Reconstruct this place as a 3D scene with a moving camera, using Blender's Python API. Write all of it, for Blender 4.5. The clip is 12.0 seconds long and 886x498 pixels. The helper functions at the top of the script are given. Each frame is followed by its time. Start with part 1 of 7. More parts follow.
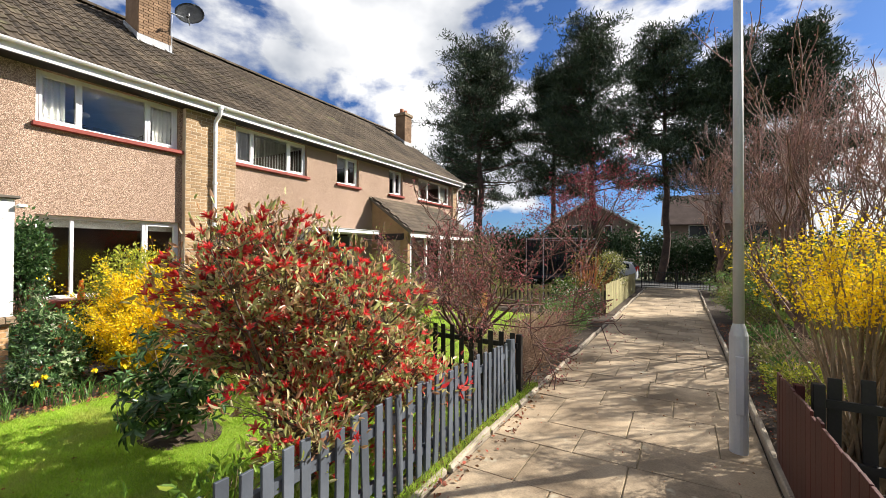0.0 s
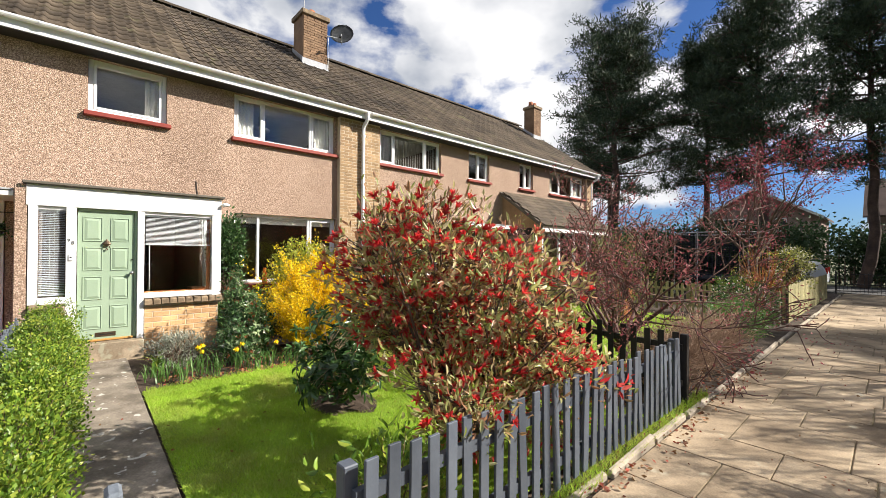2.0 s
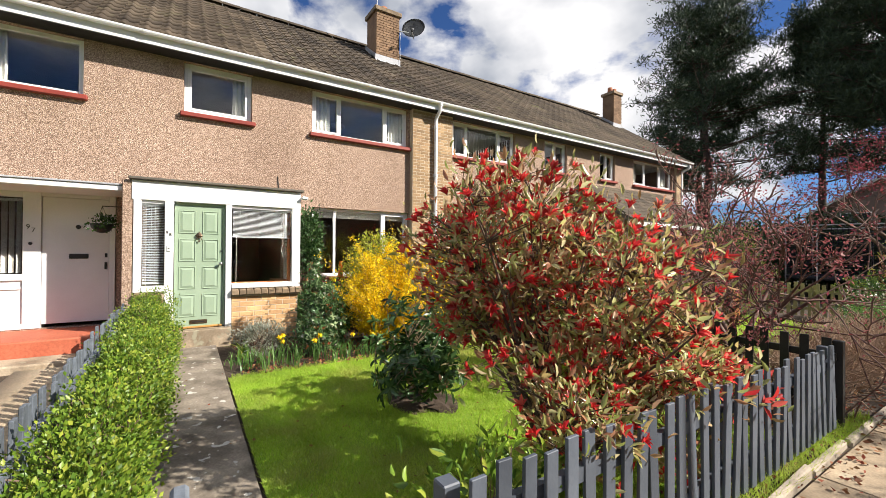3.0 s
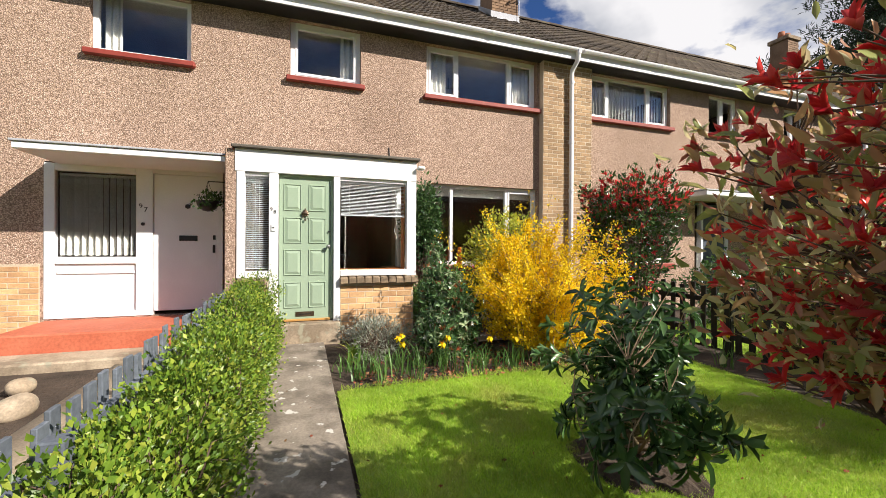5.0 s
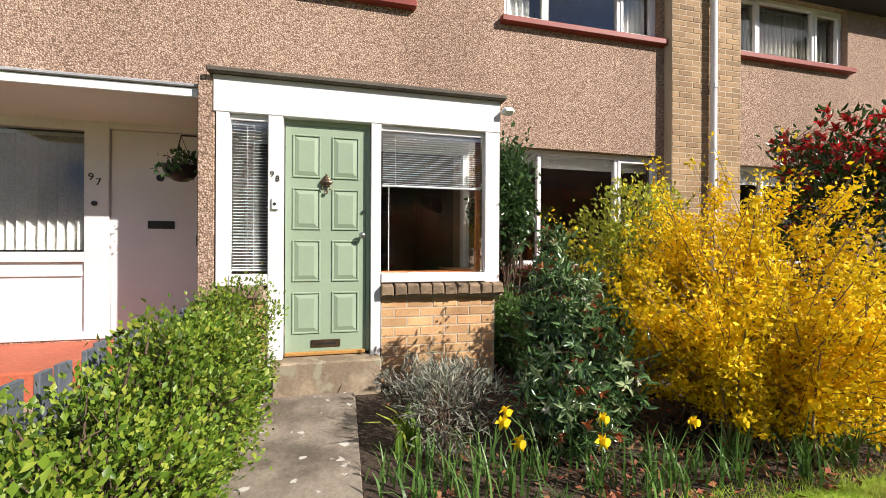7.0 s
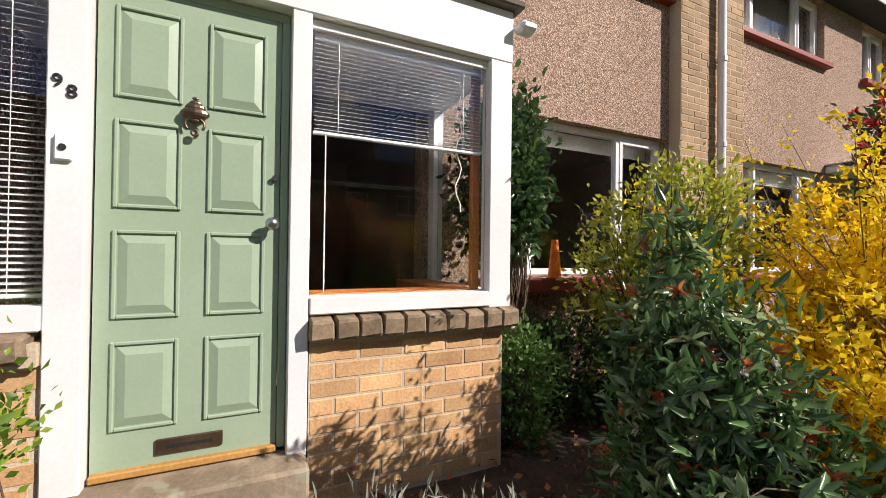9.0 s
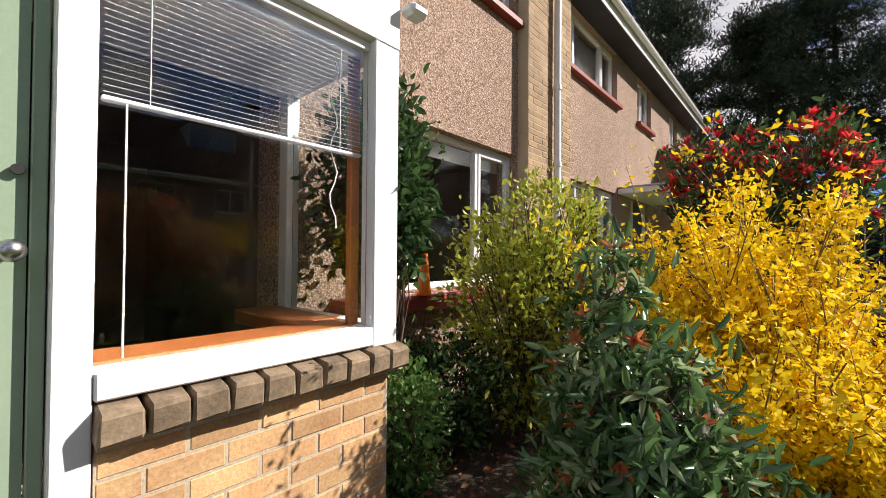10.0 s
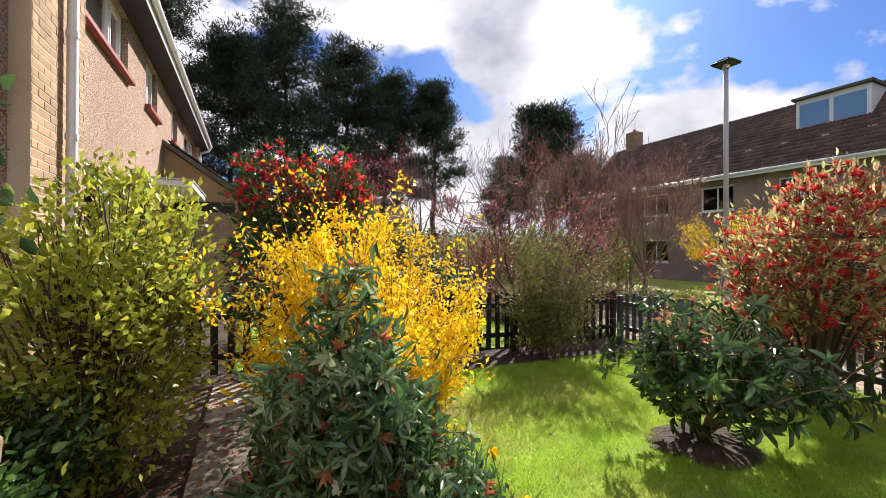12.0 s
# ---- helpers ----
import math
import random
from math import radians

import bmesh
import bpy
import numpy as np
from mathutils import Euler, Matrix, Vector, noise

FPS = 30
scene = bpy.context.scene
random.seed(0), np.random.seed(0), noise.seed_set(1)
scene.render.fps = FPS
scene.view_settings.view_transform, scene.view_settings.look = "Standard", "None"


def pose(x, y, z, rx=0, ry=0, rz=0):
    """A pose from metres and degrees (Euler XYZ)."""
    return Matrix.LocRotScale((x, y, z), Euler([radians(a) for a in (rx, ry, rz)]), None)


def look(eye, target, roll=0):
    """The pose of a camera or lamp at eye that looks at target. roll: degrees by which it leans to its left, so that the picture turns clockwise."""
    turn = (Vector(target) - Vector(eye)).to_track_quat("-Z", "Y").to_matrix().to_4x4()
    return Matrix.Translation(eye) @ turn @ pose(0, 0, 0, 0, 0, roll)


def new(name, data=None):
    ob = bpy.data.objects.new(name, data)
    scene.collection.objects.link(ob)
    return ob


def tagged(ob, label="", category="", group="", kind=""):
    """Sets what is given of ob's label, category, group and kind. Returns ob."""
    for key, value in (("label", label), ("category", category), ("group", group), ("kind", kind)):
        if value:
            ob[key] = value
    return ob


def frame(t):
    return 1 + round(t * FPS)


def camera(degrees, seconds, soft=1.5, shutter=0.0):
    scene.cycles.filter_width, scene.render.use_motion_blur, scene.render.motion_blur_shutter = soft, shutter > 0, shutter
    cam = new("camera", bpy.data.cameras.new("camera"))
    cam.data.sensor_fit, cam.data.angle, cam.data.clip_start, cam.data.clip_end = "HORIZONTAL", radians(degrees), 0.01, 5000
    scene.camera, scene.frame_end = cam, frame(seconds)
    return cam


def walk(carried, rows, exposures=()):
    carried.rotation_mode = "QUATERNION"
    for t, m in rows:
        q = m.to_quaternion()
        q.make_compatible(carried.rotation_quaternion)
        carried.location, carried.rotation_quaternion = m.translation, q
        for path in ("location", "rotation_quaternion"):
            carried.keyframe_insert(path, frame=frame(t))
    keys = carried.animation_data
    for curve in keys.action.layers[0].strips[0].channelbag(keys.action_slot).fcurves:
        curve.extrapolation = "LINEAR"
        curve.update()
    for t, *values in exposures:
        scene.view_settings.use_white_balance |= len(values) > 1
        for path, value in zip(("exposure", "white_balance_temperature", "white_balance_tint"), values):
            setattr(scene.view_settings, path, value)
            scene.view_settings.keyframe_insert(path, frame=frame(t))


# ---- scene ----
cam = camera(95.2, 12.0, soft=0.55)
METRES, EYE, TILT, LEAN, TURN = 8.0, 2.0, 0.0, 0.0, 30.1
ROWS = [
    (0, 0.0001, -0.0029, 0.0001, 0.55, 0.55, -0.26),
    (0.5, -0.0068, -0.0019, -0.0032, 4.52, 0.52, -0.25),
    (1, -0.0128, 0.0002, -0.0070, 8.83, 0.50, -0.19),
    (1.5, -0.0214, 0.0056, -0.0138, 13.43, 0.56, -0.33),
    (2, -0.0324, 0.0136, -0.0210, 17.93, 0.45, -0.37),
    (2.5, -0.0501, 0.0318, -0.0297, 22.55, 0.38, -0.35),
    (3, -0.0752, 0.0548, -0.0390, 27.28, 0.43, -0.38),
    (3.5, -0.1147, 0.0769, -0.0470, 31.56, 0.22, -0.38),
    (5.5, -0.3127, 0.2267, -0.0740, 42.63, -0.07, -0.32),
    (6, -0.3725, 0.2702, -0.0784, 44.36, 0.01, -0.35),
    (6.5, -0.4361, 0.3110, -0.0821, 45.69, -0.01, -0.33),
    (7, -0.4979, 0.3513, -0.0818, 46.04, 0.01, -0.27),
    (9, -0.6736, 0.4656, -0.0821, 34.69, 0.51, -0.73),
    (9.5, -0.6982, 0.4856, -0.0760, 26.06, 0.62, -0.70),
    (10, -0.7257, 0.5015, -0.0669, 11.46, 0.76, -0.48),
    (10.5, -0.7529, 0.5166, -0.0602, -6.97, 0.75, -0.43),
    (11, -0.7753, 0.5271, -0.0561, -26.96, 0.56, -0.29),
    (11.5, -0.8004, 0.5284, -0.0530, -44.06, 0.51, -0.19),
    (12, -0.8238, 0.5266, -0.0571, -55.60, 0.32, -0.25),
]
walk(cam, [(t, pose(0, 0, EYE, TILT, LEAN, TURN) @ pose(METRES * x, METRES * y, METRES * z, 90 + pitch, roll, yaw)) for t, x, y, z, yaw, pitch, roll in ROWS],
     exposures=((0.0, 1.05, 6600, 10), (2.5, 0.93, 6600, 11), (5.5, 0.73, 6600, 13), (7.2, 0.56, 6600, 15), (9.0, 0.41, 6600, 17), (10.5, 0.78, 6500, 14), (12.0, 1.03, 6450, 17)))

# ---- world, sun ----
SUN_AZ, SUN_EL = 45.0, 35.0          # degrees from +y towards +x; height
world = bpy.data.worlds.new("sky")
scene.world = world
world.use_nodes = True


def link(nt, a, b):
    nt.links.new(a, b)


def node(nt, kind, **inputs):
    n = nt.nodes.new(kind)
    for k, v in inputs.items():
        n.inputs[k.replace("_", " ")].default_value = v
    return n


def ramp(nt, fac, stops):
    r = nt.nodes.new("ShaderNodeValToRGB")
    while len(r.color_ramp.elements) < len(stops):
        r.color_ramp.elements.new(0.5)
    for e, (p, c) in zip(r.color_ramp.elements, stops):
        e.position, e.color = p, (*c, 1) if len(c) == 3 else c
    nt.links.new(fac, r.inputs["Fac"])
    return r.outputs["Color"]


def mixc(nt, fac, a, b, mode="MIX"):
    m = nt.nodes.new("ShaderNodeMix")
    m.data_type, m.blend_type = "RGBA", mode
    for sock, v in ((m.inputs[0], fac), (m.inputs[6], a), (m.inputs[7], b)):
        if isinstance(v, (int, float)):
            sock.default_value = v
        elif isinstance(v, tuple):
            sock.default_value = (*v, 1) if len(v) == 3 else v
        else:
            nt.links.new(v, sock)
    return m.outputs[2]


def build_sky():
    nt = world.node_tree
    bg = nt.nodes["Background"]
    sky = nt.nodes.new("ShaderNodeTexSky")
    sky.sky_type, sky.sun_disc = "NISHITA", False
    sky.sun_elevation, sky.sun_rotation = radians(SUN_EL), radians(SUN_AZ)
    sky.air_density, sky.dust_density, sky.ozone_density = 1.0, 0.6, 2.0
    tc = nt.nodes.new("ShaderNodeTexCoord")
    mp = nt.nodes.new("ShaderNodeMapping")
    mp.inputs["Scale"].default_value = (1.0, 1.0, 1.55)
    mp.inputs["Location"].default_value = CLOUD_SHIFT
    link(nt, tc.outputs["Generated"], mp.inputs["Vector"])
    big = node(nt, "ShaderNodeTexNoise", Scale=2.1, Detail=9.0, Roughness=0.53, Distortion=0.15)
    link(nt, mp.outputs[0], big.inputs["Vector"])
    cover = ramp(nt, big.outputs["Fac"], [(0.457, (0, 0, 0)), (0.507, (1, 1, 1))])
    soft = node(nt, "ShaderNodeTexNoise", Scale=3.3, Detail=5.0, Roughness=0.5)
    link(nt, mp.outputs[0], soft.inputs["Vector"])
    tone = ramp(nt, soft.outputs["Fac"], [(0.34, (5.6, 6.1, 7.0)), (0.56, (12.4, 12.5, 12.7))])
    deep = mixc(nt, 1.0, sky.outputs[0], (0.5, 0.8, 1.3), "MULTIPLY")
    link(nt, mixc(nt, cover, deep, tone), bg.inputs["Color"])
    bg.inputs["Strength"].default_value = 0.044


CLOUD_SHIFT = (0.35, 0.9, 0.2)
build_sky()
sun = new("sun", bpy.data.lights.new("sun", "SUN"))
sun.data.energy, sun.data.angle, sun.data.color = 5.0, radians(0.53), (1.0, 0.94, 0.85)
sa, se = radians(SUN_AZ), radians(SUN_EL)
sun.matrix_world = look((math.sin(sa) * math.cos(se) * 40, math.cos(sa) * math.cos(se) * 40, math.sin(se) * 40), (0, 0, 0))


# ---- materials ----
def material(name, rough=0.6, metal=0.0, spec=0.5):
    m = bpy.data.materials.new(name)
    m.use_nodes = True
    b = m.node_tree.nodes["Principled BSDF"]
    b.inputs["Roughness"].default_value = rough
    b.inputs["Metallic"].default_value = metal
    b.inputs["Specular IOR Level"].default_value = spec
    return m, m.node_tree, b


def coords(nt, scale=1.0):
    g = nt.nodes.new("ShaderNodeNewGeometry")
    if scale == 1.0:
        return g.outputs["Position"]
    mp = nt.nodes.new("ShaderNodeMapping")
    mp.inputs["Scale"].default_value = scale if isinstance(scale, tuple) else (scale,) * 3
    link(nt, g.outputs["Position"], mp.inputs["Vector"])
    return mp.outputs[0]


def noise_fac(nt, vec, scale, detail=4.0, rough=0.55):
    n = node(nt, "ShaderNodeTexNoise", Scale=scale, Detail=detail, Roughness=rough)
    link(nt, vec, n.inputs["Vector"])
    return n.outputs["Fac"]


def bump(nt, b, height, strength, dist=0.01):
    bp = node(nt, "ShaderNodeBump", Strength=strength, Distance=dist)
    link(nt, height, bp.inputs["Height"])
    link(nt, bp.outputs[0], b.inputs["Normal"])


def surface(name, dark, light, grain=40.0, blotch=1.2, rough=0.7, bumps=0.3, dist=0.004, metal=0.0, spec=0.4, by_object=0.0, by_island=0.0, speck=0.25):
    """Two-scale varied surface: blotches between dark and light, fine grain in colour and relief."""
    m, nt, b = material(name, rough, metal, spec)
    v = coords(nt)
    col = ramp(nt, noise_fac(nt, v, blotch, 5), [(0.3, dark), (0.7, light)])
    fine = noise_fac(nt, v, grain, 3, 0.6)
    tone = ramp(nt, fine, [(0.25, (1 - speck,) * 3), (0.75, (1 + 0.7 * speck,) * 3)])
    col = mixc(nt, 1.0, col, tone, "MULTIPLY")
    for amount, kind, out in ((by_object, "ShaderNodeObjectInfo", "Random"), (by_island, "ShaderNodeNewGeometry", "Random Per Island")):
        if amount:
            o = nt.nodes.new(kind)
            t = ramp(nt, o.outputs[out], [(0.0, (1 - amount,) * 3), (1.0, (1 + amount,) * 3)])
            col = mixc(nt, 1.0, col, t, "MULTIPLY")
    link(nt, col, b.inputs["Base Color"])
    if bumps:
        bump(nt, b, fine, bumps, dist)
    return m


def harling_mat(name, a, c, e):
    m, nt, b = material(name, 0.9, 0, 0.2)
    v = coords(nt)
    vo = node(nt, "ShaderNodeTexVoronoi", Scale=62.0)
    link(nt, v, vo.inputs["Vector"])
    peb = ramp(nt, vo.outputs["Color"], [(0.1, a), (0.5, c), (0.9, e)])
    stain = ramp(nt, noise_fac(nt, coords(nt, (0.6, 0.9, 0.25)), 1.3, 6), [(0.3, (0.82, 0.8, 0.78)), (0.65, (1.05, 1.04, 1.03))])
    gap = ramp(nt, vo.outputs["Distance"], [(0.3, (1.08, 1.08, 1.08)), (0.72, (0.5, 0.48, 0.46))])
    link(nt, mixc(nt, 1.0, mixc(nt, 1.0, peb, stain, "MULTIPLY"), gap, "MULTIPLY"), b.inputs["Base Color"])
    inv = nt.nodes.new("ShaderNodeMath")
    inv.operation = "SUBTRACT"
    inv.inputs[0].default_value = 1.0
    link(nt, vo.outputs["Distance"], inv.inputs[1])
    bump(nt, b, inv.outputs[0], 0.75, 0.01)
    return m


def leaf_mat(name, cols, rough=0.45, spec=0.4, trans=0.35):
    """Leaf: colour varies leaf by leaf; part of the light passes through."""
    m, nt, b = material(name, rough, 0, spec)
    g = nt.nodes.new("ShaderNodeNewGeometry")
    n = len(cols)
    col = ramp(nt, g.outputs["Random Per Island"], [(i / max(1, n - 1), c) for i, c in enumerate(cols)])
    big = ramp(nt, noise_fac(nt, coords(nt), 2.5, 2), [(0.3, (0.75, 0.75, 0.75)), (0.7, (1.2, 1.2, 1.2))])
    col = mixc(nt, 1.0, col, big, "MULTIPLY")
    link(nt, col, b.inputs["Base Color"])
    tr = nt.nodes.new("ShaderNodeBsdfTranslucent")
    link(nt, col, tr.inputs["Color"])
    mx = nt.nodes.new("ShaderNodeMixShader")
    mx.inputs[0].default_value = trans
    link(nt, b.outputs[0], mx.inputs[1])
    link(nt, tr.outputs[0], mx.inputs[2])
    link(nt, mx.outputs[0], nt.nodes["Material Output"].inputs["Surface"])
    return m


def glass_mat(name, rough=0.0):
    m, nt, b = material(name, rough)
    b.inputs["Transmission Weight"].default_value = 1.0
    b.inputs["IOR"].default_value = 1.5
    b.inputs["Base Color"].default_value = (0.93, 0.96, 0.95, 1)
    return m


HARL = harling_mat("pink_pebbledash", (0.30, 0.205, 0.15), (0.46, 0.33, 0.25), (0.62, 0.47, 0.375))
BRICK = surface("buff_brick", (0.50, 0.27, 0.13), (0.66, 0.43, 0.21), 70, 4.5, 0.85, 0.4, by_object=0.22)
BRICKB = surface("brown_brick", (0.27, 0.17, 0.09), (0.40, 0.27, 0.145), 70, 3.0, 0.85, 0.4, by_object=0.22)
BRICKC = surface("dark_chimney_brick", (0.17, 0.10, 0.055), (0.28, 0.175, 0.10), 70, 3.0, 0.85, 0.4, by_object=0.2)
BRICKD = surface("sill_brick", (0.13, 0.095, 0.06), (0.34, 0.25, 0.16), 60, 9.0, 0.9, 0.6, by_object=0.2)
MORTAR = surface("mortar", (0.46, 0.38, 0.27), (0.58, 0.49, 0.37), 90, 2.0, 0.95, 0.5)
TILE = surface("concrete_roof_tile", (0.058, 0.044, 0.031), (0.115, 0.088, 0.06), 50, 0.9, 0.9, 0.5, by_object=0.25, by_island=0.2)
WHITE = surface("white_paint", (0.70, 0.70, 0.70), (0.78, 0.78, 0.78), 60, 2.0, 0.4, 0.08, speck=0.05)
UPVC = surface("white_upvc", (0.76, 0.77, 0.78), (0.82, 0.82, 0.83), 30, 1.0, 0.3, 0.03, speck=0.05)
GREEND = surface("sage_green_paint", (0.27, 0.36, 0.255), (0.32, 0.41, 0.295), 60, 2.2, 0.42, 0.1, speck=0.05)
REDS = surface("red_sill_paint", (0.21, 0.032, 0.022), (0.29, 0.05, 0.034), 60, 3.0, 0.55, 0.25, speck=0.05)
REDSTEP = surface("red_step_paint", (0.42, 0.10, 0.05), (0.52, 0.15, 0.08), 30, 2.0, 0.7, 0.3)
OCHRE = surface("ochre_threshold", (0.42, 0.22, 0.06), (0.5, 0.28, 0.09), 60, 3.0, 0.6, 0.2)
STONE = surface("step_stone", (0.32, 0.25, 0.17), (0.45, 0.37, 0.27), 50, 3.0, 0.9, 0.4)
SLAB = surface("paving_slab", (0.24, 0.18, 0.115), (0.44, 0.35, 0.24), 55, 0.9, 0.9, 0.35, by_object=0.14)
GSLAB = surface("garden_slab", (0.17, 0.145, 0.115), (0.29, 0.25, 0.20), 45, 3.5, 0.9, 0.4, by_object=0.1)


def add_lichen(m, tint, scale, lo, hi):
    """Pale lichen patches and dark damp marks over a surface."""
    nt = m.node_tree
    b = nt.nodes["Principled BSDF"]
    src = b.inputs["Base Color"].links[0].from_socket
    v = coords(nt)
    spot = ramp(nt, noise_fac(nt, v, scale, 3, 0.5), [(lo, (0, 0, 0)), (hi, (1, 1, 1))])
    damp = ramp(nt, noise_fac(nt, v, scale * 0.33, 5, 0.6), [(0.4, (0.62, 0.6, 0.58)), (0.56, (1.08, 1.07, 1.06))])
    link(nt, mixc(nt, spot, mixc(nt, 1.0, src, damp, "MULTIPLY"), tint), b.inputs["Base Color"])


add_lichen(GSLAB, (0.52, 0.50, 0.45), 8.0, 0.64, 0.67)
add_lichen(SLAB, (0.46, 0.41, 0.30), 4.0, 0.66, 0.74)
add_lichen(TILE, (0.11, 0.10, 0.05), 2.2, 0.6, 0.78)
add_lichen(STONE, (0.30, 0.28, 0.2), 7.0, 0.6, 0.7)
BUFFPATH = surface("buff_concrete", (0.40, 0.31, 0.20), (0.56, 0.45, 0.31), 50, 1.2, 0.9, 0.35)
JOINT = surface("sandy_joint", (0.13, 0.10, 0.06), (0.22, 0.18, 0.10), 50, 4.0, 0.95, 0.5)
KERB = surface("edging_stone", (0.26, 0.22, 0.17), (0.42, 0.36, 0.28), 40, 2.0, 0.9, 0.5, by_object=0.2)
SOIL = surface("soil", (0.035, 0.024, 0.016), (0.085, 0.06, 0.042), 30, 3.0, 0.95, 1.0, 0.02)
GRASS_BASE = surface("turf", (0.16, 0.28, 0.02), (0.29, 0.42, 0.04), 120, 1.4, 0.9, 0.8, 0.01)
GROUND = surface("far_ground", (0.06, 0.075, 0.03), (0.12, 0.12, 0.06), 8, 0.4, 0.95, 0.5)
FENCE = surface("slate_grey_paint", (0.06, 0.072, 0.092), (0.11, 0.128, 0.155), 40, 2.0, 0.5, 0.3, by_object=0.2, speck=0.05)
FENCEW = surface("weathered_grey_paint", (0.075, 0.088, 0.106), (0.155, 0.18, 0.21), 40, 3.0, 0.7, 0.4, by_object=0.2)
FENCEB = surface("black_stain_and_shade_wood", (0.012, 0.011, 0.010), (0.03, 0.027, 0.024), 40, 2.0, 0.6, 0.3, by_object=0.2)
FENCEO = surface("pale_board_wood", (0.22, 0.20, 0.09), (0.36, 0.33, 0.16), 40, 2.0, 0.85, 0.4, by_object=0.2)
# red wood, its colour lowered for the shade on the pavement side
REDWOOD = surface("shade_darkened_red_wood", (0.05, 0.008, 0.006), (0.075, 0.013, 0.009), 40, 2.0, 0.6, 0.4, by_object=0.15)
BARK = surface("brown_bark", (0.07, 0.045, 0.03), (0.15, 0.105, 0.075), 30, 4.0, 0.9, 0.8, 0.01)
TWIG = surface("pinkish_twig", (0.13, 0.075, 0.06), (0.27, 0.165, 0.13), 30, 4.0, 0.8, 0.4)
DARKTWIG = surface("reddish_brown_twig", (0.085, 0.045, 0.035), (0.19, 0.11, 0.085), 30, 4.0, 0.8, 0.4)
PALETWIG = surface("pale_twig", (0.32, 0.21, 0.14), (0.52, 0.38, 0.27), 30, 4.0, 0.85, 0.4)
TAN = surface("tan_bark", (0.16, 0.11, 0.06), (0.27, 0.20, 0.115), 30, 4.0, 0.85, 0.7, 0.01)
PINEBARK = surface("pine_bark", (0.05, 0.035, 0.028), (0.11, 0.075, 0.055), 14, 2.0, 0.95, 1.0, 0.03)
STEEL = surface("grey_painted_steel", (0.38, 0.39, 0.40), (0.46, 0.47, 0.48), 40, 1.5, 0.45, 0.1, metal=0.0, speck=0.05)
LEAD = surface("lead_flashing", (0.33, 0.34, 0.36), (0.45, 0.46, 0.48), 40, 2.0, 0.6, 0.2)
FELT = surface("roofing_felt", (0.09, 0.08, 0.065), (0.15, 0.13, 0.105), 60, 2.0, 0.9, 0.5)
BRASS = surface("aged_brass", (0.13, 0.09, 0.06), (0.21, 0.155, 0.11), 60, 8.0, 0.4, 0.2, metal=0.9)
CHROME = surface("dull_chrome", (0.4, 0.4, 0.4), (0.55, 0.55, 0.55), 60, 8.0, 0.3, 0.1, metal=1.0)
BLACK = surface("black_plastic", (0.015, 0.015, 0.015), (0.03, 0.03, 0.03), 60, 4.0, 0.5, 0.1)
BLIND = surface("white_blind", (0.45, 0.46, 0.48), (0.52, 0.53, 0.55), 50, 3.0, 0.5, 0.05, speck=0.05)
CURTAIN = surface("cream_curtain", (0.6, 0.58, 0.53), (0.74, 0.72, 0.67), 50, 3.0, 0.85, 0.1)
# dark brown on walls and floors stands in for unlit rooms behind glass
ROOM = surface("darkened_room_surface", (0.10, 0.07, 0.055), (0.16, 0.12, 0.09), 20, 1.0, 0.9, 0.1)
DARKWOOD = surface("orange_wood", (0.30, 0.09, 0.025), (0.42, 0.15, 0.05), 50, 3.0, 0.45, 0.2)
# pale blue that stands in for sky mirrored in the dormer panes
SKYBLUE = surface("painted_sky_reflection", (0.22, 0.40, 0.68), (0.28, 0.47, 0.75), 60, 3.0, 0.7, 0.05)
ORANGE = surface("orange_plastic", (0.75, 0.16, 0.01), (0.85, 0.22, 0.02), 50, 3.0, 0.5, 0.05)
TERRA = surface("terracotta", (0.30, 0.10, 0.05), (0.40, 0.16, 0.08), 50, 3.0, 0.85, 0.2)
CARW = surface("white_car_paint", (0.6, 0.62, 0.65), (0.66, 0.68, 0.7), 20, 1.0, 0.25, 0.02, speck=0.05)
CARGLASS = surface("dark_car_glass", (0.02, 0.025, 0.03), (0.03, 0.035, 0.04), 20, 1.0, 0.1, 0.0)
TYRE = surface("tyre_rubber", (0.02, 0.02, 0.02), (0.035, 0.035, 0.035), 40, 2.0, 0.9, 0.3)
REDLIGHT = surface("red_lens", (0.4, 0.02, 0.015), (0.5, 0.03, 0.02), 40, 2.0, 0.2, 0.0)
FARWALL = surface("red_brown_harling", (0.24, 0.165, 0.145), (0.34, 0.245, 0.215), 60, 1.0, 0.95, 0.5)
FARTILE = surface("far_brown_tile", (0.085, 0.055, 0.045), (0.14, 0.095, 0.075), 40, 1.0, 0.9, 0.4, by_island=0.25)
GLASS = glass_mat("window_glass")

L_RED = leaf_mat("red_young_leaf", [(0.66, 0.03, 0.035), (0.80, 0.07, 0.06), (0.54, 0.025, 0.045), (0.84, 0.18, 0.14)], 0.3, 0.5, 0.5)
L_BRONZE = leaf_mat("bronze_green_leaf", [(0.26, 0.31, 0.08), (0.50, 0.52, 0.20), (0.40, 0.15, 0.10), (0.68, 0.64, 0.36), (0.30, 0.36, 0.10), (0.56, 0.28, 0.17), (0.40, 0.46, 0.14)], 0.26, 0.6, 0.5)
L_YELLOW = leaf_mat("yellow_petal", [(0.90, 0.63, 0.008), (0.92, 0.72, 0.03), (0.88, 0.55, 0.005)], 0.6, 0.2, 0.38)
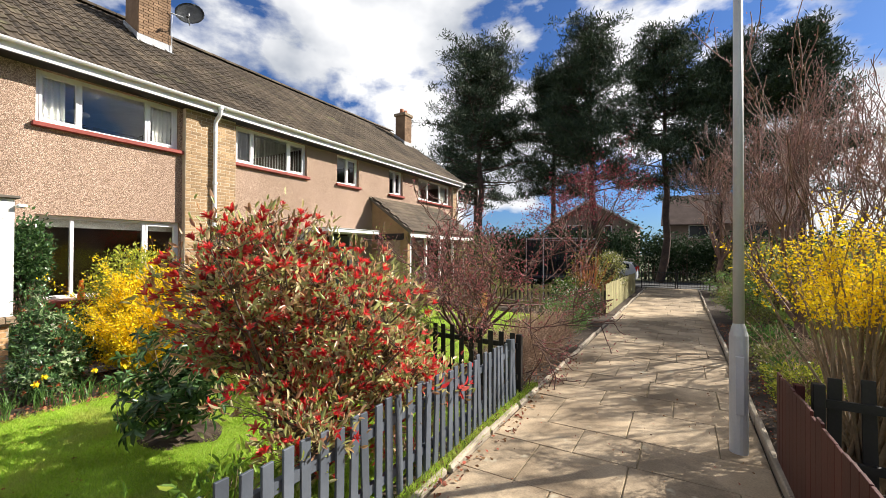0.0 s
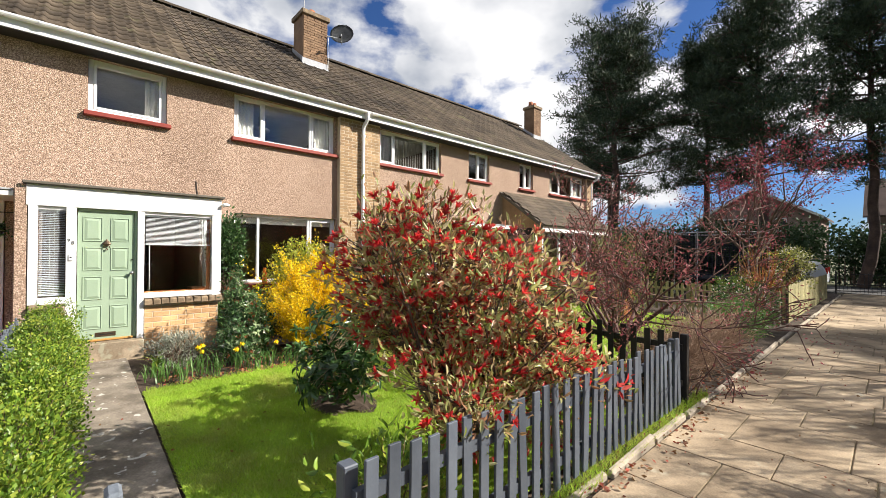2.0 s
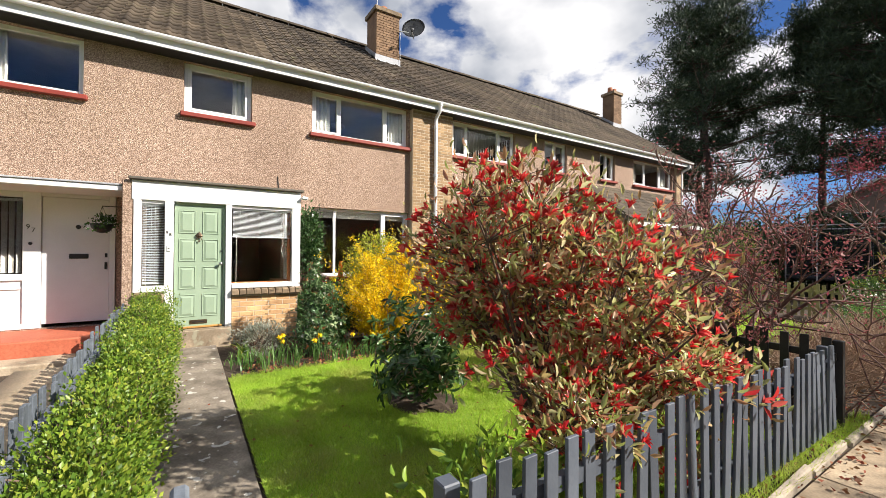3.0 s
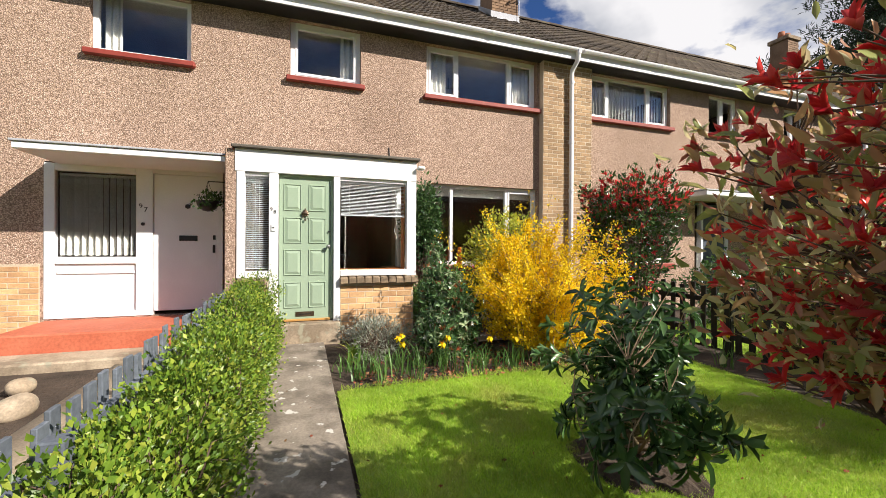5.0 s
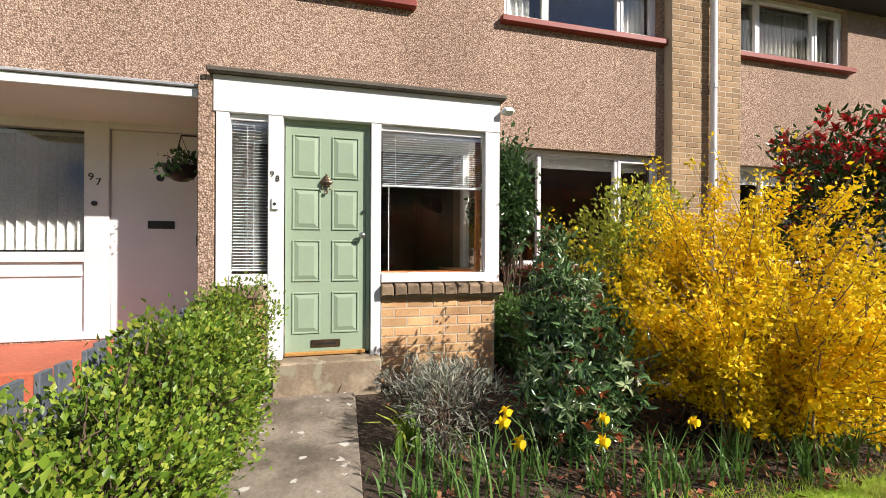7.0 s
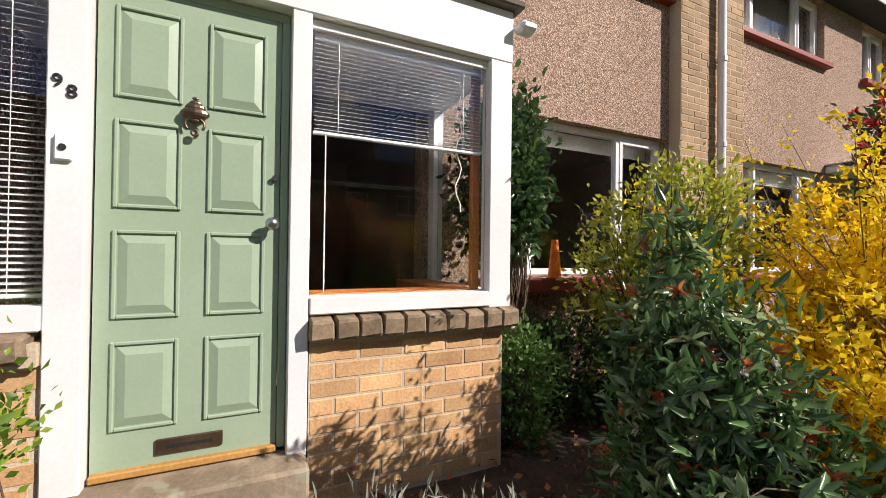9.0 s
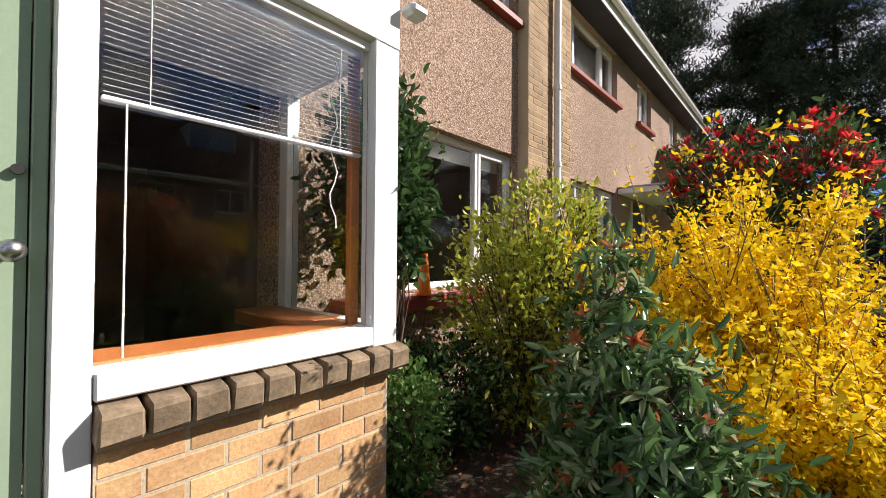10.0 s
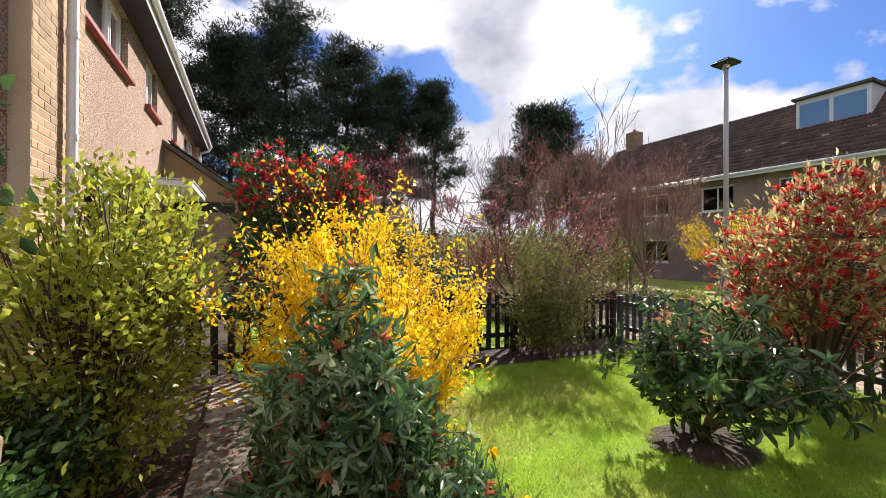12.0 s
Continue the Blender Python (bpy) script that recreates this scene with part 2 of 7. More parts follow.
L_YG = leaf_mat("yellow_green_leaf", [(0.38, 0.43, 0.04), (0.54, 0.54, 0.06), (0.25, 0.33, 0.045), (0.64, 0.62, 0.11), (0.20, 0.29, 0.04)], 0.4, 0.4, 0.42)
L_DARK = leaf_mat("dark_glossy_leaf", [(0.03, 0.075, 0.024), (0.055, 0.115, 0.034), (0.085, 0.155, 0.048), (0.038, 0.088, 0.034)], 0.22, 0.6, 0.28)
L_MID = leaf_mat("mid_green_leaf", [(0.075, 0.165, 0.038), (0.120, 0.240, 0.053), (0.165, 0.300, 0.075)], 0.4, 0.4)
L_HEDGE = leaf_mat("fresh_hedge_leaf", [(0.06, 0.125, 0.015), (0.12, 0.215, 0.023), (0.20, 0.305, 0.032), (0.34, 0.385, 0.055)], 0.4, 0.4, 0.3)
L_PIERIS = leaf_mat("pieris_leaf", [(0.05, 0.115, 0.04), (0.09, 0.18, 0.06), (0.14, 0.25, 0.09), (0.065, 0.14, 0.05)], 0.18, 0.8, 0.28)
L_PALE = leaf_mat("pale_rosette_leaf", [(0.30, 0.42, 0.20), (0.42, 0.50, 0.28), (0.22, 0.34, 0.14)], 0.22, 0.7, 0.35)
L_PINE = leaf_mat("pine_needle", [(0.026, 0.046, 0.024), (0.040, 0.066, 0.032), (0.066, 0.092, 0.044)], 0.6, 0.3, 0.06)
L_PINK = leaf_mat("pink_bud_leaf", [(0.36, 0.15, 0.14), (0.48, 0.24, 0.21), (0.27, 0.11, 0.11), (0.55, 0.36, 0.30)], 0.5, 0.3)
L_BUD = leaf_mat("dark_pink_bud", [(0.40, 0.10, 0.11), (0.30, 0.07, 0.09), (0.50, 0.20, 0.18), (0.22, 0.06, 0.07)], 0.5, 0.3)
L_PURPLE = leaf_mat("purple_leaf", [(0.208, 0.039, 0.052), (0.312, 0.065, 0.078), (0.130, 0.033, 0.046)], 0.45, 0.3)
L_OLIVE = leaf_mat("olive_leaf", [(0.20, 0.22, 0.06), (0.30, 0.32, 0.09), (0.15, 0.18, 0.06)], 0.5, 0.3)
# far evergreens: matt leaf, with the pines' shade darkened into its colour
L_FAR = leaf_mat("shade_toned_evergreen_leaf", [(0.022, 0.045, 0.018), (0.035, 0.065, 0.025), (0.05, 0.085, 0.035)], 0.65, 0.2, 0.15)
L_GREY = leaf_mat("grey_lavender_leaf", [(0.30, 0.32, 0.26), (0.42, 0.43, 0.36), (0.23, 0.27, 0.19)], 0.8, 0.2)
L_WHITE = leaf_mat("white_flower", [(0.75, 0.74, 0.66), (0.62, 0.6, 0.5)], 0.6, 0.2)
L_GRASS = leaf_mat("grass_blade", [(0.27, 0.46, 0.04), (0.37, 0.57, 0.05), (0.47, 0.63, 0.08), (0.46, 0.50, 0.12)], 0.5, 0.3, 0.5)
L_DRY = leaf_mat("dry_leaf", [(0.20, 0.11, 0.05), (0.30, 0.17, 0.08), (0.35, 0.09, 0.06), (0.14, 0.08, 0.045)], 0.8, 0.2, 0.1)
ASPHALT = surface("asphalt", (0.04, 0.04, 0.042), (0.065, 0.064, 0.062), 60, 1.0, 0.9, 0.4)
NET = surface("dark_netting", (0.012, 0.014, 0.02), (0.025, 0.028, 0.035), 60, 2.0, 0.8, 0.2)
L_ORANGE = leaf_mat("orange_shoot", [(0.45, 0.13, 0.05), (0.55, 0.2, 0.08)], 0.5, 0.3)



def dry_patches(m, tint, scale=0.9, lo=0.5, hi=0.7):
    """Yellowed dry patches in grass, and worn turf beside the flowering bush, the same over blades and turf."""
    nt = m.node_tree
    b = nt.nodes["Principled BSDF"]
    src = b.inputs["Base Color"].links[0].from_socket
    v = coords(nt, (1.0, 1.0, 0.0))
    f = ramp(nt, noise_fac(nt, v, scale, 6, 0.65), [(lo, (0, 0, 0)), (hi, (0.6, 0.6, 0.6))])
    worn = nt.nodes.new("ShaderNodeVectorMath")
    worn.operation = "DISTANCE"
    link(nt, v, worn.inputs[0])
    worn.inputs[1].default_value = (-6.25, 3.6, 0.0)
    bare = ramp(nt, worn.outputs["Value"], [(0.25, (0.75, 0.75, 0.75)), (1.0, (0, 0, 0))])
    fray = ramp(nt, noise_fac(nt, v, 4.0, 5, 0.6), [(0.36, (0, 0, 0)), (0.56, (1, 1, 1))])
    col = mixc(nt, mixc(nt, 1.0, bare, fray, "MULTIPLY"), mixc(nt, f, src, tint), tint)
    link(nt, col, b.inputs["Base Color"])
    for n in nt.nodes:
        if n.bl_idname == "ShaderNodeBsdfTranslucent":
            link(nt, col, n.inputs["Color"])


dry_patches(L_GRASS, (0.50, 0.43, 0.15))
dry_patches(GRASS_BASE, (0.36, 0.29, 0.11))


# ---- mesh helpers ----
def group_of(name, label, category, group="", kind="", at=(0, 0, 0)):
    e = new(name)
    e.location = at
    e.empty_display_size = 0.1
    return tagged(e, label, category, group, kind)


def finish(name, mesh, mat, parent=None, label="", smooth=False):
    if mat is not None:
        mesh.materials.append(mat)
    if smooth:
        mesh.polygons.foreach_set("use_smooth", [True] * len(mesh.polygons))
    ob = new(name, mesh)
    if parent is not None:
        ob.parent = parent
        ob.matrix_parent_inverse = Matrix.Translation(-Vector(parent_origin(parent)))
    if label:
        ob["label"] = label
    return ob


def parent_origin(p):
    v = Vector((0, 0, 0))
    while p is not None:
        v += p.location + p.matrix_parent_inverse.translation
        p = p.parent
    return v


def part(name, bm, mat, parent=None, label="", smooth=False):
    """One bmesh as one mesh object, under a thing or a part."""
    me = bpy.data.meshes.new(name)
    bm.to_mesh(me)
    bm.free()
    return finish(name, me, mat, parent, label, smooth)


def from_arrays(name, verts, faces, mat, parent=None, label="", smooth=False):
    """verts (n,3) and faces (m,k) arrays, all faces of one size, as one mesh."""
    verts, faces = np.asarray(verts, np.float32), np.asarray(faces, np.int32)
    me = bpy.data.meshes.new(name)
    k = faces.shape[1]
    me.vertices.add(len(verts))
    me.vertices.foreach_set("co", verts.ravel())
    me.loops.add(faces.size)
    me.loops.foreach_set("vertex_index", faces.ravel())
    me.polygons.add(len(faces))
    me.polygons.foreach_set("loop_start", np.arange(0, faces.size, k, dtype=np.int32))
    me.update(calc_edges=True)
    me.validate()
    return finish(name, me, mat, parent, label, smooth)


def box(bm, x0, x1, y0, y1, z0, z1, bevel=0.0):
    m = Matrix.Translation(((x0 + x1) / 2, (y0 + y1) / 2, (z0 + z1) / 2)) @ Matrix.Diagonal((abs(x1 - x0), abs(y1 - y0), abs(z1 - z0), 1))
    r = bmesh.ops.create_cube(bm, size=1.0, matrix=m)
    if bevel:
        es = list({e for v in r["verts"] for e in v.link_edges})
        bmesh.ops.bevel(bm, geom=es, offset=bevel, segments=1, affect="EDGES", profile=0.5)
    return bm


def boxed(x0, x1, y0, y1, z0, z1, bevel=0.004):
    return box(bmesh.new(), x0, x1, y0, y1, z0, z1, bevel)


def rod(bm, a, b, r0, r1=None, n=10):
    a, b = Vector(a), Vector(b)
    d = b - a
    m = Matrix.Translation((a + b) / 2) @ d.to_track_quat("Z", "Y").to_matrix().to_4x4()
    bmesh.ops.create_cone(bm, cap_ends=True, segments=n, radius1=r0, radius2=r0 if r1 is None else r1, depth=d.length, matrix=m)
    return bm


def extrude_poly(pts, axis, a, b):
    """A prism: pts (two coordinates each) swept along an axis from a to b."""
    bm = bmesh.new()

    def full(p, w):
        return {"x": (w, p[0], p[1]), "y": (p[0], w, p[1]), "z": (p[0], p[1], w)}[axis]
    lo = [bm.verts.new(full(p, a)) for p in pts]
    hi = [bm.verts.new(full(p, b)) for p in pts]
    n = len(pts)
    bm.faces.new(lo), bm.faces.new(hi[::-1])
    for i in range(n):
        bm.faces.new((lo[i], hi[i], hi[(i + 1) % n], lo[(i + 1) % n]))
    bmesh.ops.recalc_face_normals(bm, faces=bm.faces)
    return bm


def wall_with_holes(name, x0, x1, ya, yb, za, zb, holes, mat, parent=None, label=""):
    """Wall slab in the y-z plane, from x0 to x1, with rectangular openings (y0, y1, z0, z1) through it."""
    ys = sorted({ya, yb, *[h[0] for h in holes], *[h[1] for h in holes]})
    zs = sorted({za, zb, *[h[2] for h in holes], *[h[3] for h in holes]})
    bm = bmesh.new()
    cells = {}

    def solid(i, j):
        if not (0 <= i < len(ys) - 1 and 0 <= j < len(zs) - 1):
            return False
        cy, cz = (ys[i] + ys[i + 1]) / 2, (zs[j] + zs[j + 1]) / 2
        return not any(h[0] < cy < h[1] and h[2] < cz < h[3] for h in holes)

    def v(x, y, z):
        k = (x, y, z)
        if k not in cells:
            cells[k] = bm.verts.new(k)
        return cells[k]
    for i in range(len(ys) - 1):
        for j in range(len(zs) - 1):
            if not solid(i, j):
                continue
            a, b, c, d = ys[i], ys[i + 1], zs[j], zs[j + 1]
            bm.faces.new((v(x1, a, c), v(x1, b, c), v(x1, b, d), v(x1, a, d)))
            bm.faces.new((v(x0, a, c), v(x0, a, d), v(x0, b, d), v(x0, b, c)))
            if not solid(i - 1, j):
                bm.faces.new((v(x0, a, c), v(x1, a, c), v(x1, a, d), v(x0, a, d)))
            if not solid(i + 1, j):
                bm.faces.new((v(x0, b, c), v(x0, b, d), v(x1, b, d), v(x1, b, c)))
            if not solid(i, j - 1):
                bm.faces.new((v(x0, a, c), v(x0, b, c), v(x1, b, c), v(x1, a, c)))
            if not solid(i, j + 1):
                bm.faces.new((v(x0, a, d), v(x1, a, d), v(x1, b, d), v(x0, b, d)))
    return part(name, bm, mat, parent, label)


def gz(x):
    """Height of the garden ground: it rises gently towards the house."""
    return 0.125 * min(1.0, max(0.0, (-2.1 - x) / 6.0))


# ---- plant helpers ----
rng = np.random.default_rng(7)


def frames_for(n, up_bias=0.0, normals=None, spread=1.0):
    """n random orthonormal frames (length axis, width axis, normal)."""
    d = rng.normal(size=(n, 3))
    if normals is not None:
        d = normals + spread * d
    d[:, 2] += up_bias
    d /= np.linalg.norm(d, axis=1, keepdims=True) + 1e-9
    a = rng.normal(size=(n, 3))
    w = np.cross(d, a)
    w /= np.linalg.norm(w, axis=1, keepdims=True) + 1e-9
    return d, w, np.cross(d, w)


LEAF = np.array([(0, 0, 0), (0.35, 0.5, 0.10), (0.75, 0.36, 0.06), (1, 0, -0.12), (0.75, -0.36, 0.06), (0.35, -0.5, 0.10), (0.5, 0, -0.02)])
LEAF_F = np.array([(0, 6, 1), (1, 6, 2), (2, 6, 3), (3, 6, 4), (4, 6, 5), (5, 6, 0)])
SMALL = np.array([(0, 0, 0), (0.5, 0.5, 0.08), (1, 0, -0.05), (0.5, -0.5, 0.08)])
SMALL_F = np.array([(0, 2, 1), (0, 3, 2)])


def leaves(name, pos, length, width, mat, parent, label="", shape="leaf", up=0.3, normals=None, spread=1.0, vary=0.35):
    """Many single leaves at pos, as one mesh."""
    n = len(pos)
    d, w, k = frames_for(n, up, normals, spread)
    s = length * (1 + vary * rng.uniform(-1, 1, n))
    tv, tf = (LEAF, LEAF_F) if shape == "leaf" else (SMALL, SMALL_F)
    v = (pos[:, None, :] + s[:, None, None] * (tv[None, :, 0, None] * d[:, None, :] + (width / length) * tv[None, :, 1, None] * w[:, None, :] + tv[None, :, 2, None] * k[:, None, :]))
    f = (np.arange(n)[:, None, None] * len(tv) + tf[None]).reshape(-1, 3)
    return from_arrays(name, v.reshape(-1, 3), f, mat, parent, label)


def tubes(name, lines, mat, parent, label="", sides=5):
    ob = tube_mesh(name, lines, mat, parent, label, sides)
    if name in ("branchwork", "twigwork", "safety_net"):
        ob["kind"] = "stuff"
    return ob


def tube_mesh(name, lines, mat, parent, label="", sides=5):
    """Tapered stems: lines of (points, radii), as one mesh."""
    vs, fs, base = [], [], 0
    ang = np.linspace(0, 2 * np.pi, sides, endpoint=False)
    for pts, rad in lines:
        pts = np.asarray(pts, float)
        tang = np.gradient(pts, axis=0)
        tang /= np.linalg.norm(tang, axis=1, keepdims=True) + 1e-9
        ref = np.array((0.31, 0.17, 0.93)) if abs(tang[0][2]) < 0.9 else np.array((0.95, 0.2, 0.1))
        u = np.cross(tang, ref)
        u /= np.linalg.norm(u, axis=1, keepdims=True) + 1e-9
        w = np.cross(tang, u)
        ring = pts[:, None, :] + np.asarray(rad)[:, None, None] * (np.cos(ang)[None, :, None] * u[:, None, :] + np.sin(ang)[None, :, None] * w[:, None, :])
        m = len(pts)
        vs.append(ring.reshape(-1, 3))
        i, j = np.meshgrid(np.arange(m - 1), np.arange(sides), indexing="ij")
        a, b = base + i * sides + j, base + i * sides + (j + 1) % sides
        fs.append(np.stack((a, b, b + sides, a + sides), -1).reshape(-1, 4))
        base += m * sides
    return from_arrays(name, np.concatenate(vs), np.concatenate(fs), mat, parent, label, True)


def grow(lines, tips, p, d, length, r, depth, fork=3, bend=0.25, spread=0.6, lift=0.15, shrink=0.68, seg=5):
    """Recursive limb: adds tapered lines, and the points along the last twigs to tips."""
    pts, rad = [np.array(p, float)], [r]
    d = np.array(d, float)
    for k in range(seg):
        d = d + bend * rng.normal(size=3) * 0.5 + np.array((0, 0, lift * 0.3))
        d /= np.linalg.norm(d)
        pts.append(pts[-1] + d * length / seg)
        rad.append(r * (1 - 0.55 * (k + 1) / seg))
    lines.append((np.array(pts), np.array(rad)))
    if depth == 0:
        tips.extend(pts[1:])
        return
    for k in range(fork):
        at = pts[-1] if k == 0 else pts[rng.integers(max(1, seg // 2), seg + 1)]
        nd = d + spread * rng.normal(size=3)
        nd[2] += lift
        nd /= np.linalg.norm(nd)
        grow(lines, tips, at, nd, length * shrink * rng.uniform(0.8, 1.2), rad[-1] * 0.85, depth - 1, fork, bend, spread, lift, shrink, seg)


def blob_points(n, c, r, shell=0.55, lumps=7, flat=0.0):
    """Points in an uneven crown: an ellipsoid with lumps and hollows, denser near its outside."""
    c, r = np.array(c), np.array(r)
    u = rng.normal(size=(n, 3))
    u /= np.linalg.norm(u, axis=1, keepdims=True)
    k = rng.normal(size=(lumps, 3))
    k /= np.linalg.norm(k, axis=1, keepdims=True)
    bulge = 0.78 + 0.34 * np.max(np.clip((u @ k.T - 0.55) / 0.45, 0, 1) ** 0.7, axis=1)
    rad = (shell + (1 - shell) * rng.uniform(0, 1, n) ** 0.6) * bulge
    rad *= 1 + 0.12 * rng.normal(size=n) * 0.6
    p = c + u * rad[:, None] * r
    return p, u


def clumped(n, c, r, clumps, size, shell=0.6, lumps=8):
    """Points gathered in clumps over a crown, with gaps between them."""
    cen, u = blob_points(clumps, c, r, shell, lumps)
    idx = rng.integers(0, clumps, n)
    off = rng.normal(size=(n, 3)) * size * 0.5
    return cen[idx] + off, u[idx], cen


def stems_to(base, targets, r, wob=0.06, mid=0.45):
    """Stems from a base to targets, slightly bowed."""
    out = []
    base = np.array(base, float)
    for t in targets:
        t = np.array(t, float)
        m = base + (t - base) * mid + np.array((0, 0, 0.12 * np.linalg.norm(t - base))) + rng.normal(size=3) * wob
        s = np.linspace(0, 1, 7)[:, None]
        pts = (1 - s) ** 2 * base + 2 * s * (1 - s) * m + s ** 2 * t
        pts[1:-1] += rng.normal(size=(5, 3)) * wob * 0.15
        out.append((pts, r * (1 - 0.75 * s[:, 0])))
    return out


def whorls(name, tips, axes, per, length, width, mat, parent, openness=1.2, label="", jitter=0.25, vary=0.25):
    """Rosettes of leaves round each shoot tip."""
    n = len(tips)
    ax = axes + jitter * rng.normal(size=(n, 3))
    ax /= np.linalg.norm(ax, axis=1, keepdims=True) + 1e-9
    ref = rng.normal(size=(n, 3))
    u = np.cross(ax, ref)
    u /= np.linalg.norm(u, axis=1, keepdims=True) + 1e-9
    v = np.cross(ax, u)
    V, F = [], []
    for k in range(per):
        ph = 2 * np.pi * k / per + 0.35 * rng.normal(size=n)
        op = openness * (1 + 0.25 * rng.normal(size=n))
        side = np.cos(ph)[:, None] * u + np.sin(ph)[:, None] * v
        d = np.cos(op)[:, None] * ax + np.sin(op)[:, None] * side
        d[:, 2] -= 0.12
        w = np.cross(d, ax)
        w /= np.linalg.norm(w, axis=1, keepdims=True) + 1e-9
        nn = np.cross(w, d)
        s = length * (1 + vary * rng.uniform(-1, 1, n))
        o = tips - ax * (0.25 * length * rng.uniform(0, 1, n))[:, None]
        V.append(o[:, None, :] + s[:, None, None] * (LEAF[None, :, 0, None] * d[:, None, :] + (width / length) * LEAF[None, :, 1, None] * w[:, None, :] + LEAF[None, :, 2, None] * nn[:, None, :]))
    V = np.concatenate(V)
    F = (np.arange(len(V))[:, None, None] * len(LEAF) + LEAF_F[None]).reshape(-1, 3)
    ob = from_arrays(name, V.reshape(-1, 3), F, mat, parent, label)
    ob["kind"] = "stuff"
    return ob


def crown_points(n, blobs, shell=0.55, lumps=6):
    """Points and outward directions over several merged blobs (centre, radii)."""
    vol = np.array([r[0] * r[1] * r[2] for _, r in blobs]) ** 0.7
    P, U = [], []
    for (c, r), m in zip(blobs, np.maximum(1, (n * vol / vol.sum()).astype(int))):
        p, u = blob_points(m, c, r, shell, lumps)
        P.append(p), U.append(u)
    return np.concatenate(P), np.concatenate(U)


def whorl_shrub(name, label, base, blobs, tips, kinds, stem_mat, stems=24, stem_r=0.016, shell=0.5, up=0.4, category="shrub", group="", loose=None):
    """A shrub of rosettes: stems from the base fork to shoot tips. kinds: (share, leaves, length, width, openness, material, part, lowest z)."""
    g = group_of(name, label, category, group, at=base)
    P, U = crown_points(tips, blobs, shell)
    ok = P[:, 2] > base[2] + 0.06
    P, U = P[ok], U[ok]
    U[:, 2] += up
    main = stems_to(base, P[rng.choice(len(P), stems, replace=False)], stem_r, 0.08)
    tubes("branchwork", main, stem_mat, g, sides=6)
    nodes = np.concatenate([m[0][2:] for m in main])
    tw = []
    for p in P:
        q = nodes[np.argmin(((nodes - p) ** 2).sum(1) + 0.15 * (nodes[:, 2] > p[2]))]
        tw.append((np.array([q, (q + p) / 2 + 0.02 * rng.normal(size=3), p]), np.array((0.004, 0.003, 0.002))))
    tubes("twigwork", tw, stem_mat, g, sides=4)
    if loose is not None:
        n, ln, wd, mt = loose
        k = rng.integers(0, len(P), n)
        leaves("foliage", P[k] + rng.normal(size=(n, 3)) * 0.055, ln, wd, mt, g, "", "leaf", 0.3, U[k], 0.75)["kind"] = "stuff"
    order = rng.uniform(0, 1, len(P))
    lo = 0.0
    for share, per, ln, wd, op, mt, nm, zmin in kinds:
        s = ((order >= lo) & (order < lo + share)) if zmin < 0.5 else (order < share) & (P[:, 2] > zmin)
        if s.any():
            whorls(nm, P[s], U[s], per, ln, wd, mt, g, op)
        lo += share if zmin < 0.5 else 0.0
    return g


def wand_shrub(name, label, base, blobs, wands, n, length, width, mat, stem_mat, stem_r=0.008, twigs=5, bare=0.3, scatter=0.035, shape="small", category="shrub", foot=0.18, low=0.12):
    """A shrub of arching wands, with flowers or leaves gathered along them and their side twigs."""
    g = group_of(name, label, category, at=base)
    P, U = crown_points(wands, blobs, 0.75)
    P = P[P[:, 2] > base[2] + 0.2]
    P[:, 2] = np.minimum(P[:, 2], max(c[2] + r[2] for c, r in blobs) * rng.uniform(0.95, 1.06, len(P)))
    lines = []
    for p in P:
        o = np.array(base) + np.array((foot * rng.normal(), foot * rng.normal(), 0))
        lines += stems_to(o, [p], stem_r * rng.uniform(0.7, 1.2), 0.1, rng.uniform(0.35, 0.6))
    side = []
    for pts, r in lines:
        for k in range(twigs):
            i = rng.integers(max(2, int(bare * 6)), 6)
            q = pts[i]
            d = (pts[i] - pts[i - 1])
            d = d / (np.linalg.norm(d) + 1e-6) + 0.55 * rng.normal(size=3)
            L = rng.uniform(0.12, 0.38)
            side.append((np.array([q, q + d * L * 0.5, q + d * L + np.array((0, 0, 0.02))]), np.array((0.0028, 0.0022, 0.0012))))
    tubes("branchwork", lines, stem_mat, g, sides=5)
    tubes("twigwork", side, stem_mat, g, sides=4)
    cand = []
    for pts, r in lines:
        s = rng.uniform(bare, 1, 40)
        x = np.stack([np.interp(s, np.linspace(0, 1, len(pts)), pts[:, k]) for k in range(3)], 1)
        cand.append(x)
    for pts, r in side:
        s = rng.uniform(0, 1, 14)
        cand.append(np.stack([np.interp(s, (0, 0.5, 1), pts[:, k]) for k in range(3)], 1))
    cand = np.concatenate(cand)
    q = cand[rng.integers(0, len(cand), n)] + rng.normal(size=(n, 3)) * scatter
    q = q[q[:, 2] > base[2] + low]
    leaves("foliage", q, length, width, mat, g, "", shape, 0.15)
    return g


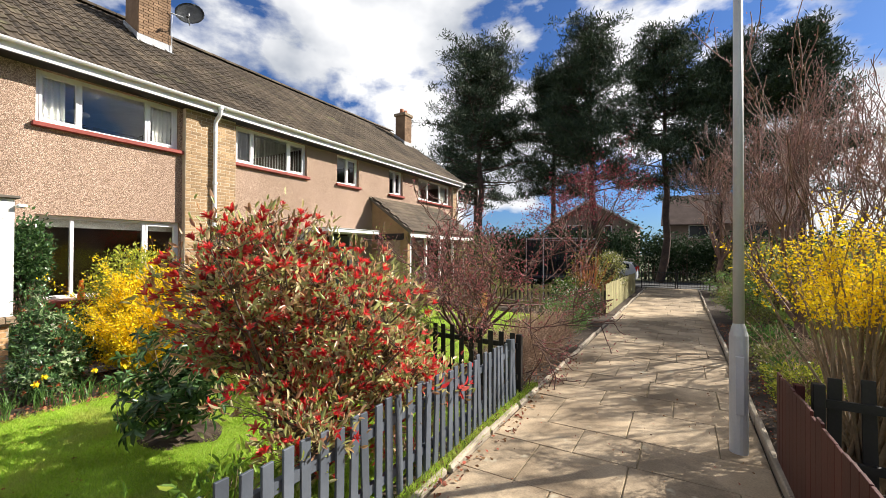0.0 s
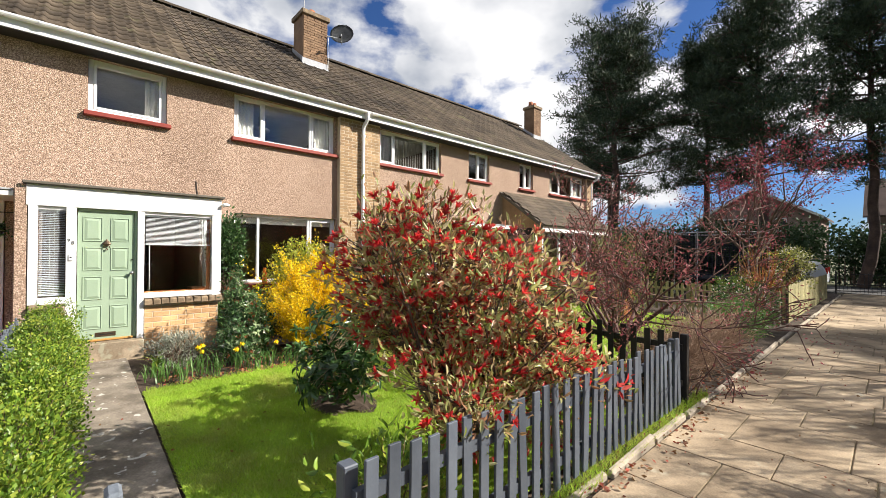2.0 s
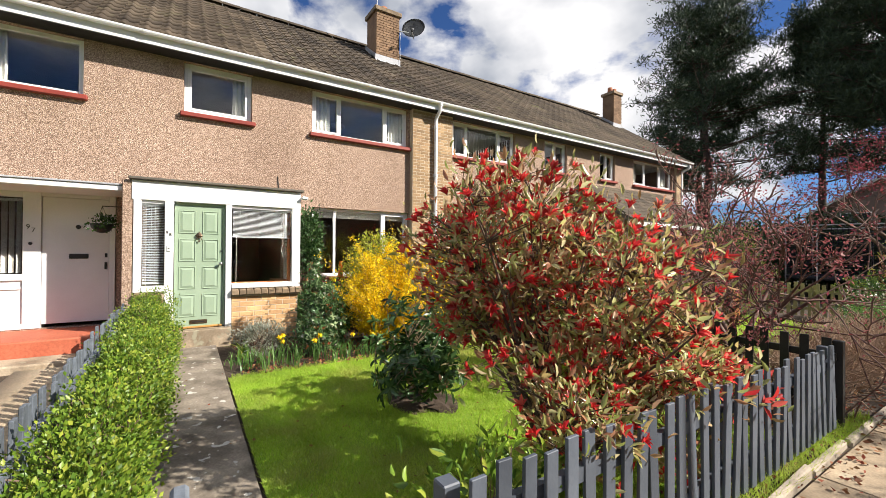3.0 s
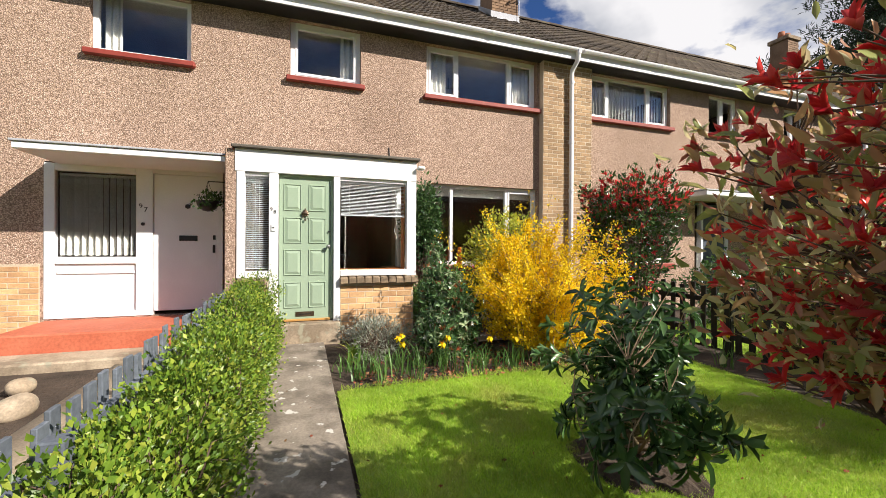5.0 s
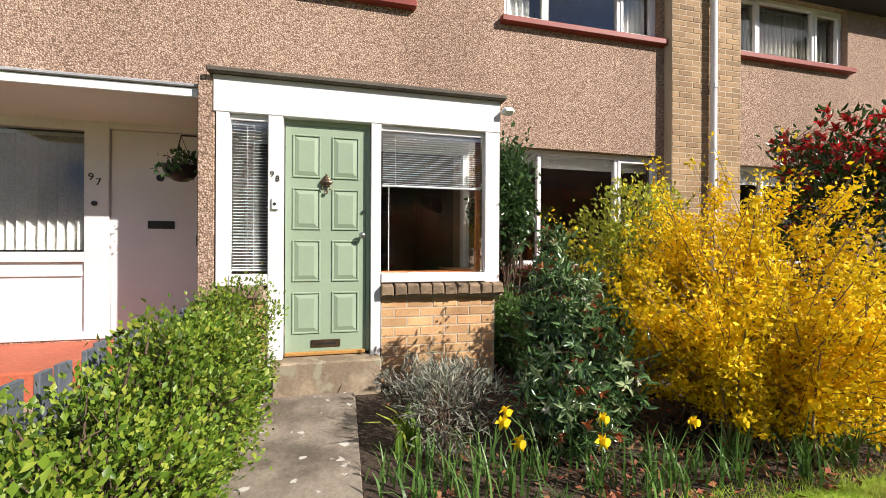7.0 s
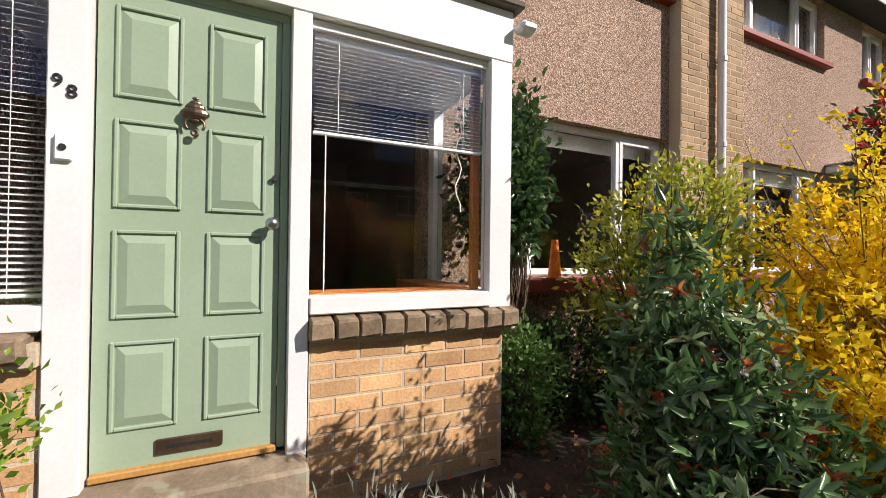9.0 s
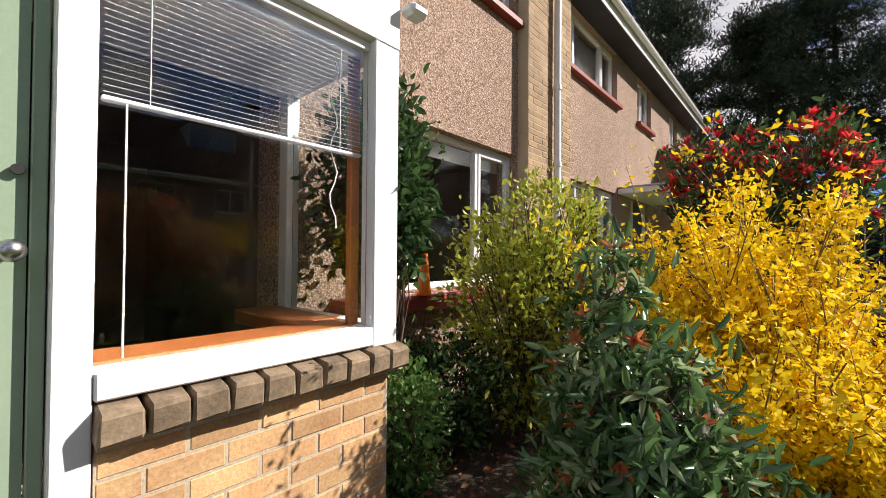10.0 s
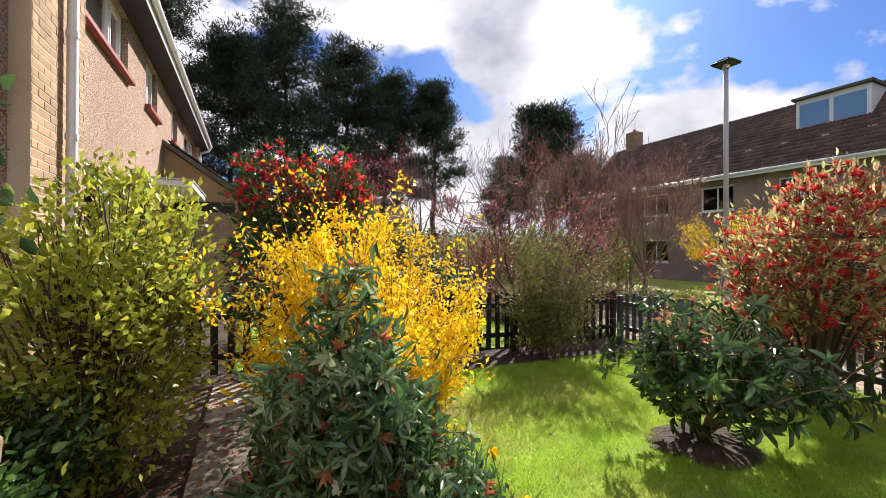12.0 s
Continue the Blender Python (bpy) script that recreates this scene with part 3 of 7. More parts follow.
def tangle(name, label, x0, x1, y0, y1, h, n, mat, r=0.005):
    """A dense bare tangle of thin arching twigs."""
    g = group_of(name, label, "shrub", at=((x0 + x1) / 2, (y0 + y1) / 2, 0))
    lines = []
    for k in range(n):
        o = np.array((rng.uniform(x0, x1), rng.uniform(y0, y1), rng.uniform(0, 0.5) * h))
        d = np.array((rng.normal() * 0.7, rng.normal() * 0.7, 0.9))
        d /= np.linalg.norm(d)
        L = h * rng.uniform(0.35, 0.8)
        pts = [o]
        for s in range(4):
            d = d + 0.28 * rng.normal(size=3)
            d /= np.linalg.norm(d)
            pts.append(pts[-1] + d * L / 4)
        pts = np.array(pts)
        pts[:, 2] = np.clip(pts[:, 2], 0, h * 1.08)
        lines.append((pts, r * np.linspace(1, 0.4, 5)))
    tubes("twigwork", lines, mat, g, sides=4)
    return g


# ---- the ground ----
def sheet(name, pts_z, mat, label, category, thick=0.0):
    bm = bmesh.new()
    vs = [bm.verts.new(p) for p in pts_z]
    bm.faces.new(vs)
    bmesh.ops.recalc_face_normals(bm, faces=bm.faces)
    if bm.faces[:][0].normal.z < 0:
        bmesh.ops.reverse_faces(bm, faces=bm.faces[:])
    return tagged(part(name, bm, mat), label, category, kind="structure")


FX = -2.1       # garden fence line
sheet("ground", [(-700, -700, -0.06), (700, -700, -0.06), (700, 700, -0.06), (-700, 700, -0.06)], GROUND, "dull green and brown open ground reaching the horizon", "ground")


def slope_sheet(name, xa, xb, ya, yb, dz, mat, label, category, nx=14, ny=14, rough=0.012):
    xs, ys = np.linspace(xa, xb, nx), np.linspace(ya, yb, ny)
    v = [(x, y, gz(x) + dz + rough * noise.noise((x * 2.3, y * 2.3, dz * 50))) for x in xs for y in ys]
    f = [(i * ny + j, (i + 1) * ny + j, (i + 1) * ny + j + 1, i * ny + j + 1) for i in range(nx - 1) for j in range(ny - 1)]
    ob = from_arrays(name, np.array(v), np.array(f), mat, smooth=True)
    return tagged(ob, label, category, kind="structure")


slope_sheet("soil_bed", -9.55, -1.85, -9.0, 27.0, -0.03, SOIL, "dark crumbly garden soil under the beds", "soil", 40, 120)
slope_sheet("lawn", -6.45, -2.15, 0.56, 4.75, 0.0, GRASS_BASE, "short bright green mown front lawn", "lawn", 30, 30)
slope_sheet("neighbour_lawn", -8.0, -3.0, 5.7, 12.6, -0.005, GRASS_BASE, "sunlit green lawn of the neighbouring garden", "lawn", 30, 30)
slope_sheet("neighbour_lawn", -6.3, -2.5, -8.0, -1.9, -0.005, GRASS_BASE, "small green lawn beside the neighbour's path", "lawn", 20, 20)
slope_sheet("shrub_bed", 0.73, 14.0, -9.0, 27.0, -0.02, SOIL, "dark soil with leaf litter beside the pavement", "soil", 24, 40, 0.05)
slope_sheet("far_lawn", 2.6, 13.0, -6.0, 26.0, 0.03, GRASS_BASE, "rough green lawn of the gardens opposite", "lawn", 10, 20)


# ---- piece helper ----
def piece(name, me, parent, loc, rot=(0, 0, 0), scale=(1, 1, 1)):
    ob = new(name, me)
    ob.location, ob.rotation_euler, ob.scale = loc, rot, scale
    ob.parent = parent
    return ob


def unit_block(name, mat, bev=0.06, sx=1, sy=1, sz=1, chip=0.0):
    """A block with worn edges."""
    bm = boxed(-sx / 2, sx / 2, -sy / 2, sy / 2, -sz / 2, sz / 2, bev)
    if chip:
        for v in bm.verts:
            v.co += Vector([random.uniform(-chip, chip) for _ in range(3)])
    me = bpy.data.meshes.new(name)
    bm.to_mesh(me)
    bm.free()
    me.materials.append(mat)
    return me


# ---- the terrace ----
XF = -9.57            # face of the terrace
YA, YB = -9.0, 17.45
UP = [(-2.6, -1.35), (0.05, 1.19), (2.37, 4.68), (5.99, 8.22), (9.43, 10.45), (12.13, 12.98), (14.1, 16.79)]
Z0, Z1 = 4.235, 5.175
holes = [(a, b, Z0, Z1) for a, b in UP]
GW = [(2.38, 4.72, 1.14, 2.64), (5.97, 8.2, 1.14, 2.6)]
holes += GW + [(-3.1, -0.9, 0.44, 2.62), (-0.5, 1.8, 0.44, 2.62), (9.0, 10.2, 0.44, 2.6)]
wall_front = tagged(wall_with_holes("wall_front", XF - 0.28, XF, YA, YB, -0.1, 5.24, holes, HARL), "pinkish tan pebbledashed front wall of the terrace", "wall", kind="structure")
bm = bmesh.new()
box(bm, -16.9, -16.6, YA, YB, -0.1, 5.24), box(bm, -16.6, XF - 0.28, YA, YA + 0.3, -0.1, 5.24), box(bm, -16.6, XF - 0.28, YB - 0.3, YB, -0.1, 5.24)
tagged(part("wall_back", bm, HARL), "pebbledashed back and end walls of the terrace", "wall", kind="structure")
tagged(part("wall_gable", extrude_poly([(-16.9, 5.24), (-9.6, 5.24), (-13.7, 8.25)], "y", YB - 0.3, YB), HARL), "pebbledashed gable end below the roof", "wall", kind="structure")
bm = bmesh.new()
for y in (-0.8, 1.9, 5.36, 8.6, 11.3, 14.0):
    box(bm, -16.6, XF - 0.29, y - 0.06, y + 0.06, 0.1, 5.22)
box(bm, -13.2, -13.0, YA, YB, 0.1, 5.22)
tagged(part("wall_inner", bm, ROOM), "brownish plaster walls inside the houses, coloured dark for dim rooms", "wall", kind="structure")
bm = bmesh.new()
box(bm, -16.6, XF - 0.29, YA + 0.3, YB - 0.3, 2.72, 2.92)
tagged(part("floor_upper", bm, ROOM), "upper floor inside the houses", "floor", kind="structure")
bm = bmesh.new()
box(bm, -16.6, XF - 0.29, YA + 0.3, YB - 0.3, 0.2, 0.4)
tagged(part("floor_lower", bm, ROOM), "ground floor inside the houses, coloured dark for dim rooms", "floor", kind="structure")
bm = bmesh.new()
box(bm, -16.6, XF - 0.29, YA + 0.3, YB - 0.3, 5.19, 5.23)
tagged(part("ceiling", bm, CURTAIN), "pale plaster ceiling inside the houses", "ceiling", kind="structure")


def window(name, x, y0, y1, z0, z1, bars, label, sill=None, fw=0.06, depth=0.07, opens=(), back=0.09):
    """Window set back in an opening facing +x: frame, mullions, panes, opening sashes, sill."""
    w = group_of(name, label, "window", kind="structure", at=(x, (y0 + y1) / 2, z0))
    xo = x - back
    bm = bmesh.new()
    box(bm, xo - depth, xo, y0, y0 + fw, z0, z1, 0.006), box(bm, xo - depth, xo, y1 - fw, y1, z0, z1, 0.006)
    box(bm, xo - depth, xo, y0 + fw, y1 - fw, z1 - fw, z1, 0.006), box(bm, xo - depth, xo, y0 + fw, y1 - fw, z0, z0 + fw, 0.006)
    fr = part("window_frame", bm, UPVC, w)
    edges = [y0 + fw] + list(bars) + [y1 - fw]
    for b in bars:
        part("mullion", boxed(xo - depth + 0.002, xo - 0.002, b - fw * 0.45, b + fw * 0.45, z0 + fw, z1 - fw, 0.006), UPVC, w)
    for i in range(len(edges) - 1):
        a = edges[i] + (fw * 0.45 if i else 0)
        c = edges[i + 1] - (fw * 0.45 if i < len(edges) - 2 else 0)
        if i in opens:
            s = 0.045
            bm = bmesh.new()
            xs = xo + 0.008
            box(bm, xs - 0.05, xs, a, a + s, z0 + fw, z1 - fw, 0.005), box(bm, xs - 0.05, xs, c - s, c, z0 + fw, z1 - fw, 0.005)
            box(bm, xs - 0.05, xs, a + s, c - s, z0 + fw, z0 + fw + s, 0.005), box(bm, xs - 0.05, xs, a + s, c - s, z1 - fw - s, z1 - fw, 0.005)
            part("sash", bm, UPVC, w)
            a, c = a + s, c - s
        p = part("pane", boxed(xo - 0.045, xo - 0.039, a, c, z0 + fw, z1 - fw, 0), GLASS, w)
        p.visible_shadow = False
    if sill is not None:
        part("window_sill", boxed(x - 0.1, x + 0.09, y0 - 0.06, y1 + 0.06, z0 - 0.085, z0 - 0.002, 0.012), sill, w, "red painted sill")
    return w


def pleats(name, y0, y1, z0, z1, x, label, mat, pitch=0.09, amp=0.025, category="curtain"):
    """A hanging pleated curtain."""
    n = max(8, int((y1 - y0) / pitch * 8))
    ys = np.linspace(y0, y1, n)
    xs = x + amp * np.sin(ys / pitch * 2 * np.pi)
    v = np.concatenate([np.stack((xs, ys, np.full(n, z)), 1) for z in (z0, z1)])
    f = np.array([(i, i + 1, n + i + 1, n + i) for i in range(n - 1)])
    v2 = v.copy()
    v2[:, 0] -= 0.004
    ob = from_arrays(name, np.concatenate((v, v2)), np.concatenate((f, f[:, ::-1] + 2 * n)), mat, smooth=True)
    return tagged(ob, label, category)


def vertical_blind(y0, y1, z0, z1, x, n, label):
    b = group_of("vertical_blind", label, "blind", at=(x, y0, z1))
    part("rail", boxed(x - 0.02, x + 0.02, y0, y1, z1 - 0.04, z1), BLIND, b)
    for i in range(n):
        y = y0 + (i + 0.5) * (y1 - y0) / n
        bm = boxed(-0.001, 0.001, -0.05, 0.05, z0, z1 - 0.04, 0)
        bmesh.ops.rotate(bm, verts=bm.verts, matrix=Matrix.Rotation(radians(64 + 6 * rng.normal()), 3, "Z"))
        bmesh.ops.translate(bm, verts=bm.verts, vec=(x, y, 0))
        part("slat", bm, CURTAIN, b)
    return b


wlab = "white plastic window with a red painted sill"
window("window_1", XF, *UP[0], Z0, Z1, [], wlab, REDS, 0.075)
window("window_2", XF, *UP[1], Z0, Z1, [], wlab, REDS, 0.075, opens=(0,))
window("window_3", XF, *UP[2], Z0, Z1, [3.0, 4.08], "wide three-light white window with a red painted sill", REDS, 0.06, opens=(0, 2))
window("window_4", XF, *UP[3], Z0, Z1, [6.52, 7.62], "wide three-light white window with a dark red sill", REDS, 0.06, opens=(0, 2))
window("window_5", XF, *UP[4], Z0, Z1, [9.94], "two-light white window with a red sill", REDS, opens=(1,))
window("window_6", XF, *UP[5], Z0, Z1, [12.55], "two-light white window with a red sill", REDS, opens=(1,))
window("window_7", XF, *UP[6], Z0, Z1, [14.95, 15.95], "three-light white window of the end house", REDS, opens=(0, 2))
window("window_8", XF, *GW[0], [2.9, 4.05], "wide white living room window half hidden by shrubs", None, 0.06, opens=(2,))
window("window_9", XF, *GW[1], [6.6, 7.7], "white ground floor window of the next house", None, 0.06, opens=(2,))
part("window_sill", boxed(XF - 0.1, XF + 0.22, 2.2, 4.73, 1.0, 1.13, 0.015), REDS, bpy.data.objects["window_8"], "deep red painted sill ledge")
part("window_sill", boxed(XF - 0.1, XF + 0.12, 5.93, 8.26, 1.0, 1.13, 0.015), REDS, bpy.data.objects["window_9"], "red painted sill")
for y0, y1, z0, z1 in ((2.44, 2.83, 4.25, 5.17), (4.25, 4.61, 4.25, 5.17), (0.87, 1.12, 4.25, 5.17), (-2.5, -2.3, 4.25, 5.17), (12.2, 12.4, 4.25, 5.17), (14.2, 14.6, 4.25, 5.17), (16.3, 16.7, 4.25, 5.17)):
    pleats("curtain", y0, y1, z0, z1, XF - 0.26, "pale gathered curtain inside the upper window", CURTAIN)
for z0, z1, y0, y1 in ((2.44, 2.6, 2.36, 4.66), (2.36, 2.56, 6.1, 8.2)):
    pleats("roller_blind", y0, y1, z0, z1, XF - 0.24, "cream blind rolled down at the window's top", CURTAIN, 0.4, 0.004, "blind")
vertical_blind(6.06, 8.15, 4.3, 5.12, XF - 0.26, 24, "cream vertical slatted blind in an upper window")
for y in (3.28, 3.44):
    s = group_of("ceiling_lamp", "small round paper lamp in the bedroom", "lamp", at=(-10.9, y, 5.19))
    bm = bmesh.new()
    bmesh.ops.create_uvsphere(bm, u_segments=14, v_segments=8, radius=0.11, matrix=Matrix.Translation((-10.9, y, 4.88)) @ Matrix.Diagonal((1, 1, 0.62, 1)))
    part("shade", bm, CURTAIN, s, smooth=True)
    part("cord", rod(bmesh.new(), (-10.9, y, 4.94), (-10.9, y, 5.19), 0.006, n=6), BLACK, s)

# fascia, gutter, downpipe
# soffit takes the black fence wood: eaves shade put into its colour
bm = bmesh.new()
box(bm, XF, XF + 0.36, YA, YB + 0.1, 5.18, 5.22, 0.0)
tagged(part("soffit", bm, FENCEB), "boarded soffit under the eaves, coloured near black for its shade", "soffit", kind="structure")
tagged(part("fascia", boxed(XF + 0.34, XF + 0.365, YA, YB + 0.1, 5.19, 5.38, 0.004), WHITE), "white painted fascia board under the gutter", "fascia", kind="structure")
gut = [(XF + 0.365 + 0.055 + 0.055 * math.cos(a), 5.375 + 0.06 * math.sin(a)) for a in np.linspace(math.pi, 2 * math.pi, 8)]
gut += [(XF + 0.42 + 0.047 * math.cos(a), 5.377 + 0.05 * math.sin(a)) for a in np.linspace(2 * math.pi, math.pi, 8)]
gutter = group_of("gutter", "white plastic half-round gutter along the eaves", "gutter", kind="structure", at=(XF + 0.4, 5.3, 5.32))
part("trough", extrude_poly(gut, "y", YA, YB + 0.1), UPVC, gutter)
for y in np.arange(-6.5, 17.6, 2.0):
    b = extrude_poly([(px + (0.008 if px > XF + 0.43 else 0), pz - 0.008) for px, pz in gut], "y", y - 0.035, y + 0.035)
    part("bracket", b, UPVC, gutter)


def downpipe(y, x, zt, zb):
    d = group_of("downpipe", "white plastic downpipe against the brick pier", "downpipe", kind="structure", at=(x, y, zb))
    tubes("pipe", [(np.array([(XF + 0.42, y, 5.32), (XF + 0.42, y, 5.24), (XF + 0.38, y, 5.15), (x + 0.02, y, 5.04), (x, y, 4.96), (x, y, 3), (x, y, zb)]), np.full(7, 0.045))], UPVC, d, sides=12)
    part("hopper", rod(bmesh.new(), (XF + 0.42, y, 5.28), (XF + 0.42, y, 5.35), 0.055, 0.065, 12), UPVC, d)
    for z in (4.8, 3.6, 2.62, 1.3):
        part("clip", rod(bmesh.new(), (x, y, z - 0.03), (x, y, z + 0.03), 0.054, n=12), UPVC, d)
    return d


downpipe(5.36, XF + 0.21, 5.5, 0.25)
downpipe(17.3, XF + 0.1, 5.5, 0.1)

# brick piers: mortar core, bricks laid in stretcher courses
BR = unit_block("brick", BRICKB, 0.004, 0.012, 0.215, 0.067)
BRC = unit_block("brick", BRICKC, 0.004, 0.012, 0.215, 0.067)
BRP = unit_block("brick", BRICK, 0.004, 0.012, 0.215, 0.067)


def brick_face(parent, x, y0, y1, z0, z1, me, length=0.225, course=0.075):
    """Bricks on a face towards +x, proud of their mortar, in half bond, cut to fit at the ends."""
    row, z = 0, z0 + course / 2
    while z < z1 - 0.02:
        y = y0 - (length / 2 if row % 2 else 0.0)
        while y < y1:
            a, b = max(y, y0), min(y + length - 0.009, y1)
            if b - a > 0.03:
                piece("brick", me, parent, (x + 0.002 * rng.uniform(-1, 1), (a + b) / 2, z), (0, 0, 0), (1, (b - a - 0.001) / 0.215, (course - 0.008) / 0.067))
            y += length
        z += course
        row += 1


pier = tagged(part("wall_pier", boxed(XF, XF + 0.14, 4.745, 5.91, -0.1, 5.18, 0), MORTAR), "brown brick pier between the two houses", "wall", kind="structure")
pier_end = tagged(part("wall_pier", boxed(XF, XF + 0.1, 16.92, 17.44, -0.1, 5.18, 0), MORTAR), "brown brick pier at the terrace's end", "wall", kind="structure")


# ---- the roof ----
RX0, RZ0, RX1, RZ1 = XF + 0.42, 5.38, -13.7, 8.6
pitch = math.atan2(RZ1 - RZ0, RX0 - RX1)
bm = extrude_poly([(RX0, RZ0), (RX1, RZ1), (-17.9, 5.5), (-17.9, 5.42), (RX1, RZ1 - 0.1), (RX0, RZ0 - 0.06)], "y", YA, YB + 0.15)
roof = tagged(part("roof", bm, TILE), "dark brown concrete tiled pitched roof with moss", "roof", kind="structure")
TW, TE = 0.3, 0.335
prof = [(0, 0.0), (0.045, 0.0), (0.07, 0.022), (0.10, 0.034), (0.13, 0.022), (0.155, 0.0), (0.23, 0.0), (0.262, 0.014), (0.3, 0.02)]


def tile_arrays():
    """One interlocking tile: a rolled profile along y, thick at its lower edge, rising along the slope."""
    v, f = [], []
    n = len(prof)
    for s, lift in ((-0.03, 0.03), (TE, 0.006)):
        for w, h in prof:
            v.append((s, w, h + lift))
    for w, h in prof:
        v.append((-0.03, w, h + 0.03 - 0.024))
    for i in range(n - 1):
        f.append((i, i + 1, n + i + 1, n + i))
        f.append((2 * n + i, 2 * n + i + 1, i + 1, i))
    return np.array(v), np.array(f)


tv, tf = tile_arrays()


def to_slope(v, eave, ang, direction=-1):
    """Slope coordinates (along, across, off) to the world, for a slope rising towards -x or +x."""
    c, s = math.cos(ang), math.sin(ang)
    return np.stack((eave[0] + direction * (v[..., 0] * c) - direction * v[..., 2] * s, v[..., 1], eave[1] + v[..., 0] * s + v[..., 2] * c), -1)


slope_len = math.hypot(RX0 - RX1, RZ1 - RZ0)
rows_n = int(slope_len / TE)
near_tiles, far_v, far_f, k = [], [], [], 0
for r in range(rows_n):
    for i in range(int((YB + 0.1 - YA) / TW)):
        y = YA + i * TW
        if 1.4 <= y < 7.4 and 0 <= r < 14:
            near_tiles.append((r, y))
            continue
        base = tv + np.array((r * TE, y, 0.004 * rng.uniform(-1, 1)))
        far_v.append(to_slope(base, (RX0, RZ0), pitch))
        far_f.append(tf[:, ::-1] + k * len(tv))
        k += 1
far_tiles = from_arrays("roof_tiles", np.concatenate(far_v), np.concatenate(far_f), TILE, roof, "rows of brown interlocking tiles")
far_tiles["kind"] = "stuff"
ridge = tagged(part("ridge", bmesh.new(), TILE), "half-round brown ridge tiles along the roof", "roof", kind="structure")
seg = [(0.13 * math.cos(a), 0.11 * math.sin(a)) for a in np.linspace(0, math.pi, 8)] + [(0.11 * math.cos(a), 0.09 * math.sin(a)) for a in np.linspace(math.pi, 0, 8)]
rb = extrude_poly(seg, "y", -0.22, 0.22)
rme = bpy.data.meshes.new("ridge_tile")
rb.to_mesh(rme)
rb.free()
rme.materials.append(TILE)
for y in np.arange(YA + 0.25, YB, 0.45):
    piece("ridge_tile", rme, ridge, (RX1, y, RZ1 + 0.0 + 0.005 * rng.uniform(-1, 1)))


def chimney(y0, y1, x0, x1, zb, zt, pots, label):
    c = group_of("chimney", label, "chimney", kind="structure", at=((x0 + x1) / 2, (y0 + y1) / 2, zb))
    part("stack", boxed(x0, x1, y0, y1, zb, zt - 0.16, 0.004), BRICKC, c)
    core = c.children[0]
    part("cap", boxed(x0 - 0.06, x1 + 0.06, y0 - 0.06, y1 + 0.06, zt - 0.16, zt - 0.02, 0.015), BRICKD, c)
    part("flashing", extrude_poly([(x1 + 0.02, RZ0 + (RX0 - x1) * math.tan(pitch) + 0.0), (x1 + 0.1, RZ0 + (RX0 - x1 - 0.1) * math.tan(pitch) + 0.05), (x0 - 0.05, RZ0 + (RX0 - x0 + 0.05) * math.tan(pitch) + 0.1), (x0 - 0.05, RZ0 + (RX0 - x0) * math.tan(pitch) + 0.24), (x1 + 0.02, RZ0 + (RX0 - x1) * math.tan(pitch) + 0.2)], "y", y0 - 0.03, y1 + 0.03), LEAD, c, "grey lead flashing")
    for p in pots:
        bm = bmesh.new()
        rod(bm, ((x0 + x1) / 2, p, zt - 0.03), ((x0 + x1) / 2, p, zt + 0.22), 0.12, 0.10, 14)
        part("chimney_pot", bm, TERRA, c, "terracotta pot", True)
    return c, core


ch1, ch1_core = chimney(4.87, 5.64, -12.75, -12.03, 7.1, 9.1, (5.28,), "tall brown brick chimney stack with lead flashing")
ch2, ch2_core = chimney(16.45, 17.05, -12.6, -12.03, 7.1, 9.1, (16.6, 16.9), "brown brick chimney stack with red pots")
brick_list = []
brick_list.append((ch1_core, -12.025, 4.875, 5.635, 7.4, 8.93))
brick_list.append((ch2_core, -12.025, 16.455, 17.045, 7.4, 8.93))


DISH = surface("dark_grey_dish", (0.07, 0.075, 0.08), (0.11, 0.115, 0.12), 50, 3.0, 0.5, 0.05)


def satellite_dish():
    d = group_of("satellite_dish", "dark grey satellite dish on the chimney", "satellite dish", at=(-11.9, 5.7, 8.5))
    n = 20
    v, f = [(0, 0, 0)], []
    for i in range(1, 6):
        r = 0.36 * i / 5
        for j in range(n):
            a = 2 * math.pi * j / n
            v.append((0.55 * r * r, r * math.cos(a), 1.1 * r * math.sin(a)))
    bm = bmesh.new()
    vs = [bm.verts.new(p) for p in v]
    for j in range(n):
        bm.faces.new((vs[0], vs[1 + j], vs[1 + (j + 1) % n]))
        for i in range(4):
            a, b = 1 + i * n + j, 1 + i * n + (j + 1) % n
            bm.faces.new((vs[a], vs[a + n], vs[b + n], vs[b]))
    bmesh.ops.solidify(bm, geom=bm.faces[:], thickness=0.012)
    bmesh.ops.transform(bm, matrix=Matrix.Translation((-11.85, 6.05, 8.62)) @ Matrix.Rotation(radians(-38), 4, "Z") @ Matrix.Rotation(radians(-22), 4, "Y"), verts=bm.verts)
    part("reflector", bm, DISH, d, smooth=True)
    part("bracket", rod(rod(bmesh.new(), (-11.98, 5.6, 8.5), (-11.87, 6.0, 8.5), 0.018), (-11.87, 6.0, 8.45), (-11.87, 6.03, 8.66), 0.02), STEEL, d)
    part("feed_arm", rod(bmesh.new(), (-11.8, 6.02, 8.3), (-11.5, 5.8, 8.36), 0.011), STEEL, d)
    part("receiver", rod(bmesh.new(), (-11.5, 5.8, 8.34), (-11.56, 5.85, 8.42), 0.03), BLACK, d)
    part("cable", rod(bmesh.new(), (-11.97, 5.64, 8.46), (-11.97, 5.64, 7.5), 0.008, n=6), UPVC, d)


satellite_dish()


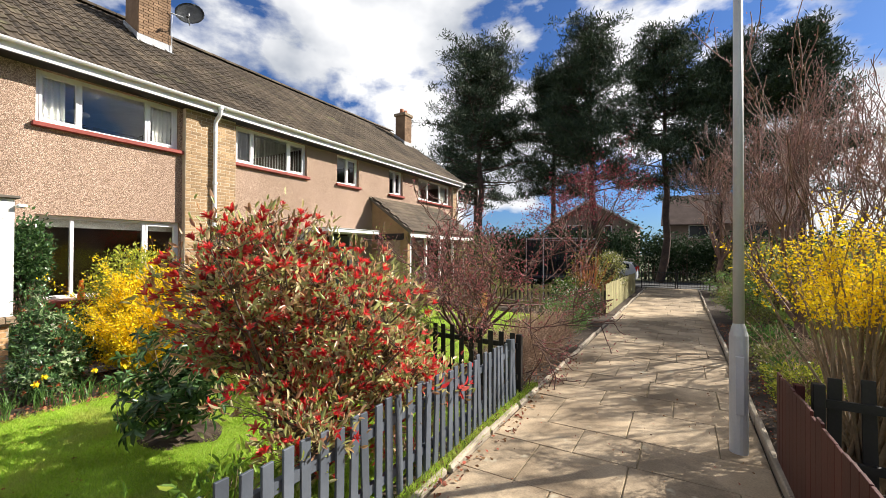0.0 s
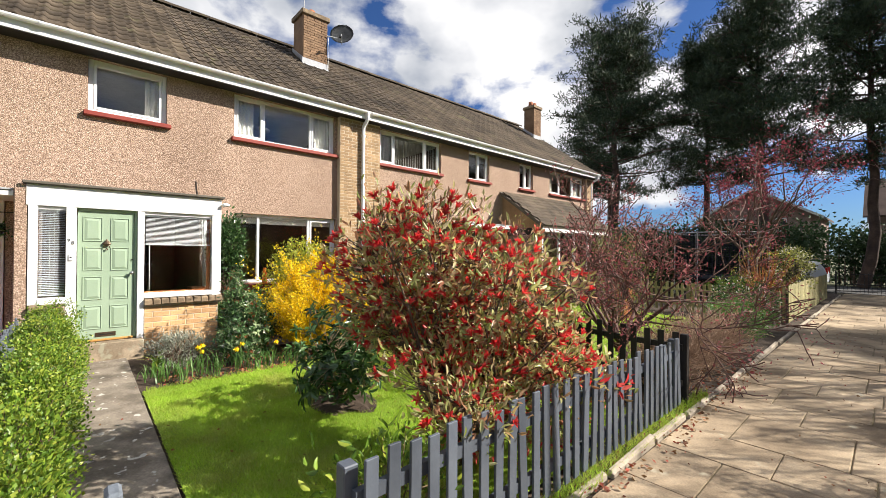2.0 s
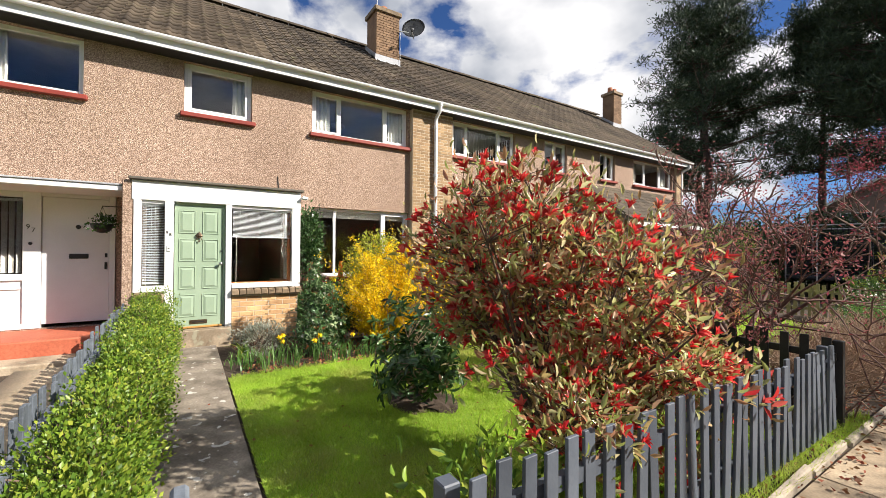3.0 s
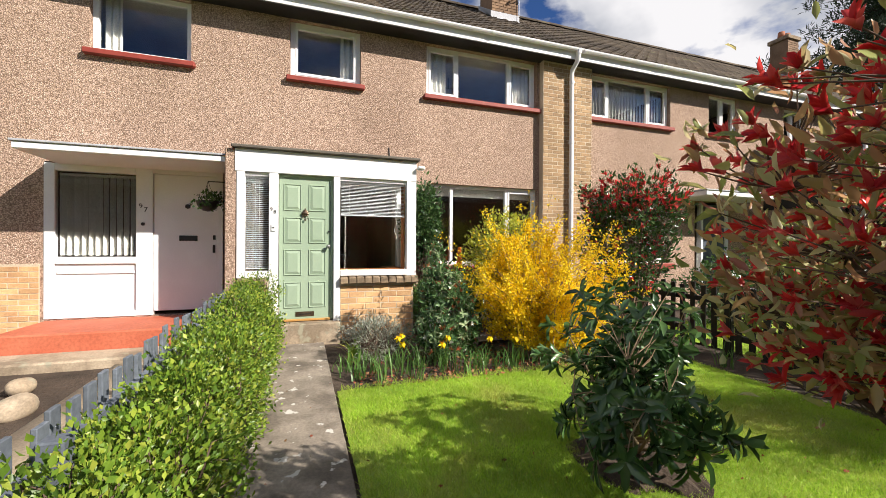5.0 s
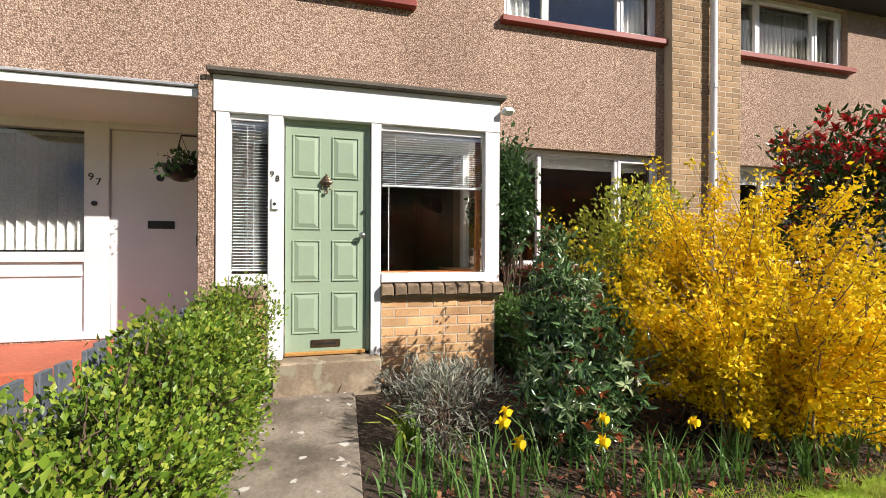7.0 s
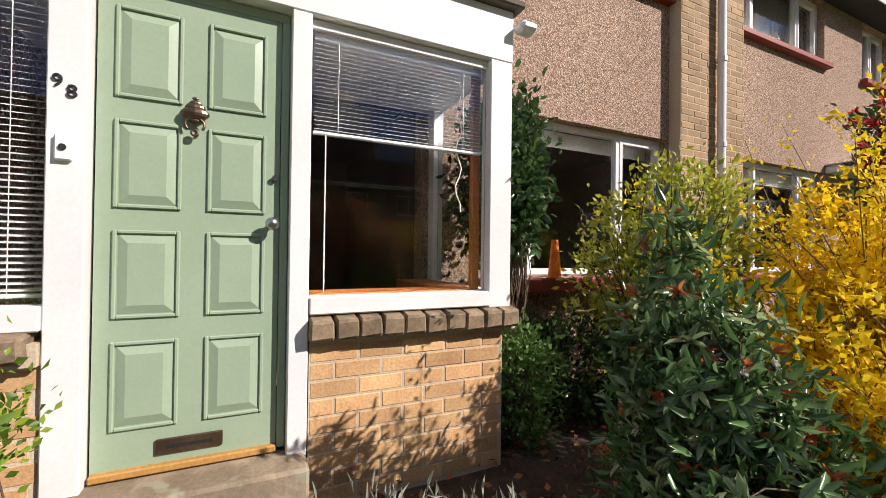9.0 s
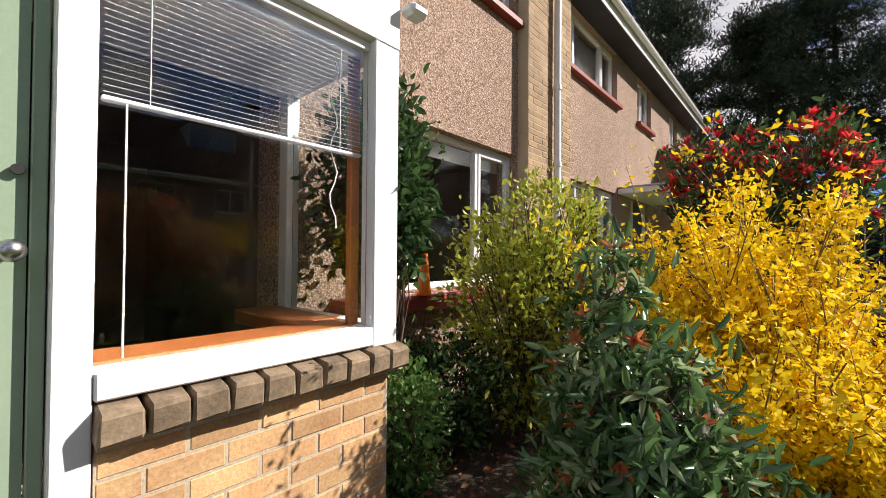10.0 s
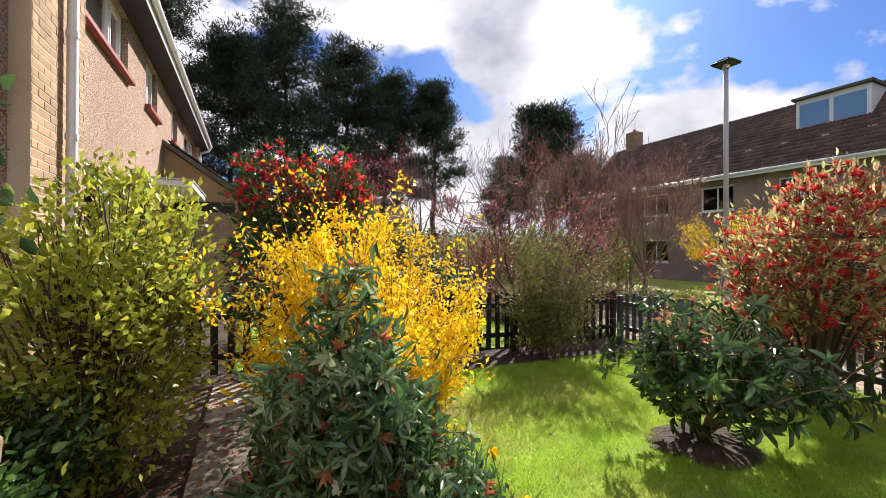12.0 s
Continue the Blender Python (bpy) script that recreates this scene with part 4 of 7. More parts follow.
def aerial(x, y, z, h, label):
    a = group_of("television_aerial", label, "aerial", at=(x, y, z))
    part("mast", rod(bmesh.new(), (x, y, z), (x, y, z + h), 0.016, n=8), STEEL, a)
    part("boom", rod(bmesh.new(), (x, y - 0.5, z + h - 0.05), (x, y + 0.5, z + h - 0.05), 0.009, n=6), STEEL, a)
    for k in range(8):
        yy = y - 0.45 + k * 0.13
        part("element", rod(bmesh.new(), (x - 0.14, yy, z + h - 0.05), (x + 0.14, yy, z + h - 0.05), 0.005, n=5), STEEL, a)


aerial(-12.4, 5.05, 9.1, 1.3, "thin grey television aerial on the chimney")

# ---- the porch of the house ----
XP = -8.53
PY0, PY1 = -0.585, 1.9
porch = group_of("porch", "white framed enclosed porch with a green door", "porch", kind="structure", at=(XP, 0.6, 0.2))
part("roof_slab", boxed(XF + 0.003, XP + 0.07, PY0 - 0.06, PY1 + 0.05, 2.775, 2.82, 0.01), FELT, porch, "thin brown felted roof edge")
part("frieze", boxed(XF + 0.003, XP + 0.012, PY0 - 0.02, PY1, 2.47, 2.772, 0.004), WHITE, porch, "broad white painted board")
for y0, y1, z0 in ((PY0 - 0.0, -0.485, 1.03), (-0.186, -0.066, 0.24), (0.672, 0.762, 0.4), (1.75, PY1 - 0.002, 1.03)):
    part("post", boxed(XP - 0.09, XP + 0.01, y0, y1, z0, 2.468, 0.005), WHITE, porch)
part("post", boxed(XP - 0.09, XP + 0.006, 0.674, 0.76, 0.3, 0.41, 0.004), WHITE, porch)
part("lower_rail", boxed(XP - 0.08, XP + 0.02, 0.764, 1.748, 1.04, 1.125, 0.006), WHITE, porch)
part("lower_rail", boxed(XP - 0.08, XP + 0.02, -0.483, -0.188, 1.03, 1.125, 0.006), WHITE, porch)
part("post", boxed(XF + 0.003, XF + 0.1, PY1 - 0.09, PY1 - 0.004, 1.03, 2.468, 0.004), WHITE, porch)
part("side_rail", boxed(XF + 0.103, XP - 0.092, PY1 - 0.09, PY1 - 0.004, 1.03, 1.12, 0.004), WHITE, porch)
for y0, y1 in ((0.764, 1.748), (-0.483, -0.188)):
    part("window_bead", boxed(XP - 0.05, XP - 0.03, y0, y1, 2.42, 2.466, 0.003), WHITE, porch)
    p = part("pane", boxed(XP - 0.05, XP - 0.044, y0, y1, 1.127, 2.42, 0), GLASS, porch)
    p.visible_shadow = False
p = part("pane", boxed(XF + 0.103, XP - 0.092, PY1 - 0.05, PY1 - 0.044, 1.122, 2.466, 0), GLASS, porch)
p.visible_shadow = False
part("inner_sill", boxed(XP - 0.32, XP - 0.092, 0.766, 1.74, 1.05, 1.13, 0.008), DARKWOOD, porch, "orange varnished wooden sill")
part("inner_sill", boxed(XF + 0.01, XP - 0.33, 1.54, 1.8, 1.05, 1.13, 0.008), DARKWOOD, porch, "orange varnished wooden sill")
part("inner_post", boxed(XP - 0.13, XP - 0.092, 1.69, 1.74, 1.13, 2.44, 0.004), DARKWOOD, porch)
part("cup_hook", boxed(XP - 0.0, XP + 0.1, PY1 + 0.002, PY1 + 0.12, 2.64, 2.70, 0.02), UPVC, porch, "white gutter outlet")
base_r = tagged(part("wall_porch", boxed(XP - 0.12, XP - 0.014, 0.77, 1.86, -0.05, 0.9, 0), MORTAR), "low buff brick wall under the porch window", "wall", kind="structure")
base_s = tagged(part("wall_porch_side", boxed(XF + 0.003, XP - 0.122, 1.77, 1.86, -0.05, 1.028, 0), BRICK), "buff brick side wall of the porch", "wall", kind="structure")
base_l = tagged(part("wall_porch", boxed(XP - 0.12, XP - 0.014, -0.57, -0.19, -0.05, 0.9, 0), MORTAR), "narrow buff brick wall beside the door", "wall", kind="structure")
tagged(part("wall_divider", boxed(XF + 0.003, XP + 0.0, -0.725, -0.595, -0.05, 2.77, 0.01), HARL), "pebbledashed dividing wall between the two entrances", "wall", kind="structure")
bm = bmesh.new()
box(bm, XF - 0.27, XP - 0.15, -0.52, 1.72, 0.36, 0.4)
tagged(part("floor_porch", bm, ROOM), "porch floor, coloured dark for the dim interior", "floor", kind="structure")
SB = unit_block("sill_brick", BRICKD, 0.012, 0.2, 0.111, 0.098, 0.006)
sills = tagged(part("sill_course", boxed(XP - 0.12, XP + 0.03, 0.77, 1.92, 0.905, 0.99, 0), MORTAR), "weathered brown brick-on-edge sill under the porch window", "sill", kind="structure")
for i in range(10):
    piece("sill_brick", SB, sills, (XP - 0.02 + 0.004 * rng.normal(), 0.818 + i * 0.1165, 0.985 + 0.002 * rng.normal()), (radians(1.5 * rng.normal()), radians(7 + 1.5 * rng.normal()), radians(2 * rng.normal())))
sills_l = tagged(part("sill_course", boxed(XP - 0.12, XP + 0.03, -0.57, -0.19, 0.905, 0.99, 0), MORTAR), "weathered brick sill beside the door", "sill", kind="structure")
for i in range(3):
    piece("sill_brick", SB, sills_l, (XP - 0.02, -0.51 + i * 0.12, 0.985), (0, radians(7), 0))

# the green front door
DY0, DY1, DZ0, DZ1 = -0.061, 0.67, 0.42, 2.42
door = group_of("door_1", "sage green eight-panelled wooden front door, closed", "door", kind="structure", at=(XP, 0.25, DZ0))
XD = XP - 0.06
leaf_y0, leaf_y1 = DY0 + 0.005, DY1 - 0.04
wall_with_holes("leaf", XD - 0.04, XD, leaf_y0, leaf_y1, DZ0, DZ1, [], GREEND, door)


def raised_panel(y0, y1, z0, z1):
    bm = bmesh.new()
    i = 0.034
    outer = [(y0, z0), (y1, z0), (y1, z1), (y0, z1)]
    inner = [(y0 + i, z0 + i), (y1 - i, z0 + i), (y1 - i, z1 - i), (y0 + i, z1 - i)]
    a = [bm.verts.new((XD + 0.0005, *p)) for p in outer]
    b = [bm.verts.new((XD + 0.013, *p)) for p in inner]
    for k in range(4):
        bm.faces.new((a[k], a[(k + 1) % 4], b[(k + 1) % 4], b[k]))
    bm.faces.new(b)
    return bm


st, mid = 0.075, 0.127
pw = (leaf_y1 - leaf_y0 - 2 * st - mid) / 2
heights = [(0.193, 0.333), (0.651, 0.333), (1.106, 0.333), (1.561, 0.345)]
for zo, h in heights:
    for k in range(2):
        ya = leaf_y0 + st + k * (pw + mid)
        za = DZ0 + zo
        bm = bmesh.new()
        for q in ((ya - 0.016, ya, za - 0.016, za + h + 0.016), (ya + pw, ya + pw + 0.016, za - 0.016, za + h + 0.016), (ya, ya + pw, za - 0.016, za), (ya, ya + pw, za + h, za + h + 0.016)):
            box(bm, XD, XD + 0.011, q[0], q[1], q[2], q[3], 0.004)
        part("moulding", bm, GREEND, door)
        part("panel", raised_panel(ya + 0.004, ya + pw - 0.004, za + 0.004, za + h - 0.004), GREEND, door)
part("door_jamb", boxed(XD - 0.04, XD + 0.012, leaf_y1 + 0.004, DY1 - 0.002, DZ0, DZ1, 0.004), GREEND, door, "green door jamb")
part("door_head", boxed(XD - 0.04, XD + 0.0, leaf_y0, DY1 - 0.002, DZ1 + 0.002, 2.468, 0.004), GREEND, door)
part("weather_bar", boxed(XD - 0.04, XD + 0.03, leaf_y0, leaf_y1, DZ0 - 0.012, DZ0 + 0.02, 0.006), OCHRE, door, "ochre painted threshold bar")
kn = part("knocker", bmesh.new(), BRASS, door, "aged brass urn-shaped knocker", True)
kb = bmesh.new()
ky, kz = (leaf_y0 + leaf_y1) / 2, 1.93
for (z, r) in ((0.0, 0.02), (0.03, 0.042), (0.055, 0.03), (0.075, 0.018), (0.095, 0.01)):
    bmesh.ops.create_uvsphere(kb, u_segments=12, v_segments=8, radius=r, matrix=Matrix.Translation((XD + 0.022, ky, kz + z - 0.03)) @ Matrix.Diagonal((0.6, 1.3, 0.7, 1)))
kb.to_mesh(kn.data)
kb.free()
tubes("ring", [(np.array([(XD + 0.03, ky + 0.036 * math.sin(a), kz - 0.02 - 0.03 * (1 - math.cos(a))) for a in np.linspace(-2.3, 2.3, 14)]), np.full(14, 0.006))], BRASS, kn, sides=6)
tubes("chain_ring", [(np.array([(XD + 0.03, ky + 0.012 * math.sin(a), kz - 0.085 + 0.012 * math.cos(a)) for a in np.linspace(0, 6.2, 12)]), np.full(12, 0.006))], BRASS, kn, sides=6)
kb = bmesh.new()
rod(kb, (XD, leaf_y1 - 0.03, 1.465), (XD + 0.05, leaf_y1 - 0.03, 1.465), 0.012)
bmesh.ops.create_uvsphere(kb, u_segments=14, v_segments=10, radius=0.03, matrix=Matrix.Translation((XD + 0.06, leaf_y1 - 0.03, 1.465)))
part("door_knob", kb, CHROME, door, "dull chrome knob", True)
part("bolt", rod(bmesh.new(), (XD, leaf_y1 - 0.02, 1.68), (XD + 0.02, leaf_y1 - 0.02, 1.68), 0.014), BLACK, door)
part("letterbox", boxed(XD, XD + 0.012, ky - 0.125, ky + 0.125, 0.475, 0.541, 0.004), BRASS, door, "brass letterbox flap")
part("letterbox_slot", boxed(XD + 0.012, XD + 0.014, ky - 0.085, ky + 0.085, 0.5, 0.513, 0), BLACK, door)
step = tagged(part("doorstep", boxed(XP - 0.15, XP + 0.16, -0.13, 0.76, 0.05, 0.4, 0.015), STONE), "worn buff stone doorstep", "step", kind="structure")


def number(text, x, y, z, size, label, slant=False):
    """House number digits in relief on a post facing +x."""
    g = group_of("house_number", label, "number", at=(x, y, z))
    for i, ch in enumerate(text):
        cu = bpy.data.curves.new("digit", "FONT")
        cu.body, cu.size, cu.extrude = ch, size, 0.004
        cu.align_x, cu.align_y = "CENTER", "CENTER"
        ob = new("digit_curve", cu)
        me = bpy.data.meshes.new_from_object(ob)
        bpy.data.objects.remove(ob)
        me.transform(Matrix.Translation((x, y + i * size * 0.62, z - (i * size * 0.5 if slant else 0))) @ Matrix.Rotation(radians(90), 4, "Z") @ Matrix.Rotation(radians(90), 4, "X"))
        finish("digit", me, BLACK, g)
    return g


number("98", XP + 0.013, -0.152, 1.97, 0.07, "dark house number 98 on the white post", True)
bell = group_of("doorbell", "small white doorbell with a black push", "doorbell", at=(XP + 0.012, -0.125, 1.72))
part("case", boxed(XP + 0.011, XP + 0.03, -0.155, -0.1, 1.67, 1.77, 0.006), UPVC, bell)
part("button", rod(bmesh.new(), (XP + 0.03, -0.128, 1.72), (XP + 0.036, -0.128, 1.72), 0.012), BLACK, bell)


def venetian(y0, y1, z0, z1, x, label, pitch=0.021):
    b = group_of("venetian_blind", label, "blind", at=(x, y0, z1))
    part("head_rail", boxed(x - 0.015, x + 0.015, y0, y1, z1 - 0.03, z1), BLIND, b)
    part("bottom_rail", boxed(x - 0.014, x + 0.014, y0, y1, z0, z0 + 0.016), BLIND, b)
    me = unit_block("slat", BLIND, 0, 0.025, y1 - y0 - 0.01, 0.001)
    z = z0 + 0.03
    while z < z1 - 0.03:
        piece("slat", me, b, (0, (y0 + y1) / 2 - y0, z - z1), (0, radians(20), 0))
        z += pitch
    for yy in (y0 + 0.12, y1 - 0.12):
        part("ladder_cord", rod(bmesh.new(), (x + 0.014, yy, z0), (x + 0.014, yy, z1), 0.0015, n=5), CURTAIN, b)
    return b


vb = venetian(0.78, 1.73, 1.92, 2.42, XP - 0.08, "white venetian blind half drawn in the porch window")
part("pull_cord", rod(bmesh.new(), (XP - 0.065, 0.84, 1.14), (XP - 0.065, 0.84, 1.92), 0.003, n=6), CURTAIN, vb)
tubes("cord_loop", [(np.array([(XP - 0.1, 1.6 + 0.02 * math.sin(a * 3), 2.35 - 0.11 * a) for a in np.linspace(0, 7, 16)]), np.full(16, 0.003))], CURTAIN, vb)
venetian(-0.48, -0.19, 1.15, 2.42, XP - 0.08, "white venetian blind drawn down beside the door", 0.026)


# ---- the neighbour's entrance ----
XR = -9.555
can = group_of("canopy", "flat white-edged canopy over the neighbour's recessed door", "canopy", kind="structure", at=(-9, -2, 2.63))
part("slab", boxed(XF + 0.003, -8.6, -2.95, -0.73, 2.59, 2.67, 0.008), WHITE, can)
part("felt_edge", boxed(XF + 0.003, -8.58, -2.97, -0.73, 2.672, 2.70, 0.006), LEAD, can)
for y0, y1, z0, z1 in ((-3.1, -2.98, 0.44, 2.6), (-2.04, -1.83, 0.44, 2.6), (-0.99, -0.91, 0.44, 2.6), (-2.98, -2.04, 2.5, 2.6), (-2.98, -2.04, 1.2, 1.3), (-2.98, -2.04, 0.44, 0.52), (-1.83, -0.99, 2.53, 2.6)):
    part("timber", boxed(XR - 0.1, XR, y0, y1, z0, z1, 0.005), WHITE, can)
part("infill_panel", boxed(XR - 0.07, XR - 0.03, -2.98, -2.04, 0.52, 1.2, 0.004), WHITE, can)
part("panel_bead", boxed(XR - 0.03, XR - 0.012, -2.96, -2.06, 1.06, 1.1, 0.004), WHITE, can)
p = part("pane", boxed(XR - 0.055, XR - 0.049, -2.98, -2.04, 1.3, 2.5, 0), GLASS, can)
p.visible_shadow = False
vertical_blind(-2.96, -2.06, 1.32, 2.48, XR - 0.1, 11, "cream vertical slatted blind in the neighbour's hall window")
d97 = group_of("door_2", "plain white neighbour's front door, closed", "door", kind="structure", at=(XR, -1.45, 0.5))
part("leaf", boxed(XR - 0.07, XR - 0.03, -1.825, -0.995, 0.5, 2.525, 0.004), WHITE, d97)
part("letterbox", boxed(XR - 0.03, XR - 0.015, -1.5, -1.26, 1.54, 1.62, 0.004), BLACK, d97, "black letterbox")
part("spyhole", rod(bmesh.new(), (XR - 0.03, -1.39, 2.06), (XR - 0.015, -1.39, 2.06), 0.035), BLACK, d97)
part("handle", boxed(XR - 0.03, XR + 0.01, -1.05, -1.02, 1.36, 1.48, 0.006), BLACK, d97)
part("latch", boxed(XR - 0.03, XR - 0.012, -1.05, -1.015, 1.56, 1.63, 0.004), BLACK, d97)
number("97", XR + 0.001, -1.98, 2.04, 0.1, "dark house number 97 on a white timber", True)
b97 = group_of("doorbell", "small dark round doorbell on white timber", "doorbell", at=(XR, -1.95, 1.78))
part("case", rod(bmesh.new(), (XR, -1.95, 1.78), (XR + 0.015, -1.95, 1.78), 0.025), BLACK, b97)
st97 = tagged(part("doorstep", boxed(XR - 0.1, -8.5, -3.1, -0.73, 0.05, 0.42, 0.02), REDSTEP), "red painted concrete step before the white door", "step", kind="structure")
tagged(part("doorstep", boxed(-8.51, -8.0, -3.4, -0.7, 0.0, 0.2, 0.02), STONE), "buff stone lower step", "step", kind="structure")
bas97 = tagged(part("wall_base", boxed(XF + 0.002, XF + 0.03, -5.6, -3.14, -0.05, 1.2, 0), MORTAR), "buff brick base course of the neighbour's wall", "wall", kind="structure")


def hanging_basket():
    h = group_of("hanging_basket", "small dark hanging basket with trailing plants", "hanging basket", at=(-9.05, -1.02, 2.05))
    bm = bmesh.new()
    bmesh.ops.create_uvsphere(bm, u_segments=14, v_segments=8, radius=0.15, matrix=Matrix.Translation((-9.05, -1.02, 2.1)))
    bmesh.ops.delete(bm, geom=[v for v in bm.verts if v.co.z > 2.13], context="VERTS")
    part("bowl", bm, BLACK, h, smooth=True)
    part("arm", rod(bmesh.new(), (-9.05, -0.73, 2.38), (-9.05, -1.02, 2.38), 0.008), BLACK, h)
    for a in (0, 2.1, 4.2):
        part("chain", rod(bmesh.new(), (-9.05 + 0.1 * math.cos(a), -1.02 + 0.1 * math.sin(a), 2.1), (-9.05, -1.02, 2.38), 0.003, n=5), BLACK, h)
    pts, u, _ = clumped(260, (-9.05, -1.02, 2.12), (0.2, 0.2, 0.14), 26, 0.06)
    leaves("foliage", pts, 0.05, 0.03, L_DARK, h, shape="small")


hanging_basket()

# ---- entrances of the next houses ----
can2 = group_of("canopy", "flat white canopy over the next house's entrance", "canopy", kind="structure", at=(-9, 9.9, 2.6))
part("slab", boxed(XF + 0.003, -8.7, 8.25, 10.5, 2.60, 2.70, 0.01), WHITE, can2)
part("felt_edge", boxed(XF + 0.003, -8.68, 8.23, 10.5, 2.702, 2.73, 0.006), LEAD, can2)
d99 = group_of("door_3", "dark blue-grey front door in a white frame", "door", kind="structure", at=(XF, 9.9, 0.44))
part("leaf", boxed(XF - 0.16, XF - 0.1, 9.36, 10.12, 0.45, 2.54, 0.004), FENCE, d99)
for y0, y1 in ((9.0, 9.06), (9.28, 9.355), (10.125, 10.2)):
    part("door_frame", boxed(XF - 0.18, XF - 0.06, y0, y1, 0.44, 2.6, 0.004), WHITE, d99)
p = part("pane", boxed(XF - 0.13, XF - 0.124, 9.06, 9.28, 0.6, 2.54, 0), GLASS, d99)
p.visible_shadow = False
ext = group_of("porch", "lean-to porch with a dark tiled roof and brick sides", "porch", kind="structure", at=(-8.7, 13.3, 0))
bm = extrude_poly([(XF + 0.003, 3.98), (XF + 0.003, 3.88), (-7.78, 2.62), (-7.74, 2.72)], "y", 11.0, 15.7)
ext_roof = part("roof", bm, FELT, ext, "dark tiled lean-to roof")
part("side_wall", extrude_poly([(XF + 0.003, -0.1), (-8.0, -0.1), (-8.0, 2.76), (XF + 0.003, 3.86)], "y", 11.15, 11.3), BRICKB, ext)
part("side_wall", extrude_poly([(XF + 0.003, -0.1), (-8.0, -0.1), (-8.0, 2.76), (XF + 0.003, 3.86)], "y", 15.4, 15.55), BRICKB, ext)
part("side_panel", boxed(-9.3, -8.3, 11.118, 11.148, 0.15, 2.42, 0.006), HARL, ext, "tan rendered side panel")
part("beam", boxed(-9.4, -8.15, 11.1, 11.147, 2.43, 2.66, 0.006), FENCEB, ext, "dark timber beam")
part("front_wall", boxed(-8.12, -8.0, 11.3, 15.4, -0.1, 0.9, 0), BRICKB, ext)
part("fascia", boxed(-7.8, -7.775, 11.0, 15.7, 2.52, 2.66, 0.004), WHITE, ext)
for y in np.arange(11.32, 15.39, 1.0):
    part("post", boxed(-8.1, -8.02, y, y + 0.08, 0.9, 2.62, 0.004), WHITE, ext)
p = part("pane", boxed(-8.07, -8.064, 11.4, 15.32, 0.9, 2.6, 0), GLASS, ext)
p.visible_shadow = False
part("head", boxed(-8.1, -8.02, 11.3, 15.4, 2.62, 2.72, 0.004), WHITE, ext)
rowme = unit_block("lean_tile", TILE, 0.006, 0.26, 0.31, 0.03)
ang = math.atan2(3.98 - 2.72, 1.76)
for r in range(9):
    for i in range(15):
        d = 0.1 + r * 0.235
        piece("tile", rowme, ext_roof, (-7.74 - d * math.cos(ang), 11.16 + i * 0.313 + (0.1 if r % 2 else 0), 2.735 + d * math.sin(ang) + 0.008), (0, ang - 0.04, 0))
planter = group_of("garden_chair", "white plastic garden chair by the next house's door", "chair", at=(-8.3, 8.9, 0.2))
part("seat", boxed(-8.55, -8.1, 8.7, 9.15, 0.6, 0.64, 0.015), UPVC, planter)
part("backrest", boxed(-8.6, -8.56, 8.7, 9.15, 0.64, 1.06, 0.015), UPVC, planter)
for x in (-8.53, -8.13):
    for y in (8.73, 9.12):
        part("leg", rod(bmesh.new(), (x, y, 0.17), (x, y, 0.6), 0.02), UPVC, planter)
# orange cone on the living room sill
cone = group_of("orange_cone", "bright orange plastic cone ornament on a window ledge", "ornament", at=(-9.36, 2.95, 1.13))
bm = bmesh.new()
rod(bm, (-9.36, 2.95, 1.135), (-9.36, 2.95, 1.47), 0.06, 0.028, 16)
part("body", bm, ORANGE, cone, smooth=False)
part("foot", rod(bmesh.new(), (-9.36, 2.95, 1.13), (-9.36, 2.95, 1.145), 0.068, n=16), ORANGE, cone)


# ---- fences ----
def picket_fence(name, a, b, n, h, mat, label, group="", gap=0.0, z0=None, width=0.075, face=1, post_mat=None):
    """Pickets on two rails from a to b (x, y)."""
    a, b = Vector((*a, 0)), Vector((*b, 0))
    d = (b - a)
    L = d.length
    d.normalize()
    nrm = Vector((-d.y, d.x, 0)) * face
    g = group_of(name, label, "fence", group, at=(a.x, a.y, gz(a.x)))
    rot = math.atan2(d.y, d.x)
    pk = bmesh.new()
    box(pk, -width / 2, width / 2, -0.01, 0.01, 0, 1, 0.003)
    me = bpy.data.meshes.new("picket")
    pk.to_mesh(me)
    pk.free()
    me.materials.append(mat)
    for i in range(n):
        p = a + d * (L * (i + 0.5) / n) + nrm * 0.022
        zb = gz(p.x) + 0.05
        ob = piece("picket", me, g, Vector((p.x, p.y, zb)) - Vector(g.location), (0.012 * rng.normal(), 0.012 * rng.normal(), rot + 0.03 * rng.normal()), (1, 1, h - 0.05 + 0.012 * rng.normal()))
    for hh in (0.28 * h, 0.78 * h):
        za, zb = gz(a.x) + hh, gz(b.x) + hh
        bm = bmesh.new()
        q = [a - nrm * 0.03, b - nrm * 0.03, b + nrm * 0.01, a + nrm * 0.01]
        lo = [bm.verts.new((v.x, v.y, z - 0.035)) for v, z in zip(q, (za, zb, zb, za))]
        hi = [bm.verts.new((v.x, v.y, z + 0.035)) for v, z in zip(q, (za, zb, zb, za))]
        bm.faces.new(lo[::-1]), bm.faces.new(hi)
        for i in range(4):
            bm.faces.new((lo[i], lo[(i + 1) % 4], hi[(i + 1) % 4], hi[i]))
        part("rail", bm, mat, g)
    k = max(2, int(L / 1.8) + 1)
    for i in range(k):
        p = a + d * (L * i / (k - 1)) - nrm * 0.075
        part("post", boxed(p.x - 0.04, p.x + 0.04, p.y - 0.04, p.y + 0.04, gz(p.x) - 0.1, gz(p.x) + h - 0.04, 0.006), mat, g)
    return g


